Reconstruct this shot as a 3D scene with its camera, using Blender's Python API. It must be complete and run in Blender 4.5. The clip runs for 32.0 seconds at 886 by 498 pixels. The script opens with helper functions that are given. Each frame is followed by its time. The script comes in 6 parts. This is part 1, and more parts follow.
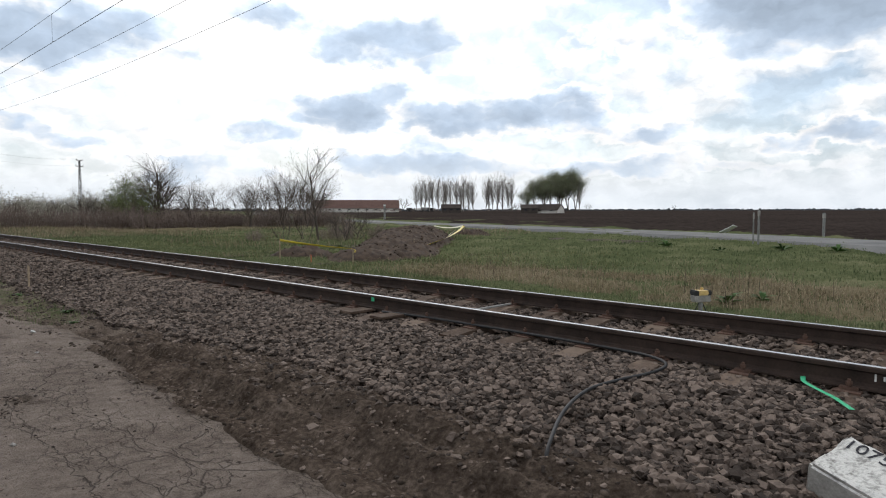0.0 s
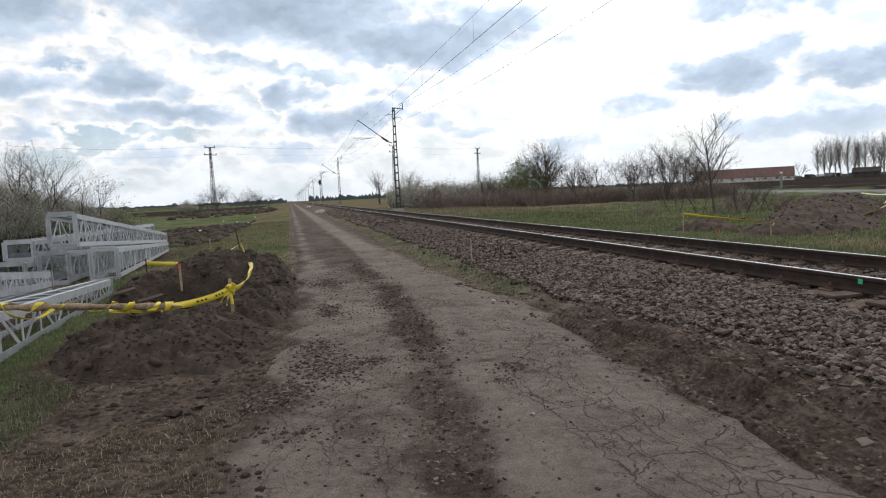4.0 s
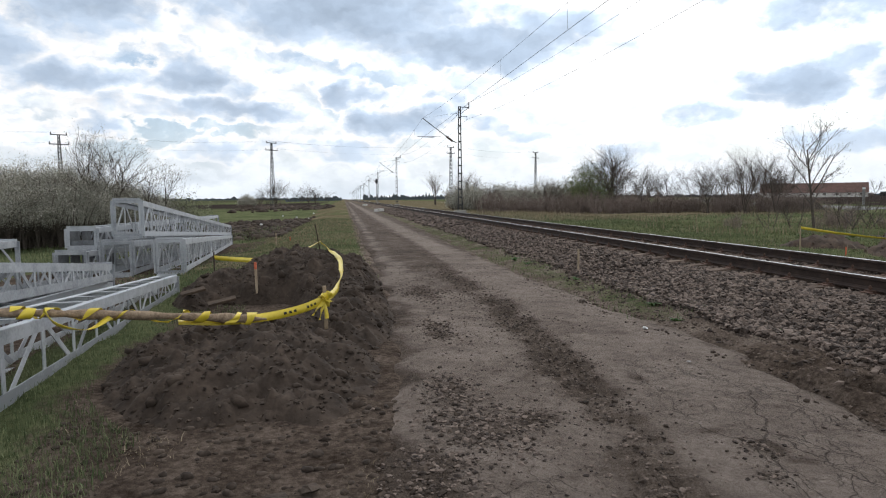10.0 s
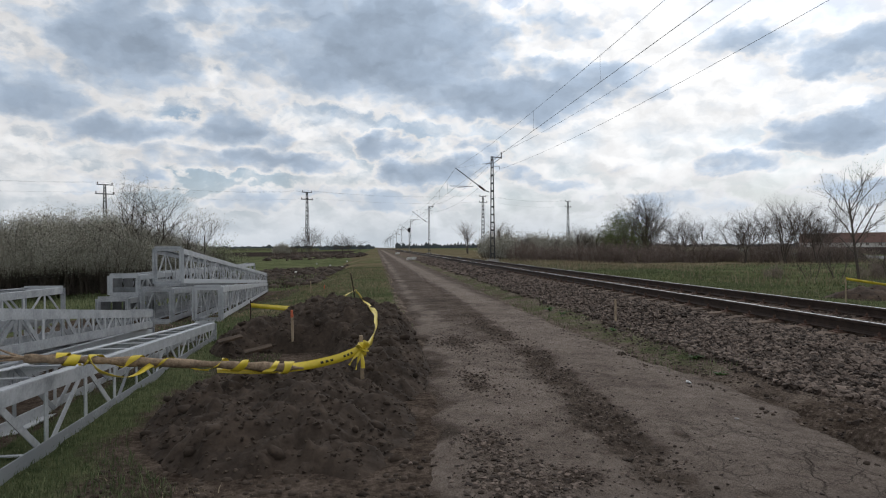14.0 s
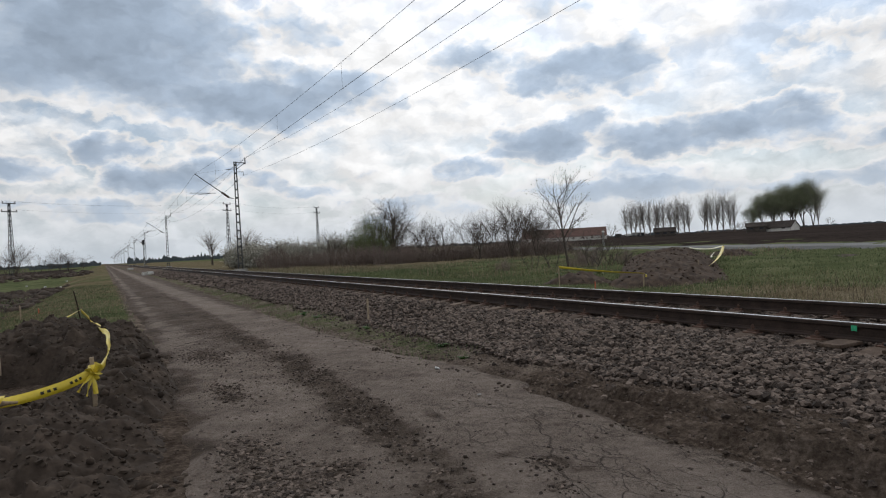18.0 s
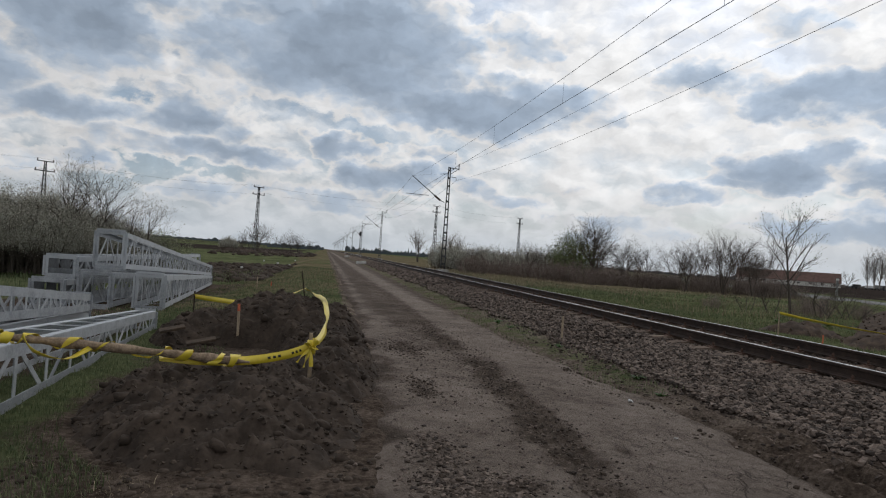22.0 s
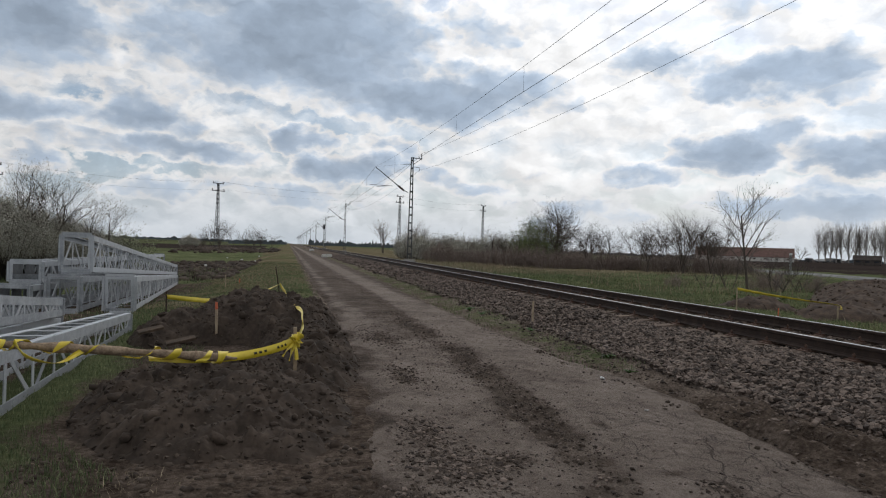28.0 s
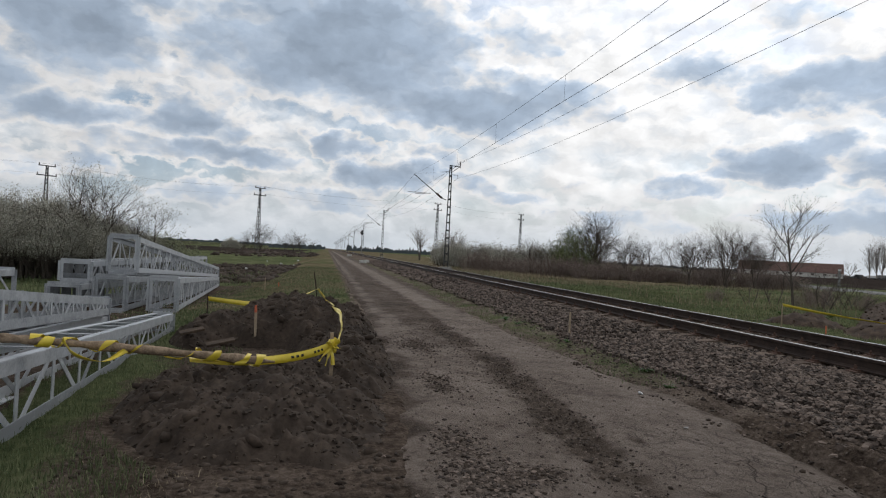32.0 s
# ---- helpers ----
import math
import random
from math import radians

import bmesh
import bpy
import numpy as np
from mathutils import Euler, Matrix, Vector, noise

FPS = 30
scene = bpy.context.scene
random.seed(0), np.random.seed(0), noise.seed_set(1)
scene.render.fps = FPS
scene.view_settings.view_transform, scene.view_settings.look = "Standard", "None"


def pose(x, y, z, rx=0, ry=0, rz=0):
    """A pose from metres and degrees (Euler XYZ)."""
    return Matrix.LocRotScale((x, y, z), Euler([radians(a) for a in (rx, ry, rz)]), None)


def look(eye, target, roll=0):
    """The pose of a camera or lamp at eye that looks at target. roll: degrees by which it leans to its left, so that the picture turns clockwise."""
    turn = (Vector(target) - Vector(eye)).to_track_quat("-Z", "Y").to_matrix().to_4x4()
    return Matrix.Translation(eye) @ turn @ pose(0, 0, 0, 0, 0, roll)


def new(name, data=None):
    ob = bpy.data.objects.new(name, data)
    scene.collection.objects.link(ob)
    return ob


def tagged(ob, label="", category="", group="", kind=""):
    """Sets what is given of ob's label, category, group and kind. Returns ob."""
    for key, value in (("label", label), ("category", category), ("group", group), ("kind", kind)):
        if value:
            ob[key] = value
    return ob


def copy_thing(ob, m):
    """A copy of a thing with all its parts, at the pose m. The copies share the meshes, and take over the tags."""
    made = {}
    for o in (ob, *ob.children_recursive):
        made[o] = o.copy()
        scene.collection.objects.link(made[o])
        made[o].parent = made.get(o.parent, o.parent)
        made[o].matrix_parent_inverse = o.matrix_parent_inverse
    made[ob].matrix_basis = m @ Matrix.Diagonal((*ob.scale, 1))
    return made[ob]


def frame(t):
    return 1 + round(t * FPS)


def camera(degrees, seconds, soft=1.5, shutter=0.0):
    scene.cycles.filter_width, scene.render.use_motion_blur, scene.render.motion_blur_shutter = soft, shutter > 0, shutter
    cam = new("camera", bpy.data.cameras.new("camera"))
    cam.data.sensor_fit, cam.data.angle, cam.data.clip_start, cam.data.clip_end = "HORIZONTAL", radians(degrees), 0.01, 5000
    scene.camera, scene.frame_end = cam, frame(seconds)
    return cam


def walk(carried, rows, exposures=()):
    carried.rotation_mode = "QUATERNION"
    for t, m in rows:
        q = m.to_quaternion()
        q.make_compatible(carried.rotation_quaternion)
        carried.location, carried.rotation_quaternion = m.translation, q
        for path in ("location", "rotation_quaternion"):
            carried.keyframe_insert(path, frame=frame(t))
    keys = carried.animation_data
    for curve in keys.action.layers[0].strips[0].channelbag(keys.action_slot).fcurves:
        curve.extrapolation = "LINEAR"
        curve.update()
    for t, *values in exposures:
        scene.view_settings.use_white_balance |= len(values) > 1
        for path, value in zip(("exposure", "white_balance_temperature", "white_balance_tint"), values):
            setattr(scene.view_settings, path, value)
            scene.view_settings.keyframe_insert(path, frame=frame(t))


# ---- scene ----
cam = camera(68.99, 32.0, soft=1.15)
PATH = [
    (0, (-5.014, -3.444, 1.042), (2.121, 3.535, 0.428), -0.08),
    (0.5, (-4.945, -3.453, 1.039), (1.575, 4.107, 0.464), -1.21),
    (1, (-4.903, -3.429, 1.038), (-0.452, 5.512, 0.552), -1.74),
    (1.5, (-4.917, -3.371, 1.033), (-2.780, 6.383, 0.499), -1.13),
    (2, (-5.023, -3.234, 1.013), (-4.249, 6.709, 0.276), -0.88),
    (2.5, (-5.170, -3.092, 1.014), (-3.243, 6.708, 0.512), -0.65),
    (4.5, (-5.602, -2.485, 1.021), (-3.337, 7.210, 0.088), -2.78),
    (5, (-5.706, -2.393, 1.026), (-3.036, 7.205, 0.158), -0.36),
    (5.5, (-5.718, -2.230, 1.008), (-3.249, 7.434, 0.285), 0.12),
    (6, (-5.732, -1.987, 0.986), (-3.558, 7.754, 0.379), 0.31),
    (6.5, (-5.804, -1.735, 0.982), (-3.973, 8.056, 0.096), -0.62),
    (7, (-5.717, -1.553, 0.990), (-4.891, 8.372, 0.084), -1.76),
    (7.5, (-5.709, -1.436, 0.978), (-5.049, 8.515, 0.242), -2.02),
    (8, (-5.791, -1.301, 0.980), (-4.224, 8.561, 0.448), -1.71),
    (8.5, (-5.832, -1.148, 0.968), (-4.220, 8.709, 0.489), -1.87),
    (9, (-5.823, -0.999, 0.975), (-4.527, 8.901, 0.420), -2.13),
    (9.5, (-5.930, -0.907, 0.972), (-4.674, 8.983, 0.188), -0.86),
    (10, (-6.020, -0.850, 0.956), (-4.517, 9.005, 0.167), -0.59),
    (10.5, (-6.046, -0.843, 0.955), (-4.483, 8.995, 0.073), -0.02),
    (11, (-6.058, -0.852, 0.958), (-4.163, 8.943, 0.272), -0.16),
    (11.5, (-6.055, -0.853, 0.975), (-3.210, 8.731, 0.732), 0.62),
    (12, (-6.039, -0.846, 0.975), (-2.873, 8.639, 0.940), 1.85),
    (12.5, (-6.012, -0.851, 0.971), (-2.512, 8.516, 1.004), 2.76),
    (13, (-6.044, -0.823, 0.961), (-4.040, 8.971, 0.709), 1.53),
    (13.5, (-6.063, -0.832, 0.968), (-5.063, 9.118, 1.011), -0.60),
    (15.5, (-6.077, -0.824, 0.960), (-4.511, 9.044, 0.544), 2.87),
    (16, (-6.085, -0.881, 0.933), (-3.624, 8.807, 0.613), 1.67),
    (16.5, (-6.085, -0.911, 0.912), (-2.678, 8.487, 0.658), -0.15),
    (17, (-6.082, -0.904, 0.911), (-2.012, 8.227, 0.687), -1.20),
    (17.5, (-6.061, -0.909, 0.913), (-1.518, 7.996, 0.651), -2.40),
    (18, (-6.088, -0.873, 0.917), (-1.428, 7.975, 0.858), -3.13),
    (18.5, (-6.113, -0.834, 0.927), (-3.205, 8.734, 0.894), 0.22),
    (19, (-6.109, -0.838, 0.934), (-3.600, 8.842, 0.941), 0.98),
    (19.5, (-6.118, -0.841, 0.935), (-3.739, 8.871, 1.054), 2.26),
    (20, (-6.136, -0.842, 0.941), (-3.865, 8.895, 1.110), 3.69),
    (20.5, (-6.143, -0.822, 0.933), (-3.977, 8.939, 1.142), 4.15),
    (21, (-6.141, -0.825, 0.928), (-4.085, 8.959, 1.106), 4.31),
    (21.5, (-6.133, -0.817, 0.923), (-4.179, 8.990, 1.038), 4.28),
    (22, (-6.142, -0.810, 0.929), (-4.357, 9.029, 1.054), 4.05),
    (22.5, (-6.145, -0.822, 0.938), (-4.489, 9.038, 1.129), 3.72),
    (23, (-6.138, -0.815, 0.929), (-4.603, 9.064, 1.149), 4.19),
    (23.5, (-6.141, -0.819, 0.934), (-4.557, 9.052, 1.179), 4.15),
    (24, (-6.121, -0.828, 0.938), (-4.313, 9.006, 1.065), 3.82),
    (24.5, (-6.107, -0.832, 0.942), (-3.306, 8.767, 0.923), 3.89),
    (25, (-6.091, -0.880, 0.938), (-3.218, 8.699, 0.861), 4.20),
    (25.5, (-6.079, -0.982, 0.933), (-3.962, 8.787, 0.644), 4.94),
    (27.5, (-6.270, -1.008, 0.933), (-4.249, 8.785, 0.890), 2.30),
    (28, (-6.298, -1.006, 0.940), (-3.969, 8.719, 0.927), 1.85),
    (28.5, (-6.296, -0.994, 0.933), (-3.858, 8.705, 0.929), 2.10),
    (29, (-6.292, -0.995, 0.928), (-3.795, 8.689, 0.917), 2.44),
    (29.5, (-6.301, -0.981, 0.933), (-4.156, 8.787, 0.909), 2.62),
    (30, (-6.299, -0.968, 0.941), (-4.652, 8.895, 0.938), 3.16),
    (30.5, (-6.302, -0.973, 0.939), (-4.812, 8.916, 0.962), 2.79),
    (31, (-6.297, -0.976, 0.941), (-4.734, 8.901, 0.992), 2.87),
    (31.5, (-6.306, -0.972, 0.942), (-4.615, 8.883, 1.027), 3.01),
    (32, (-6.303, -0.996, 0.949), (-4.536, 8.847, 1.031), 3.06),
]
walk(cam, [(t, look(eye, target, roll)) for t, eye, target, roll in PATH],
     exposures=[(0, 0.12, 6500, 10), (1, 0.02, 6600, 10), (2, 0.0, 6600, 10), (5, 0.25, 6450, 10), (8, 0.27, 6400, 10), (9, 0.05, 6400, 10), (10, 0.22, 6400, 10), (11, 0.25, 6450, 10), (12, -0.16, 6420, 10), (12.8, -0.36, 6420, 10), (13.5, -0.34, 6420, 10), (15.5, -0.06, 6450, 10), (17, -0.15, 6450, 10), (19.5, -0.51, 6450, 10), (25, -0.51, 6450, 10), (28, -0.34, 6450, 10), (32, -0.34, 6450, 10)])

# ---------------------------------------------------------------- sky and sun
SUN_AZ, SUN_EL = 36.0, 42.0      # degrees: to the right of the track's line, above the horizon
# Cloud banks: bearing from the track's line and height in degrees, half width, half height, density.
BANKS = [
    (0.5, 17.3, 11.5, 4.6, 1.00),
    (-3.0, 22.5, 11.0, 3.4, 0.85),
    (11.5, 13.4, 9.5, 2.2, 0.92),
    (-20.0, 16.4, 6.0, 3.4, 0.88),
    (-14.0, 20.0, 4.0, 2.6, 0.62),
    (-12.6, 10.2, 4.3, 1.8, 0.85),
    (-20.5, 9.4, 4.6, 1.6, 0.72),
    (-27.0, 12.0, 5.0, 2.2, 0.70),
    (-10.0, 7.0, 7.5, 1.05, 0.72),
    (-19.5, 5.4, 5.0, 0.9, 0.55),
    (-8.5, 4.4, 8.0, 0.8, 0.50),
    (0.8, 8.9, 2.7, 1.15, 0.74),
    (4.4, 6.5, 4.4, 1.6, 0.82),
    (8.2, 8.5, 2.4, 1.2, 0.72),
    (1.0, 4.0, 7.0, 0.7, 0.48),
    (11.5, 6.4, 3.2, 0.9, 0.50),
    (15.6, 18.6, 2.0, 2.2, 0.45),
    (16.2, 5.6, 4.0, 0.9, 0.52),
    (23.5, 12.0, 2.4, 1.0, 0.42),
    (31.5, 15.8, 3.0, 1.3, 0.55),
    (40.5, 14.2, 6.6, 1.6, 0.76),
    (38.0, 19.6, 4.5, 1.5, 0.50),
    (37.7, 9.0, 4.2, 1.8, 0.86),
    (31.2, 6.3, 3.2, 0.9, 0.55),
    (50.5, 8.3, 8.0, 1.6, 0.82),
    (44.0, 5.6, 6.0, 0.8, 0.50),
    (35.0, 7.7, 3.2, 1.0, 0.70),
    (40.3, 10.4, 2.4, 1.1, 0.72),
    (45.5, 13.2, 3.2, 1.0, 0.62),
    (35.6, 13.4, 2.6, 0.9, 0.62),
    (55.2, 9.4, 3.2, 1.1, 0.72),
    (45.6, 7.2, 4.0, 0.9, 0.70),
    (60.0, 13.6, 5.0, 1.4, 0.40),
    (62.0, 6.6, 5.0, 0.7, 0.45),
    (45.0, 4.0, 11.0, 1.2, 0.60),
    (60.0, 3.6, 8.0, 1.0, 0.58),
    (24.0, 3.6, 8.0, 0.9, 0.50),
    (74.5, 15.2, 8.5, 2.8, 0.92),
    (77.0, 5.4, 5.5, 0.9, 0.66),
    (70.0, 3.4, 7.0, 0.6, 0.45),
]


def node(tree, kind, **values):
    n = tree.nodes.new(kind)
    for key, value in values.items():
        n.inputs[key.replace("_", " ")].default_value = value
    return n


def math_node(tree, op, a, b=None, clamp=False):
    n = tree.nodes.new("ShaderNodeMath")
    n.operation, n.use_clamp = op, clamp
    for k, v in enumerate((a, b)):
        if v is None:
            continue
        if isinstance(v, (int, float)):
            n.inputs[k].default_value = v
        else:
            tree.links.new(v, n.inputs[k])
    return n.outputs[0]


def vec_node(tree, op, a, b=None, out=0):
    n = tree.nodes.new("ShaderNodeVectorMath")
    n.operation = op
    for k, v in enumerate((a, b)):
        if v is None:
            continue
        if isinstance(v, (tuple, list)):
            n.inputs[k].default_value = v
        else:
            tree.links.new(v, n.inputs[k])
    return n.outputs[out]


def ramp_node(tree, fac, stops, mode="LINEAR"):
    n = tree.nodes.new("ShaderNodeValToRGB")
    n.color_ramp.interpolation = mode
    while len(n.color_ramp.elements) < len(stops):
        n.color_ramp.elements.new(0.5)
    for e, (p, c) in zip(n.color_ramp.elements, stops):
        e.position = p
        e.color = (*c, 1) if isinstance(c, tuple) else (c, c, c, 1)
    tree.links.new(fac, n.inputs[0])
    return n.outputs[0]


def mix_node(tree, fac, a, b, mode="MIX"):
    n = tree.nodes.new("ShaderNodeMix")
    n.data_type, n.blend_type = "RGBA", mode
    for sock, v in ((n.inputs[0], fac), (n.inputs[6], a), (n.inputs[7], b)):
        if isinstance(v, (int, float)):
            sock.default_value = v
        elif isinstance(v, tuple):
            sock.default_value = (*v, 1)
        else:
            tree.links.new(v, sock)
    return n.outputs[2]


def noise_node(tree, vector, scale, detail=4.0, rough=0.55, distort=0.0, out=0):
    n = tree.nodes.new("ShaderNodeTexNoise")
    n.inputs["Scale"].default_value, n.inputs["Detail"].default_value = scale, detail
    n.inputs["Roughness"].default_value, n.inputs["Distortion"].default_value = rough, distort
    if vector is not None:
        tree.links.new(vector, n.inputs["Vector"])
    return n.outputs[out]


def build_world():
    world = bpy.data.worlds.new("sky")
    scene.world = world
    world.use_nodes = True
    t = world.node_tree
    t.nodes.clear()
    out = t.nodes.new("ShaderNodeOutputWorld")
    back = t.nodes.new("ShaderNodeBackground")
    t.links.new(back.outputs[0], out.inputs[0])
    sky = t.nodes.new("ShaderNodeTexSky")
    sky.sky_type, sky.sun_disc = "NISHITA", False
    sky.sun_elevation, sky.sun_rotation = radians(SUN_EL), radians(SUN_AZ)
    sky.air_density, sky.dust_density = 1.0, 2.0
    blue = mix_node(t, 1.0, sky.outputs[0], (0.115, 0.115, 0.115), "MULTIPLY")
    way = t.nodes.new("ShaderNodeTexCoord").outputs["Generated"]
    sep = t.nodes.new("ShaderNodeSeparateXYZ")
    t.links.new(way, sep.inputs[0])
    up = math_node(t, "MAXIMUM", sep.outputs[2], 0.0)
    low = math_node(t, "ADD", up, 0.42)
    flat = t.nodes.new("ShaderNodeCombineXYZ")
    t.links.new(math_node(t, "DIVIDE", sep.outputs[0], low), flat.inputs[0])
    t.links.new(math_node(t, "DIVIDE", sep.outputs[1], low), flat.inputs[1])
    t.links.new(math_node(t, "MULTIPLY", up, 1.2), flat.inputs[2])
    place = flat.outputs[0]
    polar = t.nodes.new("ShaderNodeCombineXYZ")
    t.links.new(math_node(t, "ARCTAN2", sep.outputs[0], sep.outputs[1]), polar.inputs[0])
    t.links.new(math_node(t, "ARCSINE", sep.outputs[2]), polar.inputs[1])
    # The outlines of the banks are torn by slow and fast turbulence, and swell into rounded heads.
    slow = vec_node(t, "SUBTRACT", noise_node(t, vec_node(t, "MULTIPLY", polar.outputs[0], (1.0, 1.6, 0)), 7.0, 3.0, 0.5, out=1), (0.5, 0.5, 0.5))
    fast = vec_node(t, "SUBTRACT", noise_node(t, vec_node(t, "MULTIPLY", polar.outputs[0], (1.0, 1.6, 0)), 30.0, 4.0, 0.55, out=1), (0.5, 0.5, 0.5))
    torn = vec_node(t, "ADD", vec_node(t, "MULTIPLY", slow, (0.24, 0.085, 0)), vec_node(t, "MULTIPLY", fast, (0.085, 0.038, 0)))
    bearing = vec_node(t, "ADD", polar.outputs[0], torn)
    puffs = vec_node(t, "MULTIPLY", vec_node(t, "ADD", polar.outputs[0], vec_node(t, "MULTIPLY", fast, (0.03, 0.03, 0))), (1.0, 1.7, 0))
    fine = noise_node(t, puffs, 13.0, 7.0, 0.55)
    above = noise_node(t, vec_node(t, "ADD", puffs, (0.010, 0.022, 0)), 13.0, 7.0, 0.55)
    heads = t.nodes.new("ShaderNodeTexVoronoi")
    heads.feature = "SMOOTH_F1"
    heads.inputs["Scale"].default_value, heads.inputs["Smoothness"].default_value = 22.0, 0.5
    heads.inputs["Detail"].default_value, heads.inputs["Roughness"].default_value = 2.0, 0.55
    t.links.new(puffs, heads.inputs["Vector"])
    big = noise_node(t, place, 2.4, 4.0, 0.5)
    banks = None
    for az, el, wide, high, weight in BANKS:
        off = vec_node(t, "MULTIPLY", vec_node(t, "SUBTRACT", bearing, (radians(az), radians(el), 0)), (1 / radians(wide), 1 / radians(high), 0))
        fade = t.nodes.new("ShaderNodeMapRange")
        fade.interpolation_type = "SMOOTHSTEP"
        fade.inputs[1].default_value, fade.inputs[2].default_value = 1.85, 0.15
        fade.inputs[3].default_value, fade.inputs[4].default_value = 0.0, weight
        t.links.new(vec_node(t, "LENGTH", off, out=1), fade.inputs[0])
        banks = fade.outputs[0] if banks is None else math_node(t, "MAXIMUM", banks, fade.outputs[0])
    swell = math_node(t, "ADD", math_node(t, "MULTIPLY", math_node(t, "SUBTRACT", fine, 0.47), 0.95), math_node(t, "MULTIPLY", math_node(t, "SUBTRACT", big, 0.48), 0.50))
    swell = math_node(t, "ADD", swell, math_node(t, "MULTIPLY", math_node(t, "SUBTRACT", 0.42, heads.outputs["Distance"]), 0.22))
    amount = math_node(t, "ADD", math_node(t, "MULTIPLY", banks, 0.90), swell)
    # Thin bright cloud with pale blue openings, and thicker banks with blue-grey undersides and lit edges.
    veil = ramp_node(t, math_node(t, "ADD", math_node(t, "MULTIPLY", big, 0.55), math_node(t, "MULTIPLY", fine, 0.45)), [(0.40, 0.0), (0.54, 1.0)])
    thin = mix_node(t, veil, mix_node(t, 0.5, blue, (0.62, 0.79, 0.98)), (1.09, 1.09, 1.09))
    shade = ramp_node(t, amount, [(0.06, (1.16, 1.15, 1.13)), (0.20, (1.05, 1.05, 1.06)), (0.32, (0.79, 0.865, 0.96)), (0.46, (0.585, 0.69, 0.83)), (0.66, (0.47, 0.57, 0.705)), (0.95, (0.39, 0.475, 0.59))])
    cover = ramp_node(t, amount, [(0.02, 0.0), (0.18, 1.0)], "EASE")
    relief = math_node(t, "ADD", math_node(t, "MULTIPLY", math_node(t, "SUBTRACT", fine, above), 0.9), 1.0)
    relief = math_node(t, "MINIMUM", math_node(t, "MAXIMUM", relief, 0.88), 1.15)
    # Light scattered forward through the clouds, round the sun.
    sun_way = (math.sin(radians(SUN_AZ)) * math.cos(radians(SUN_EL)), math.cos(radians(SUN_AZ)) * math.cos(radians(SUN_EL)), math.sin(radians(SUN_EL)))
    near = math_node(t, "MAXIMUM", vec_node(t, "DOT_PRODUCT", way, sun_way, out=1), 0.0)
    glow = math_node(t, "ADD", math_node(t, "MULTIPLY", math_node(t, "POWER", near, 6.0), 0.55), 0.85)
    lit = t.nodes.new("ShaderNodeVectorMath")
    lit.operation = "SCALE"
    t.links.new(mix_node(t, cover, thin, shade), lit.inputs[0])
    t.links.new(math_node(t, "MULTIPLY", glow, relief), lit.inputs["Scale"])
    # Haze near the horizon.
    haze = ramp_node(t, up, [(0.0, 0.75), (0.12, 0.0)], "EASE")
    both = mix_node(t, haze, lit.outputs[0], (0.71, 0.78, 0.855))
    t.links.new(both, back.inputs[0])
    back.inputs[1].default_value = 1.0


build_world()
sun = new("sun", bpy.data.lights.new("sun", "SUN"))
sun.data.energy, sun.data.angle, sun.data.color = 0.7, radians(20), (1.0, 0.96, 0.9)
sun.matrix_world = look((0, 0, 50), (-math.sin(radians(SUN_AZ)) * 60, -math.cos(radians(SUN_AZ)) * 60, 50 - 60 * math.tan(radians(SUN_EL))))

# ---------------------------------------------------------------- materials
def material(name, rough=0.9, metal=0.0):
    m = bpy.data.materials.new(name)
    m.use_nodes = True
    t = m.node_tree
    b = t.nodes["Principled BSDF"]
    b.inputs["Roughness"].default_value, b.inputs["Metallic"].default_value = rough, metal
    b.inputs["Specular IOR Level"].default_value = 0.25
    return m, t, b


def where(t):
    return t.nodes.new("ShaderNodeNewGeometry").outputs["Position"]


def own(t):
    return t.nodes.new("ShaderNodeTexCoord").outputs["Object"]


def bump(t, b, height, strength=0.5, distance=0.02):
    n = t.nodes.new("ShaderNodeBump")
    n.inputs["Strength"].default_value, n.inputs["Distance"].default_value = strength, distance
    t.links.new(height, n.inputs["Height"])
    t.links.new(n.outputs[0], b.inputs["Normal"])


def mottled(name, dark, light, scale=8.0, rough=0.9, metal=0.0, grain=60.0, relief=0.3, spread=(0.35, 0.65), island=0.0, random_ob=0.0, spec=0.25):
    """A surface between two colours, with patches, grain and fine relief."""
    m, t, b = material(name, rough, metal)
    b.inputs["Specular IOR Level"].default_value = spec
    p = own(t)
    f = math_node(t, "ADD", math_node(t, "MULTIPLY", noise_node(t, p, scale, 5), 0.65), math_node(t, "MULTIPLY", noise_node(t, p, grain, 3), 0.35))
    if island:
        r = t.nodes.new("ShaderNodeNewGeometry").outputs["Random Per Island"]
        f = math_node(t, "ADD", f, math_node(t, "MULTIPLY", math_node(t, "SUBTRACT", r, 0.5), island))
    if random_ob:
        r = t.nodes.new("ShaderNodeObjectInfo").outputs["Random"]
        f = math_node(t, "ADD", f, math_node(t, "MULTIPLY", math_node(t, "SUBTRACT", r, 0.5), random_ob))
    t.links.new(ramp_node(t, f, [(spread[0], dark), (spread[1], light)]), b.inputs["Base Color"])
    if relief:
        bump(t, b, noise_node(t, p, grain, 4), relief, 0.01)
    return m


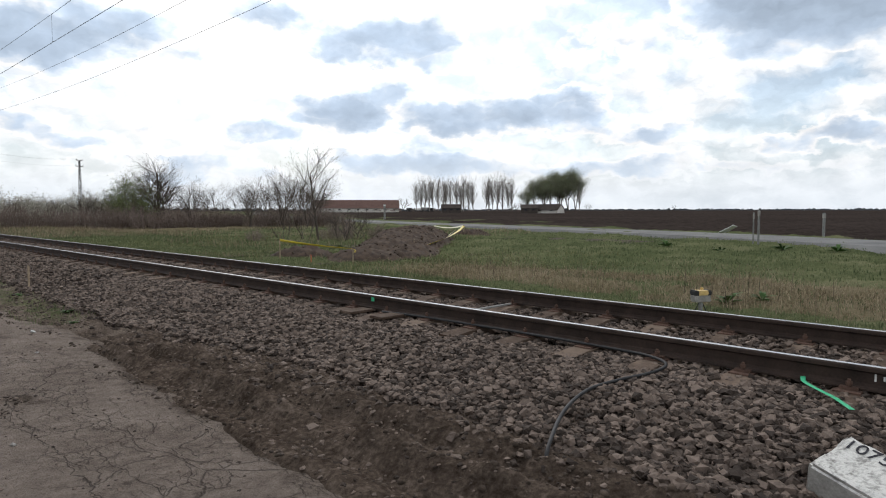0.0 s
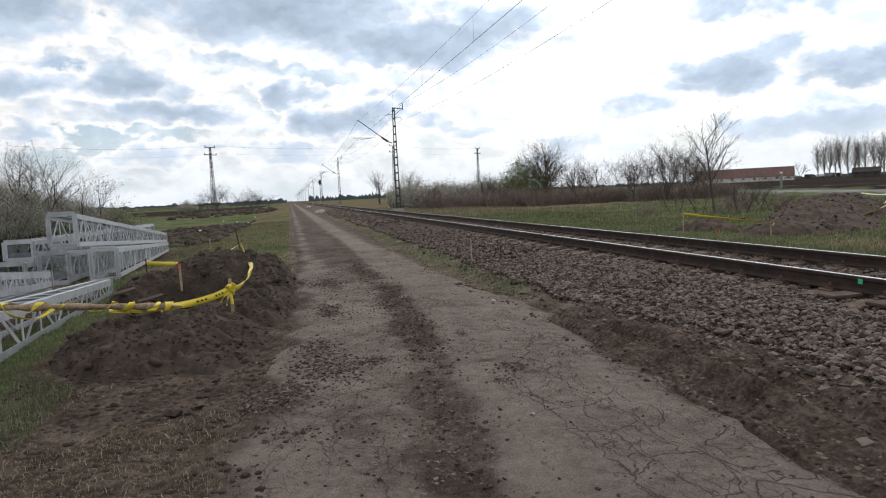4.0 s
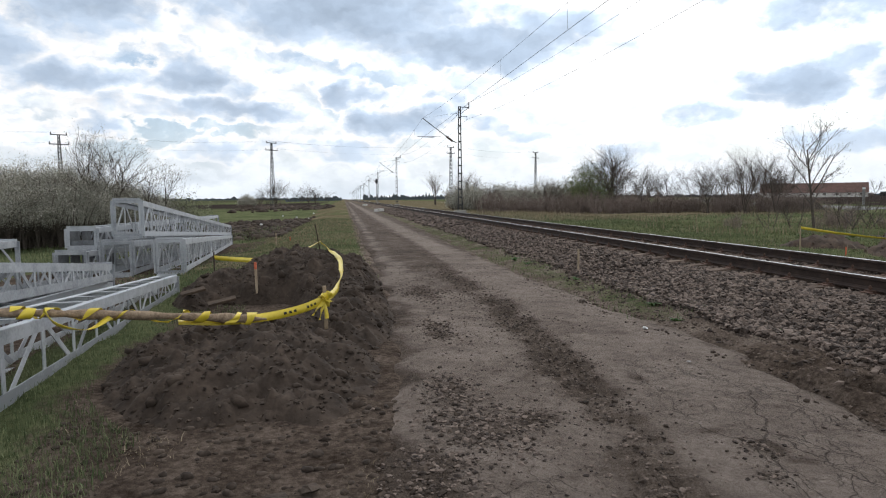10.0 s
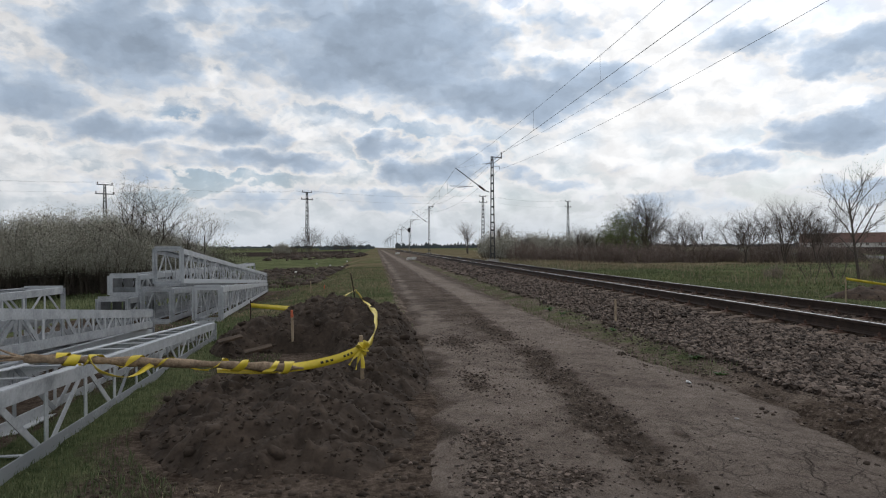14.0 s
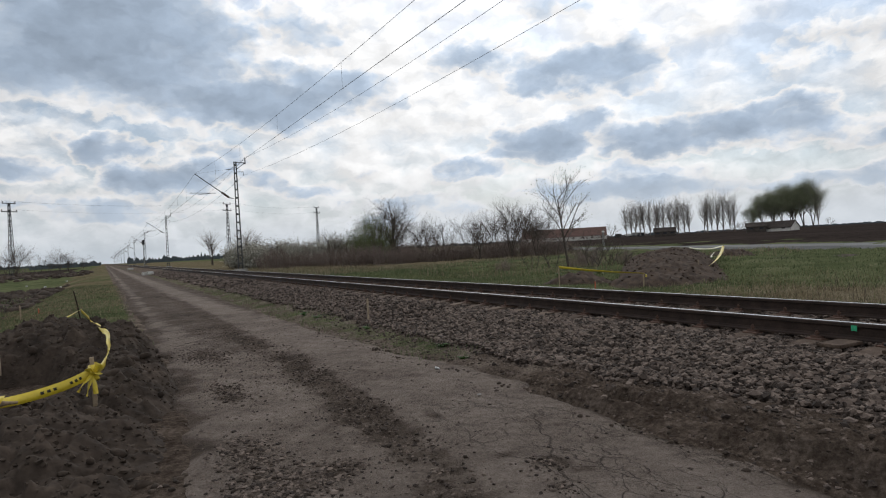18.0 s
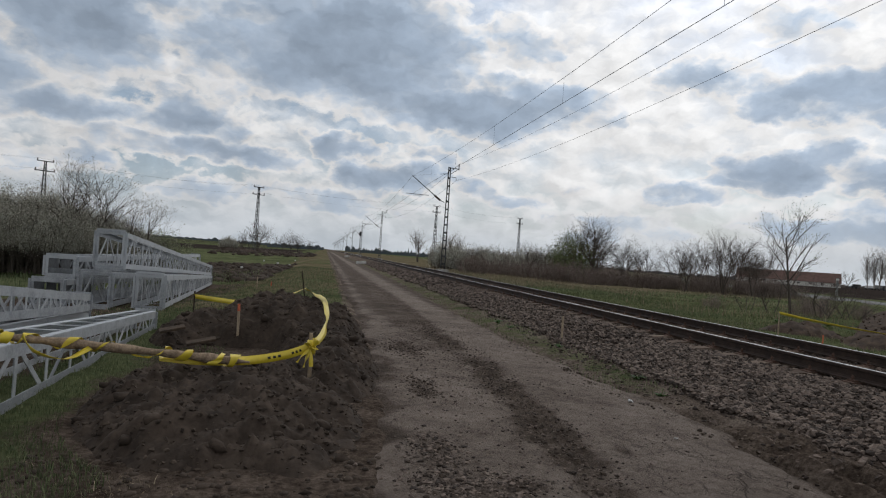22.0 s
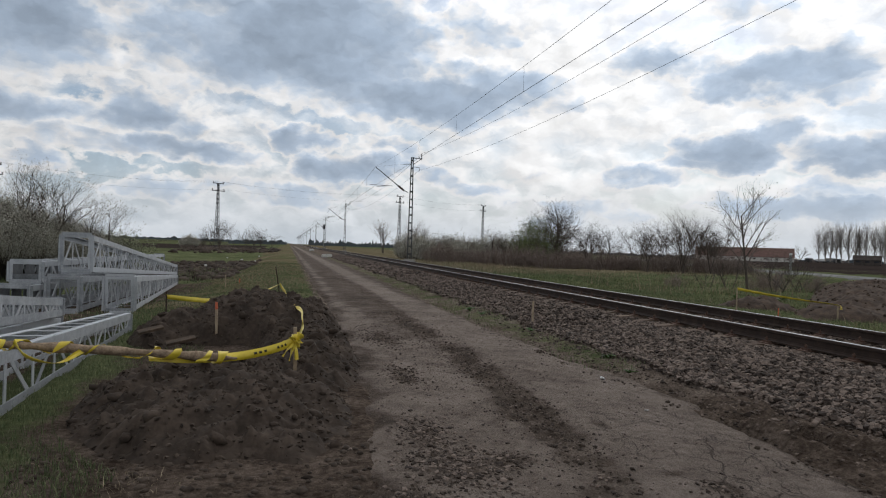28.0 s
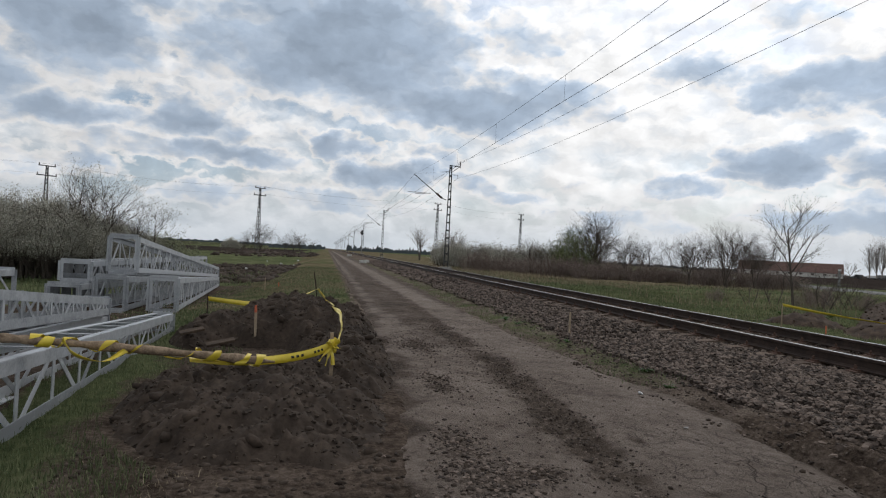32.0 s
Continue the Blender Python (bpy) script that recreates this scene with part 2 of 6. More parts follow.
GALV = mottled("galvanised_steel", (0.255, 0.268, 0.283), (0.45, 0.466, 0.486), 5, 0.52, 0.4, 40, 0.05, random_ob=0.35, spec=0.4)
GALV_DULL = mottled("weathered_zinc_plate", (0.09, 0.095, 0.10), (0.20, 0.21, 0.22), 6, 0.55, 0.5, 40, 0.05, spec=0.4)
RUST = mottled("rusty_rail_steel", (0.026, 0.019, 0.016), (0.062, 0.042, 0.034), 6, 0.75, 0.3, 60, 0.3)
RUST_PALE = mottled("rusty_fastening_steel", (0.07, 0.042, 0.032), (0.16, 0.098, 0.075), 12, 0.85, 0.2, 60, 0.3)
RAIL_TOP = mottled("worn_rail_head", (0.42, 0.42, 0.43), (0.62, 0.62, 0.63), 3, 0.28, 0.95, 50, 0.02)
SLEEPER = mottled("weathered_sleeper_concrete", (0.0678, 0.0458, 0.0333), (0.1582, 0.1165, 0.0893), 6, 0.95, 0, 50, 0.5, random_ob=0.3)
STONE = mottled("ballast_stone", (0.034, 0.0252, 0.0203), (0.178, 0.137, 0.113), 14, 0.92, 0, 90, 0.4, spread=(0.30, 0.72), island=0.62)
SOIL = mottled("black_earth", (0.0225, 0.0165, 0.0125), (0.074, 0.0545, 0.0415), 3, 1.0, 0, 20, 1.0)
CLOD = mottled("earth_clod", (0.027, 0.0198, 0.015), (0.082, 0.0615, 0.0475), 5, 1.0, 0, 35, 0.8, island=0.2)
BROWN_SOIL = mottled("brown_dug_earth", (0.026, 0.0185, 0.014), (0.092, 0.064, 0.047), 4, 1.0, 0, 30, 0.9)
TAPE = mottled("yellow_tape_plastic", (0.52, 0.39, 0.02), (0.70, 0.55, 0.05), 3, 0.35, 0, 30, 0.05, spec=0.5)
TAPE_PRINT = mottled("tape_black_print", (0.02, 0.02, 0.015), (0.04, 0.04, 0.03), 20, 0.5, 0, 40, 0)
TAPE_PALE = mottled("tape_underside_pale", (0.66, 0.62, 0.42), (0.80, 0.77, 0.60), 3, 0.4, 0, 30, 0.05)
WOOD = mottled("raw_pine", (0.24, 0.18, 0.12), (0.40, 0.32, 0.23), 9, 0.85, 0, 70, 0.3)
LOG = mottled("debarked_log", (0.13, 0.090, 0.060), (0.36, 0.27, 0.185), 24, 0.9, 0, 60, 0.6)
PLANK = mottled("muddy_plank", (0.035, 0.026, 0.020), (0.10, 0.070, 0.048), 7, 0.95, 0, 60, 0.4)
ORANGE = mottled("orange_marking_paint", (0.45, 0.10, 0.05), (0.66, 0.18, 0.09), 20, 0.7, 0, 80, 0.1)
GREEN_PAINT = mottled("green_spray_paint", (0.03, 0.34, 0.16), (0.08, 0.52, 0.28), 30, 0.7, 0, 90, 0.2)
CONCRETE = mottled("old_concrete", (0.20, 0.19, 0.175), (0.40, 0.385, 0.36), 7, 0.95, 0, 70, 0.5)
WHITEWASH = mottled("flaking_whitewash", (0.26, 0.25, 0.235), (0.64, 0.63, 0.60), 18, 0.95, 0, 70, 0.9, spread=(0.36, 0.52))
BLACK = mottled("black_rubber", (0.012, 0.012, 0.013), (0.03, 0.03, 0.032), 10, 0.55, 0, 60, 0.1)
BLACK_PAINT = mottled("black_lettering", (0.015, 0.015, 0.02), (0.05, 0.05, 0.06), 30, 0.8, 0, 90, 0.1)
MAST_STEEL = mottled("dull_mast_steel", (0.045, 0.046, 0.048), (0.11, 0.11, 0.112), 3, 0.7, 0.3, 30, 0.1)
WIRE = mottled("dark_wire", (0.0510, 0.0510, 0.0544), (0.1020, 0.1020, 0.1020), 3, 0.6, 0.4, 30, 0)
INSULATOR = mottled("brown_porcelain", (0.045, 0.022, 0.016), (0.07, 0.035, 0.025), 3, 0.25, 0, 30, 0, spec=0.5)
BARK = mottled("grey_brown_bark", (0.05, 0.041, 0.035), (0.12, 0.10, 0.084), 9, 0.95, 0, 60, 0.5)
TWIG = mottled("bare_twigs", (0.045, 0.036, 0.031), (0.12, 0.098, 0.083), 2, 0.95, 0, 20, 0, island=0.3)
# Paler than TWIG for far trees: distance haze is put into this colour.
TWIG_HAZED = mottled("hazed_far_twigs", (0.19, 0.168, 0.150), (0.36, 0.325, 0.295), 0.5, 0.95, 0, 5, 0, island=0.3)
TWIG_RED = mottled("reddish_thicket_twigs", (0.13, 0.100, 0.085), (0.27, 0.215, 0.185), 2, 0.95, 0, 20, 0, island=0.4)
BLOSSOM = mottled("white_blossom", (0.25, 0.235, 0.185), (0.56, 0.54, 0.47), 1.2, 0.9, 0, 8, 0, island=0.5)
BUD = mottled("young_green_leaves", (0.10, 0.125, 0.05), (0.22, 0.25, 0.11), 1.2, 0.9, 0, 8, 0, island=0.6)
LEAF_DARK = mottled("dark_green_leaves", (0.16, 0.182, 0.105), (0.30, 0.315, 0.20), 0.6, 0.9, 0, 5, 0, island=0.6)
GRASS = mottled("spring_grass", (0.068, 0.094, 0.041), (0.185, 0.202, 0.104), 0.30, 0.85, 0, 4, 0, spread=(0.40, 0.60), island=0.35)
GRASS_DRY = mottled("dry_grass", (0.15, 0.118, 0.075), (0.36, 0.295, 0.20), 0.5, 0.9, 0, 5, 0, island=0.6)
WEED = mottled("weed_leaves", (0.03, 0.07, 0.015), (0.08, 0.15, 0.035), 3, 0.7, 0, 20, 0, island=0.5)
# Tile red, greyed in the base colour for haze at the barn's distance.
ROOF_RED = mottled("red_tile_roof", (0.11, 0.064, 0.053), (0.17, 0.104, 0.087), 0.6, 0.9, 0, 3, 0.2)
ROOF_GREY = mottled("grey_brown_roof", (0.045, 0.036, 0.031), (0.085, 0.07, 0.062), 0.6, 0.9, 0, 3, 0.2)
WALL_WHITE = mottled("limewashed_wall", (0.48, 0.46, 0.42), (0.70, 0.68, 0.63), 0.4, 0.95, 0, 4, 0.2)
DARK_GLASS = mottled("dark_window_glass", (0.02, 0.022, 0.025), (0.04, 0.042, 0.045), 1, 0.15, 0, 10, 0, spec=0.6)
TARMAC = mottled("worn_asphalt", (0.10, 0.10, 0.10), (0.19, 0.19, 0.185), 0.4, 0.95, 0, 60, 0.3)
GRASS_PALE = mottled("pale_tufted_grass", (0.10, 0.115, 0.045), (0.24, 0.235, 0.12), 0.6, 0.9, 0, 5, 0, island=0.5)
STALK = mottled("dark_dry_stalks", (0.06, 0.045, 0.035), (0.16, 0.125, 0.095), 0.6, 0.95, 0, 6, 0, island=0.5)
# Woods turned blue-grey: aerial haze is mixed into their base colour.
HAZED_WOODS = mottled("hazed_far_woods", (0.062, 0.076, 0.086), (0.105, 0.122, 0.130), 0.02, 1.0, 0, 0.2, 0)
YELLOW_PAINT = mottled("yellow_paint", (0.50, 0.34, 0.12), (0.70, 0.52, 0.22), 12, 0.6, 0, 60, 0.1)
BLACK_STRIPE = mottled("black_paint", (0.02, 0.02, 0.02), (0.045, 0.045, 0.045), 12, 0.6, 0, 60, 0.1)
GREY_STEEL = mottled("grey_painted_steel", (0.16, 0.16, 0.155), (0.30, 0.30, 0.29), 8, 0.7, 0.2, 50, 0.2)
LITTER = mottled("pale_litter", (0.55, 0.55, 0.54), (0.78, 0.78, 0.77), 8, 0.7, 0, 40, 0.1)


def ground_material():
    """Grass, bare soil, ploughed field and gravelly dirt, laid out by the zones stored on the mesh."""
    m, t, b = material("ground_cover", 1.0)
    b.inputs["Specular IOR Level"].default_value = 0.0
    p = where(t)
    zone = t.nodes.new("ShaderNodeAttribute")
    zone.attribute_name = "zone"
    sep = t.nodes.new("ShaderNodeSeparateColor")
    t.links.new(zone.outputs["Color"], sep.inputs[0])
    ragged = math_node(t, "ADD", math_node(t, "MULTIPLY", noise_node(t, p, 1.6, 6), 0.6), math_node(t, "MULTIPLY", noise_node(t, p, 14.0, 4), 0.4))

    def edge(channel):
        return ramp_node(t, math_node(t, "ADD", channel, math_node(t, "MULTIPLY", math_node(t, "SUBTRACT", ragged, 0.5), 1.1)), [(0.42, 0.0), (0.58, 1.0)])

    dirt = ramp_node(t, math_node(t, "ADD", math_node(t, "MULTIPLY", noise_node(t, p, 2.0, 6), 0.5), math_node(t, "MULTIPLY", noise_node(t, p, 45.0, 4), 0.5)),
                     [(0.36, (0.062, 0.048, 0.038)), (0.50, (0.130, 0.103, 0.084)), (0.62, (0.235, 0.194, 0.160))])
    tint = math_node(t, "ADD", math_node(t, "MULTIPLY", noise_node(t, p, 0.45, 5), 0.55), math_node(t, "MULTIPLY", noise_node(t, p, 9.0, 5), 0.45))
    green = ramp_node(t, tint, [(0.36, (0.052, 0.066, 0.031)), (0.50, (0.098, 0.112, 0.055)), (0.64, (0.165, 0.164, 0.094))])
    straw = ramp_node(t, tint, [(0.36, (0.085, 0.070, 0.042)), (0.50, (0.135, 0.112, 0.068)), (0.64, (0.20, 0.17, 0.115))])
    grass = mix_node(t, edge(zone.outputs["Alpha"]), green, straw)
    soil = ramp_node(t, math_node(t, "ADD", math_node(t, "MULTIPLY", noise_node(t, p, 3.0, 8, 0.65), 0.5), math_node(t, "MULTIPLY", noise_node(t, p, 24.0, 7, 0.68), 0.5)),
                     [(0.36, (0.036, 0.0265, 0.0205)), (0.50, (0.086, 0.066, 0.0525)), (0.62, (0.160, 0.126, 0.102))])
    field = ramp_node(t, math_node(t, "ADD", math_node(t, "MULTIPLY", noise_node(t, p, 0.02, 4), 0.4), math_node(t, "MULTIPLY", noise_node(t, p, 0.9, 5), 0.6)),
                      [(0.35, (0.026, 0.0205, 0.0185)), (0.65, (0.054, 0.0435, 0.0385))])
    col = mix_node(t, edge(sep.outputs[0]), dirt, grass)
    col = mix_node(t, edge(sep.outputs[1]), col, soil)
    col = mix_node(t, edge(sep.outputs[2]), col, field)
    t.links.new(col, b.inputs["Base Color"])
    bump(t, b, noise_node(t, p, 30.0, 7, 0.72), 0.9, 0.045)
    return m


def road_material():
    """Dried grey-brown mud: pale trodden tracks, dark loose strips and shrinkage cracks."""
    m, t, b = material("dried_mud_road", 0.97)
    b.inputs["Specular IOR Level"].default_value = 0.08
    p = where(t)
    wear = t.nodes.new("ShaderNodeAttribute")
    wear.attribute_name = "zone"
    sep = t.nodes.new("ShaderNodeSeparateColor")
    t.links.new(wear.outputs["Color"], sep.inputs[0])
    f = math_node(t, "ADD", math_node(t, "MULTIPLY", noise_node(t, p, 1.4, 8, 0.66), 0.36), math_node(t, "MULTIPLY", noise_node(t, p, 11.0, 7, 0.72), 0.36))
    f = math_node(t, "ADD", f, math_node(t, "MULTIPLY", noise_node(t, p, 65.0, 4, 0.7), 0.28))
    pale = ramp_node(t, f, [(0.38, (0.085, 0.065, 0.053)), (0.45, (0.145, 0.116, 0.096)), (0.51, (0.198, 0.161, 0.136)), (0.60, (0.265, 0.221, 0.188))])
    loose = ramp_node(t, f, [(0.38, (0.036, 0.027, 0.021)), (0.49, (0.082, 0.0625, 0.0495)), (0.60, (0.165, 0.132, 0.108))])
    ragged = math_node(t, "ADD", math_node(t, "MULTIPLY", noise_node(t, p, 2.2, 6), 0.6), math_node(t, "MULTIPLY", noise_node(t, p, 22.0, 4), 0.4))
    dark = ramp_node(t, math_node(t, "ADD", sep.outputs[0], math_node(t, "MULTIPLY", math_node(t, "SUBTRACT", ragged, 0.5), 2.4)), [(0.30, 0.0), (0.72, 1.0)])
    col = mix_node(t, dark, pale, loose)
    shift = t.nodes.new("ShaderNodeVectorMath")
    shift.operation = "SCALE"
    t.links.new(noise_node(t, p, 3.0, 4, out=1), shift.inputs[0])
    shift.inputs["Scale"].default_value = 0.25
    warped = vec_node(t, "MULTIPLY", vec_node(t, "ADD", p, shift.outputs[0]), (1.0, 0.55, 1.0))

    def cracks(scale, width):
        v = t.nodes.new("ShaderNodeTexVoronoi")
        v.feature = "DISTANCE_TO_EDGE"
        v.inputs["Scale"].default_value = scale
        t.links.new(warped, v.inputs["Vector"])
        return ramp_node(t, v.outputs["Distance"], [(0.0, 1.0), (width, 0.0)])

    some = ramp_node(t, noise_node(t, p, 1.3, 4), [(0.36, 0.0), (0.52, 1.0)])
    few = ramp_node(t, noise_node(t, p, 2.6, 4), [(0.47, 0.0), (0.56, 1.0)])
    lines = math_node(t, "MAXIMUM", math_node(t, "MULTIPLY", cracks(4.4, 0.017), some), math_node(t, "MULTIPLY", cracks(10.0, 0.030), math_node(t, "MULTIPLY", few, 0.7)))
    # Long cracks along the wheel track.
    stretched = t.nodes.new("ShaderNodeTexVoronoi")
    stretched.feature = "DISTANCE_TO_EDGE"
    stretched.inputs["Scale"].default_value = 1.5
    t.links.new(vec_node(t, "MULTIPLY", warped, (1.0, 0.40, 1.0)), stretched.inputs["Vector"])
    lines = math_node(t, "MAXIMUM", lines, ramp_node(t, stretched.outputs["Distance"], [(0.0, 1.0), (0.006, 0.0)]))
    lines = math_node(t, "MULTIPLY", lines, sep.outputs[1])
    col = mix_node(t, math_node(t, "MULTIPLY", lines, 0.62), col, (0.036, 0.028, 0.023))
    t.links.new(col, b.inputs["Base Color"])
    height = math_node(t, "SUBTRACT", noise_node(t, p, 34.0, 7, 0.74), math_node(t, "MULTIPLY", lines, 0.8))
    bump(t, b, height, 1.0, 0.04)
    return m


GROUND, ROAD = ground_material(), road_material()

# ---------------------------------------------------------------- mesh helpers
def mesh_of(name, verts, faces, mats=(), smooth=False):
    """A mesh from lists, or from arrays whose faces all have the same number of corners."""
    me = bpy.data.meshes.new(name)
    if isinstance(faces, np.ndarray):
        n, k = faces.shape
        me.vertices.add(len(verts))
        me.vertices.foreach_set("co", np.asarray(verts, np.float32).ravel())
        me.loops.add(n * k)
        me.loops.foreach_set("vertex_index", faces.astype(np.int32).ravel())
        me.polygons.add(n)
        me.polygons.foreach_set("loop_start", np.arange(0, n * k, k, dtype=np.int32))
        me.update(calc_edges=True)
    else:
        me.from_pydata(verts, [], faces)
    for m in mats if isinstance(mats, (list, tuple)) else (mats,):
        me.materials.append(m)
    me.polygons.foreach_set("use_smooth", np.full(len(me.polygons), smooth, bool))
    return me


class Geo:
    """Collects simple solids into one mesh."""

    def __init__(self):
        self.v, self.f = [], []

    def add(self, verts, faces):
        n = len(self.v)
        self.v += [tuple(p) for p in verts]
        self.f += [tuple(i + n for i in f) for f in faces]
        return self

    def box(self, cx, cy, cz, sx, sy, sz, m=None):
        p = [Vector((cx + a * sx / 2, cy + b * sy / 2, cz + c * sz / 2)) for a in (-1, 1) for b in (-1, 1) for c in (-1, 1)]
        if m is not None:
            p = [m @ q for q in p]
        return self.add(p, [(0, 1, 3, 2), (4, 6, 7, 5), (0, 4, 5, 1), (2, 3, 7, 6), (0, 2, 6, 4), (1, 5, 7, 3)])

    def bevel_box(self, cx, cy, cz, sx, sy, sz, c=0.01, m=None):
        bm = bmesh.new()
        bmesh.ops.create_cube(bm, size=1)
        bmesh.ops.scale(bm, vec=(sx, sy, sz), verts=bm.verts)
        bmesh.ops.bevel(bm, geom=bm.edges[:], offset=c, segments=2, affect="EDGES")
        bmesh.ops.translate(bm, vec=(cx, cy, cz), verts=bm.verts)
        bm.verts.index_update()
        p = [m @ v.co if m is not None else v.co.copy() for v in bm.verts]
        self.add(p, [[v.index for v in f.verts] for f in bm.faces])
        bm.free()
        return self

    def tube(self, a, b, r0, r1=None, n=6, caps=True):
        a, b = Vector(a), Vector(b)
        r1 = r0 if r1 is None else r1
        z = (b - a).normalized()
        x = z.orthogonal().normalized()
        y = z.cross(x)
        ring = [(math.cos(k * math.tau / n), math.sin(k * math.tau / n)) for k in range(n)]
        p = [a + r0 * (c * x + s * y) for c, s in ring] + [b + r1 * (c * x + s * y) for c, s in ring]
        f = [(k, (k + 1) % n, n + (k + 1) % n, n + k) for k in range(n)]
        if caps:
            f += [tuple(range(n))[::-1], tuple(range(n, 2 * n))]
        return self.add(p, f)

    def path(self, pts, r, n=6):
        pts = [Vector(p) for p in pts]
        radii = r if isinstance(r, (list, tuple)) else [r] * len(pts)
        side = None
        rings = []
        for k, p in enumerate(pts):
            z = (pts[min(k + 1, len(pts) - 1)] - pts[max(k - 1, 0)]).normalized()
            x = z.orthogonal().normalized() if side is None else (side - side.dot(z) * z).normalized()
            side = x
            y = z.cross(x)
            rings.append([p + radii[k] * (math.cos(j * math.tau / n) * x + math.sin(j * math.tau / n) * y) for j in range(n)])
        f = []
        for k in range(len(pts) - 1):
            f += [(k * n + j, k * n + (j + 1) % n, (k + 1) * n + (j + 1) % n, (k + 1) * n + j) for j in range(n)]
        f += [tuple(range(n))[::-1], tuple(range((len(pts) - 1) * n, len(pts) * n))]
        return self.add([q for ring in rings for q in ring], f)

    def mesh(self, name, mats, smooth=False):
        return mesh_of(name, self.v, self.f, mats, smooth)


def part(name, shape, mat, parent, label="", smooth=False):
    """Links a Geo or a mesh as one mesh object under a thing or a part."""
    me = shape.mesh(name, mat, smooth) if isinstance(shape, Geo) else shape
    ob = new(name, me)
    ob.parent = parent
    return tagged(ob, label) if label else ob


def thing(name, label, category, group="", kind="", m=None):
    ob = new(name)
    ob.empty_display_size = 0.2
    if m is not None:
        ob.matrix_basis = m
    return tagged(ob, label, category, group, kind)


def solid(name, shape, mat, label, category, group="", kind="", smooth=False, m=None):
    me = shape.mesh(name, mat, smooth) if isinstance(shape, Geo) else shape
    ob = new(name, me)
    if m is not None:
        ob.matrix_basis = m
    return tagged(ob, label, category, group, kind)


def nz(x, y, s, seed=0.0):
    return noise.noise((x * s + seed, y * s - seed * 0.7, seed))


def smooth01(a, b, x):
    t = np.clip((np.asarray(x, float) - a) / (b - a), 0, 1)
    return t * t * (3 - 2 * t)


class Lattice:
    """Smooth value noise on arrays."""

    def __init__(self, seed):
        self.g = np.random.default_rng(seed).random((256, 256))

    def __call__(self, x, y, s):
        x, y = np.asarray(x, float) * s, np.asarray(y, float) * s
        i, j = np.floor(x).astype(int), np.floor(y).astype(int)
        u, v = x - i, y - j
        u, v = u * u * (3 - 2 * u), v * v * (3 - 2 * v)
        g = self.g
        a, b = g[i & 255, j & 255], g[(i + 1) & 255, j & 255]
        c, d = g[i & 255, (j + 1) & 255], g[(i + 1) & 255, (j + 1) & 255]
        return (a * (1 - u) + b * u) * (1 - v) + (c * (1 - u) + d * u) * v - 0.5

    def fbm(self, x, y, s, octaves=4, gain=0.5):
        out, w = 0, 1.0
        for _ in range(octaves):
            out = out + w * self(x, y, s)
            s, w = s * 2.03, w * gain
        return out


LAT, LAT2 = Lattice(3), Lattice(8)

# ---------------------------------------------------------------- ground
# Rail heads lie at z = 0, the nearer one at x = 0, the farther at x = 1.505; the line runs along y.
CROSS_X = [-400, -60, -25, -13, -9.5, -8.0, -7.2, -3.05, -2.75, -2.45, -2.1, -1.75, -1.05, -0.75, 2.25, 2.6, 3.25, 4.2, 8, 20, 27, 60, 400]
CROSS_Z = [-1.3, -1.0, -0.80, -0.55, -0.43, -0.42, -0.41, -0.39, -0.44, -0.40, -0.36, -0.37, -0.26, -0.235, -0.235, -0.29, -0.52, -0.56, -0.62, -0.72, -0.62, -0.7, -1.0]


def base_z(x, y):
    x, y = np.asarray(x, float), np.asarray(y, float)
    z = np.interp(x, CROSS_X, CROSS_Z)
    z = z - 0.38 * smooth01(10, 25, y) * smooth01(-7.4, -9.6, x) * (1 - smooth01(60, 120, y))
    return z


def ground_z(x, y):
    x, y = np.asarray(x, float), np.asarray(y, float)
    rough = np.interp(x, [-60, -9, -7.6, -3.2, -2.7, -1.9, -1.2, 2.6, 3.4, 8, 60], [0.35, 0.10, 0.04, 0.015, 0.07, 0.05, 0.03, 0.03, 0.08, 0.18, 0.3])
    z = base_z(x, y) + rough * LAT.fbm(x, y, 0.45, 3) + 0.55 * rough * LAT2.fbm(x, y, 2.6, 3)
    # Churned soil beside the road: two ruts and a broken ridge between them.
    strip = smooth01(-3.22, -3.08, x) * (1 - smooth01(-2.05, -1.75, x)) * (1 - smooth01(3.6, 6.0, y))
    wander = x - 0.10 * LAT.fbm(x, y, 0.5, 2) + 0.06 * np.clip(y, -5, 6)
    ridge = np.exp(-((wander + 2.58) / 0.10) ** 2) * (0.8 + 1.6 * LAT2.fbm(x, y, 2.2, 3)) + 0.6 * np.exp(-((wander + 2.22) / 0.09) ** 2) * (0.7 + 1.6 * LAT.fbm(x, y, 2.6, 3))
    rut = np.exp(-((wander + 2.82) / 0.11) ** 2) + 0.6 * np.exp(-((wander + 2.40) / 0.08) ** 2)
    tread = 0.012 * np.sin(y * 38 + 2.0 * np.sin(x * 15)) * np.exp(-((wander + 2.24) / 0.20) ** 2) * (y < 3)
    return z + strip * (0.085 * ridge - 0.040 * rut + tread + 0.045 * LAT.fbm(x, y, 3.2, 4) + 0.045 * np.abs(LAT2.fbm(x + 9, y, 9, 4)))


def steps(*spans):
    """Grid lines: (from, to, first step, last step) in turn."""
    out = []
    for a, b, d0, d1 in spans:
        x, n = a, 0
        while x < b - 1e-6:
            out.append(x)
            x += d0 + (d1 - d0) * (x - a) / (b - a)
    return np.array(out + [spans[-1][1]])


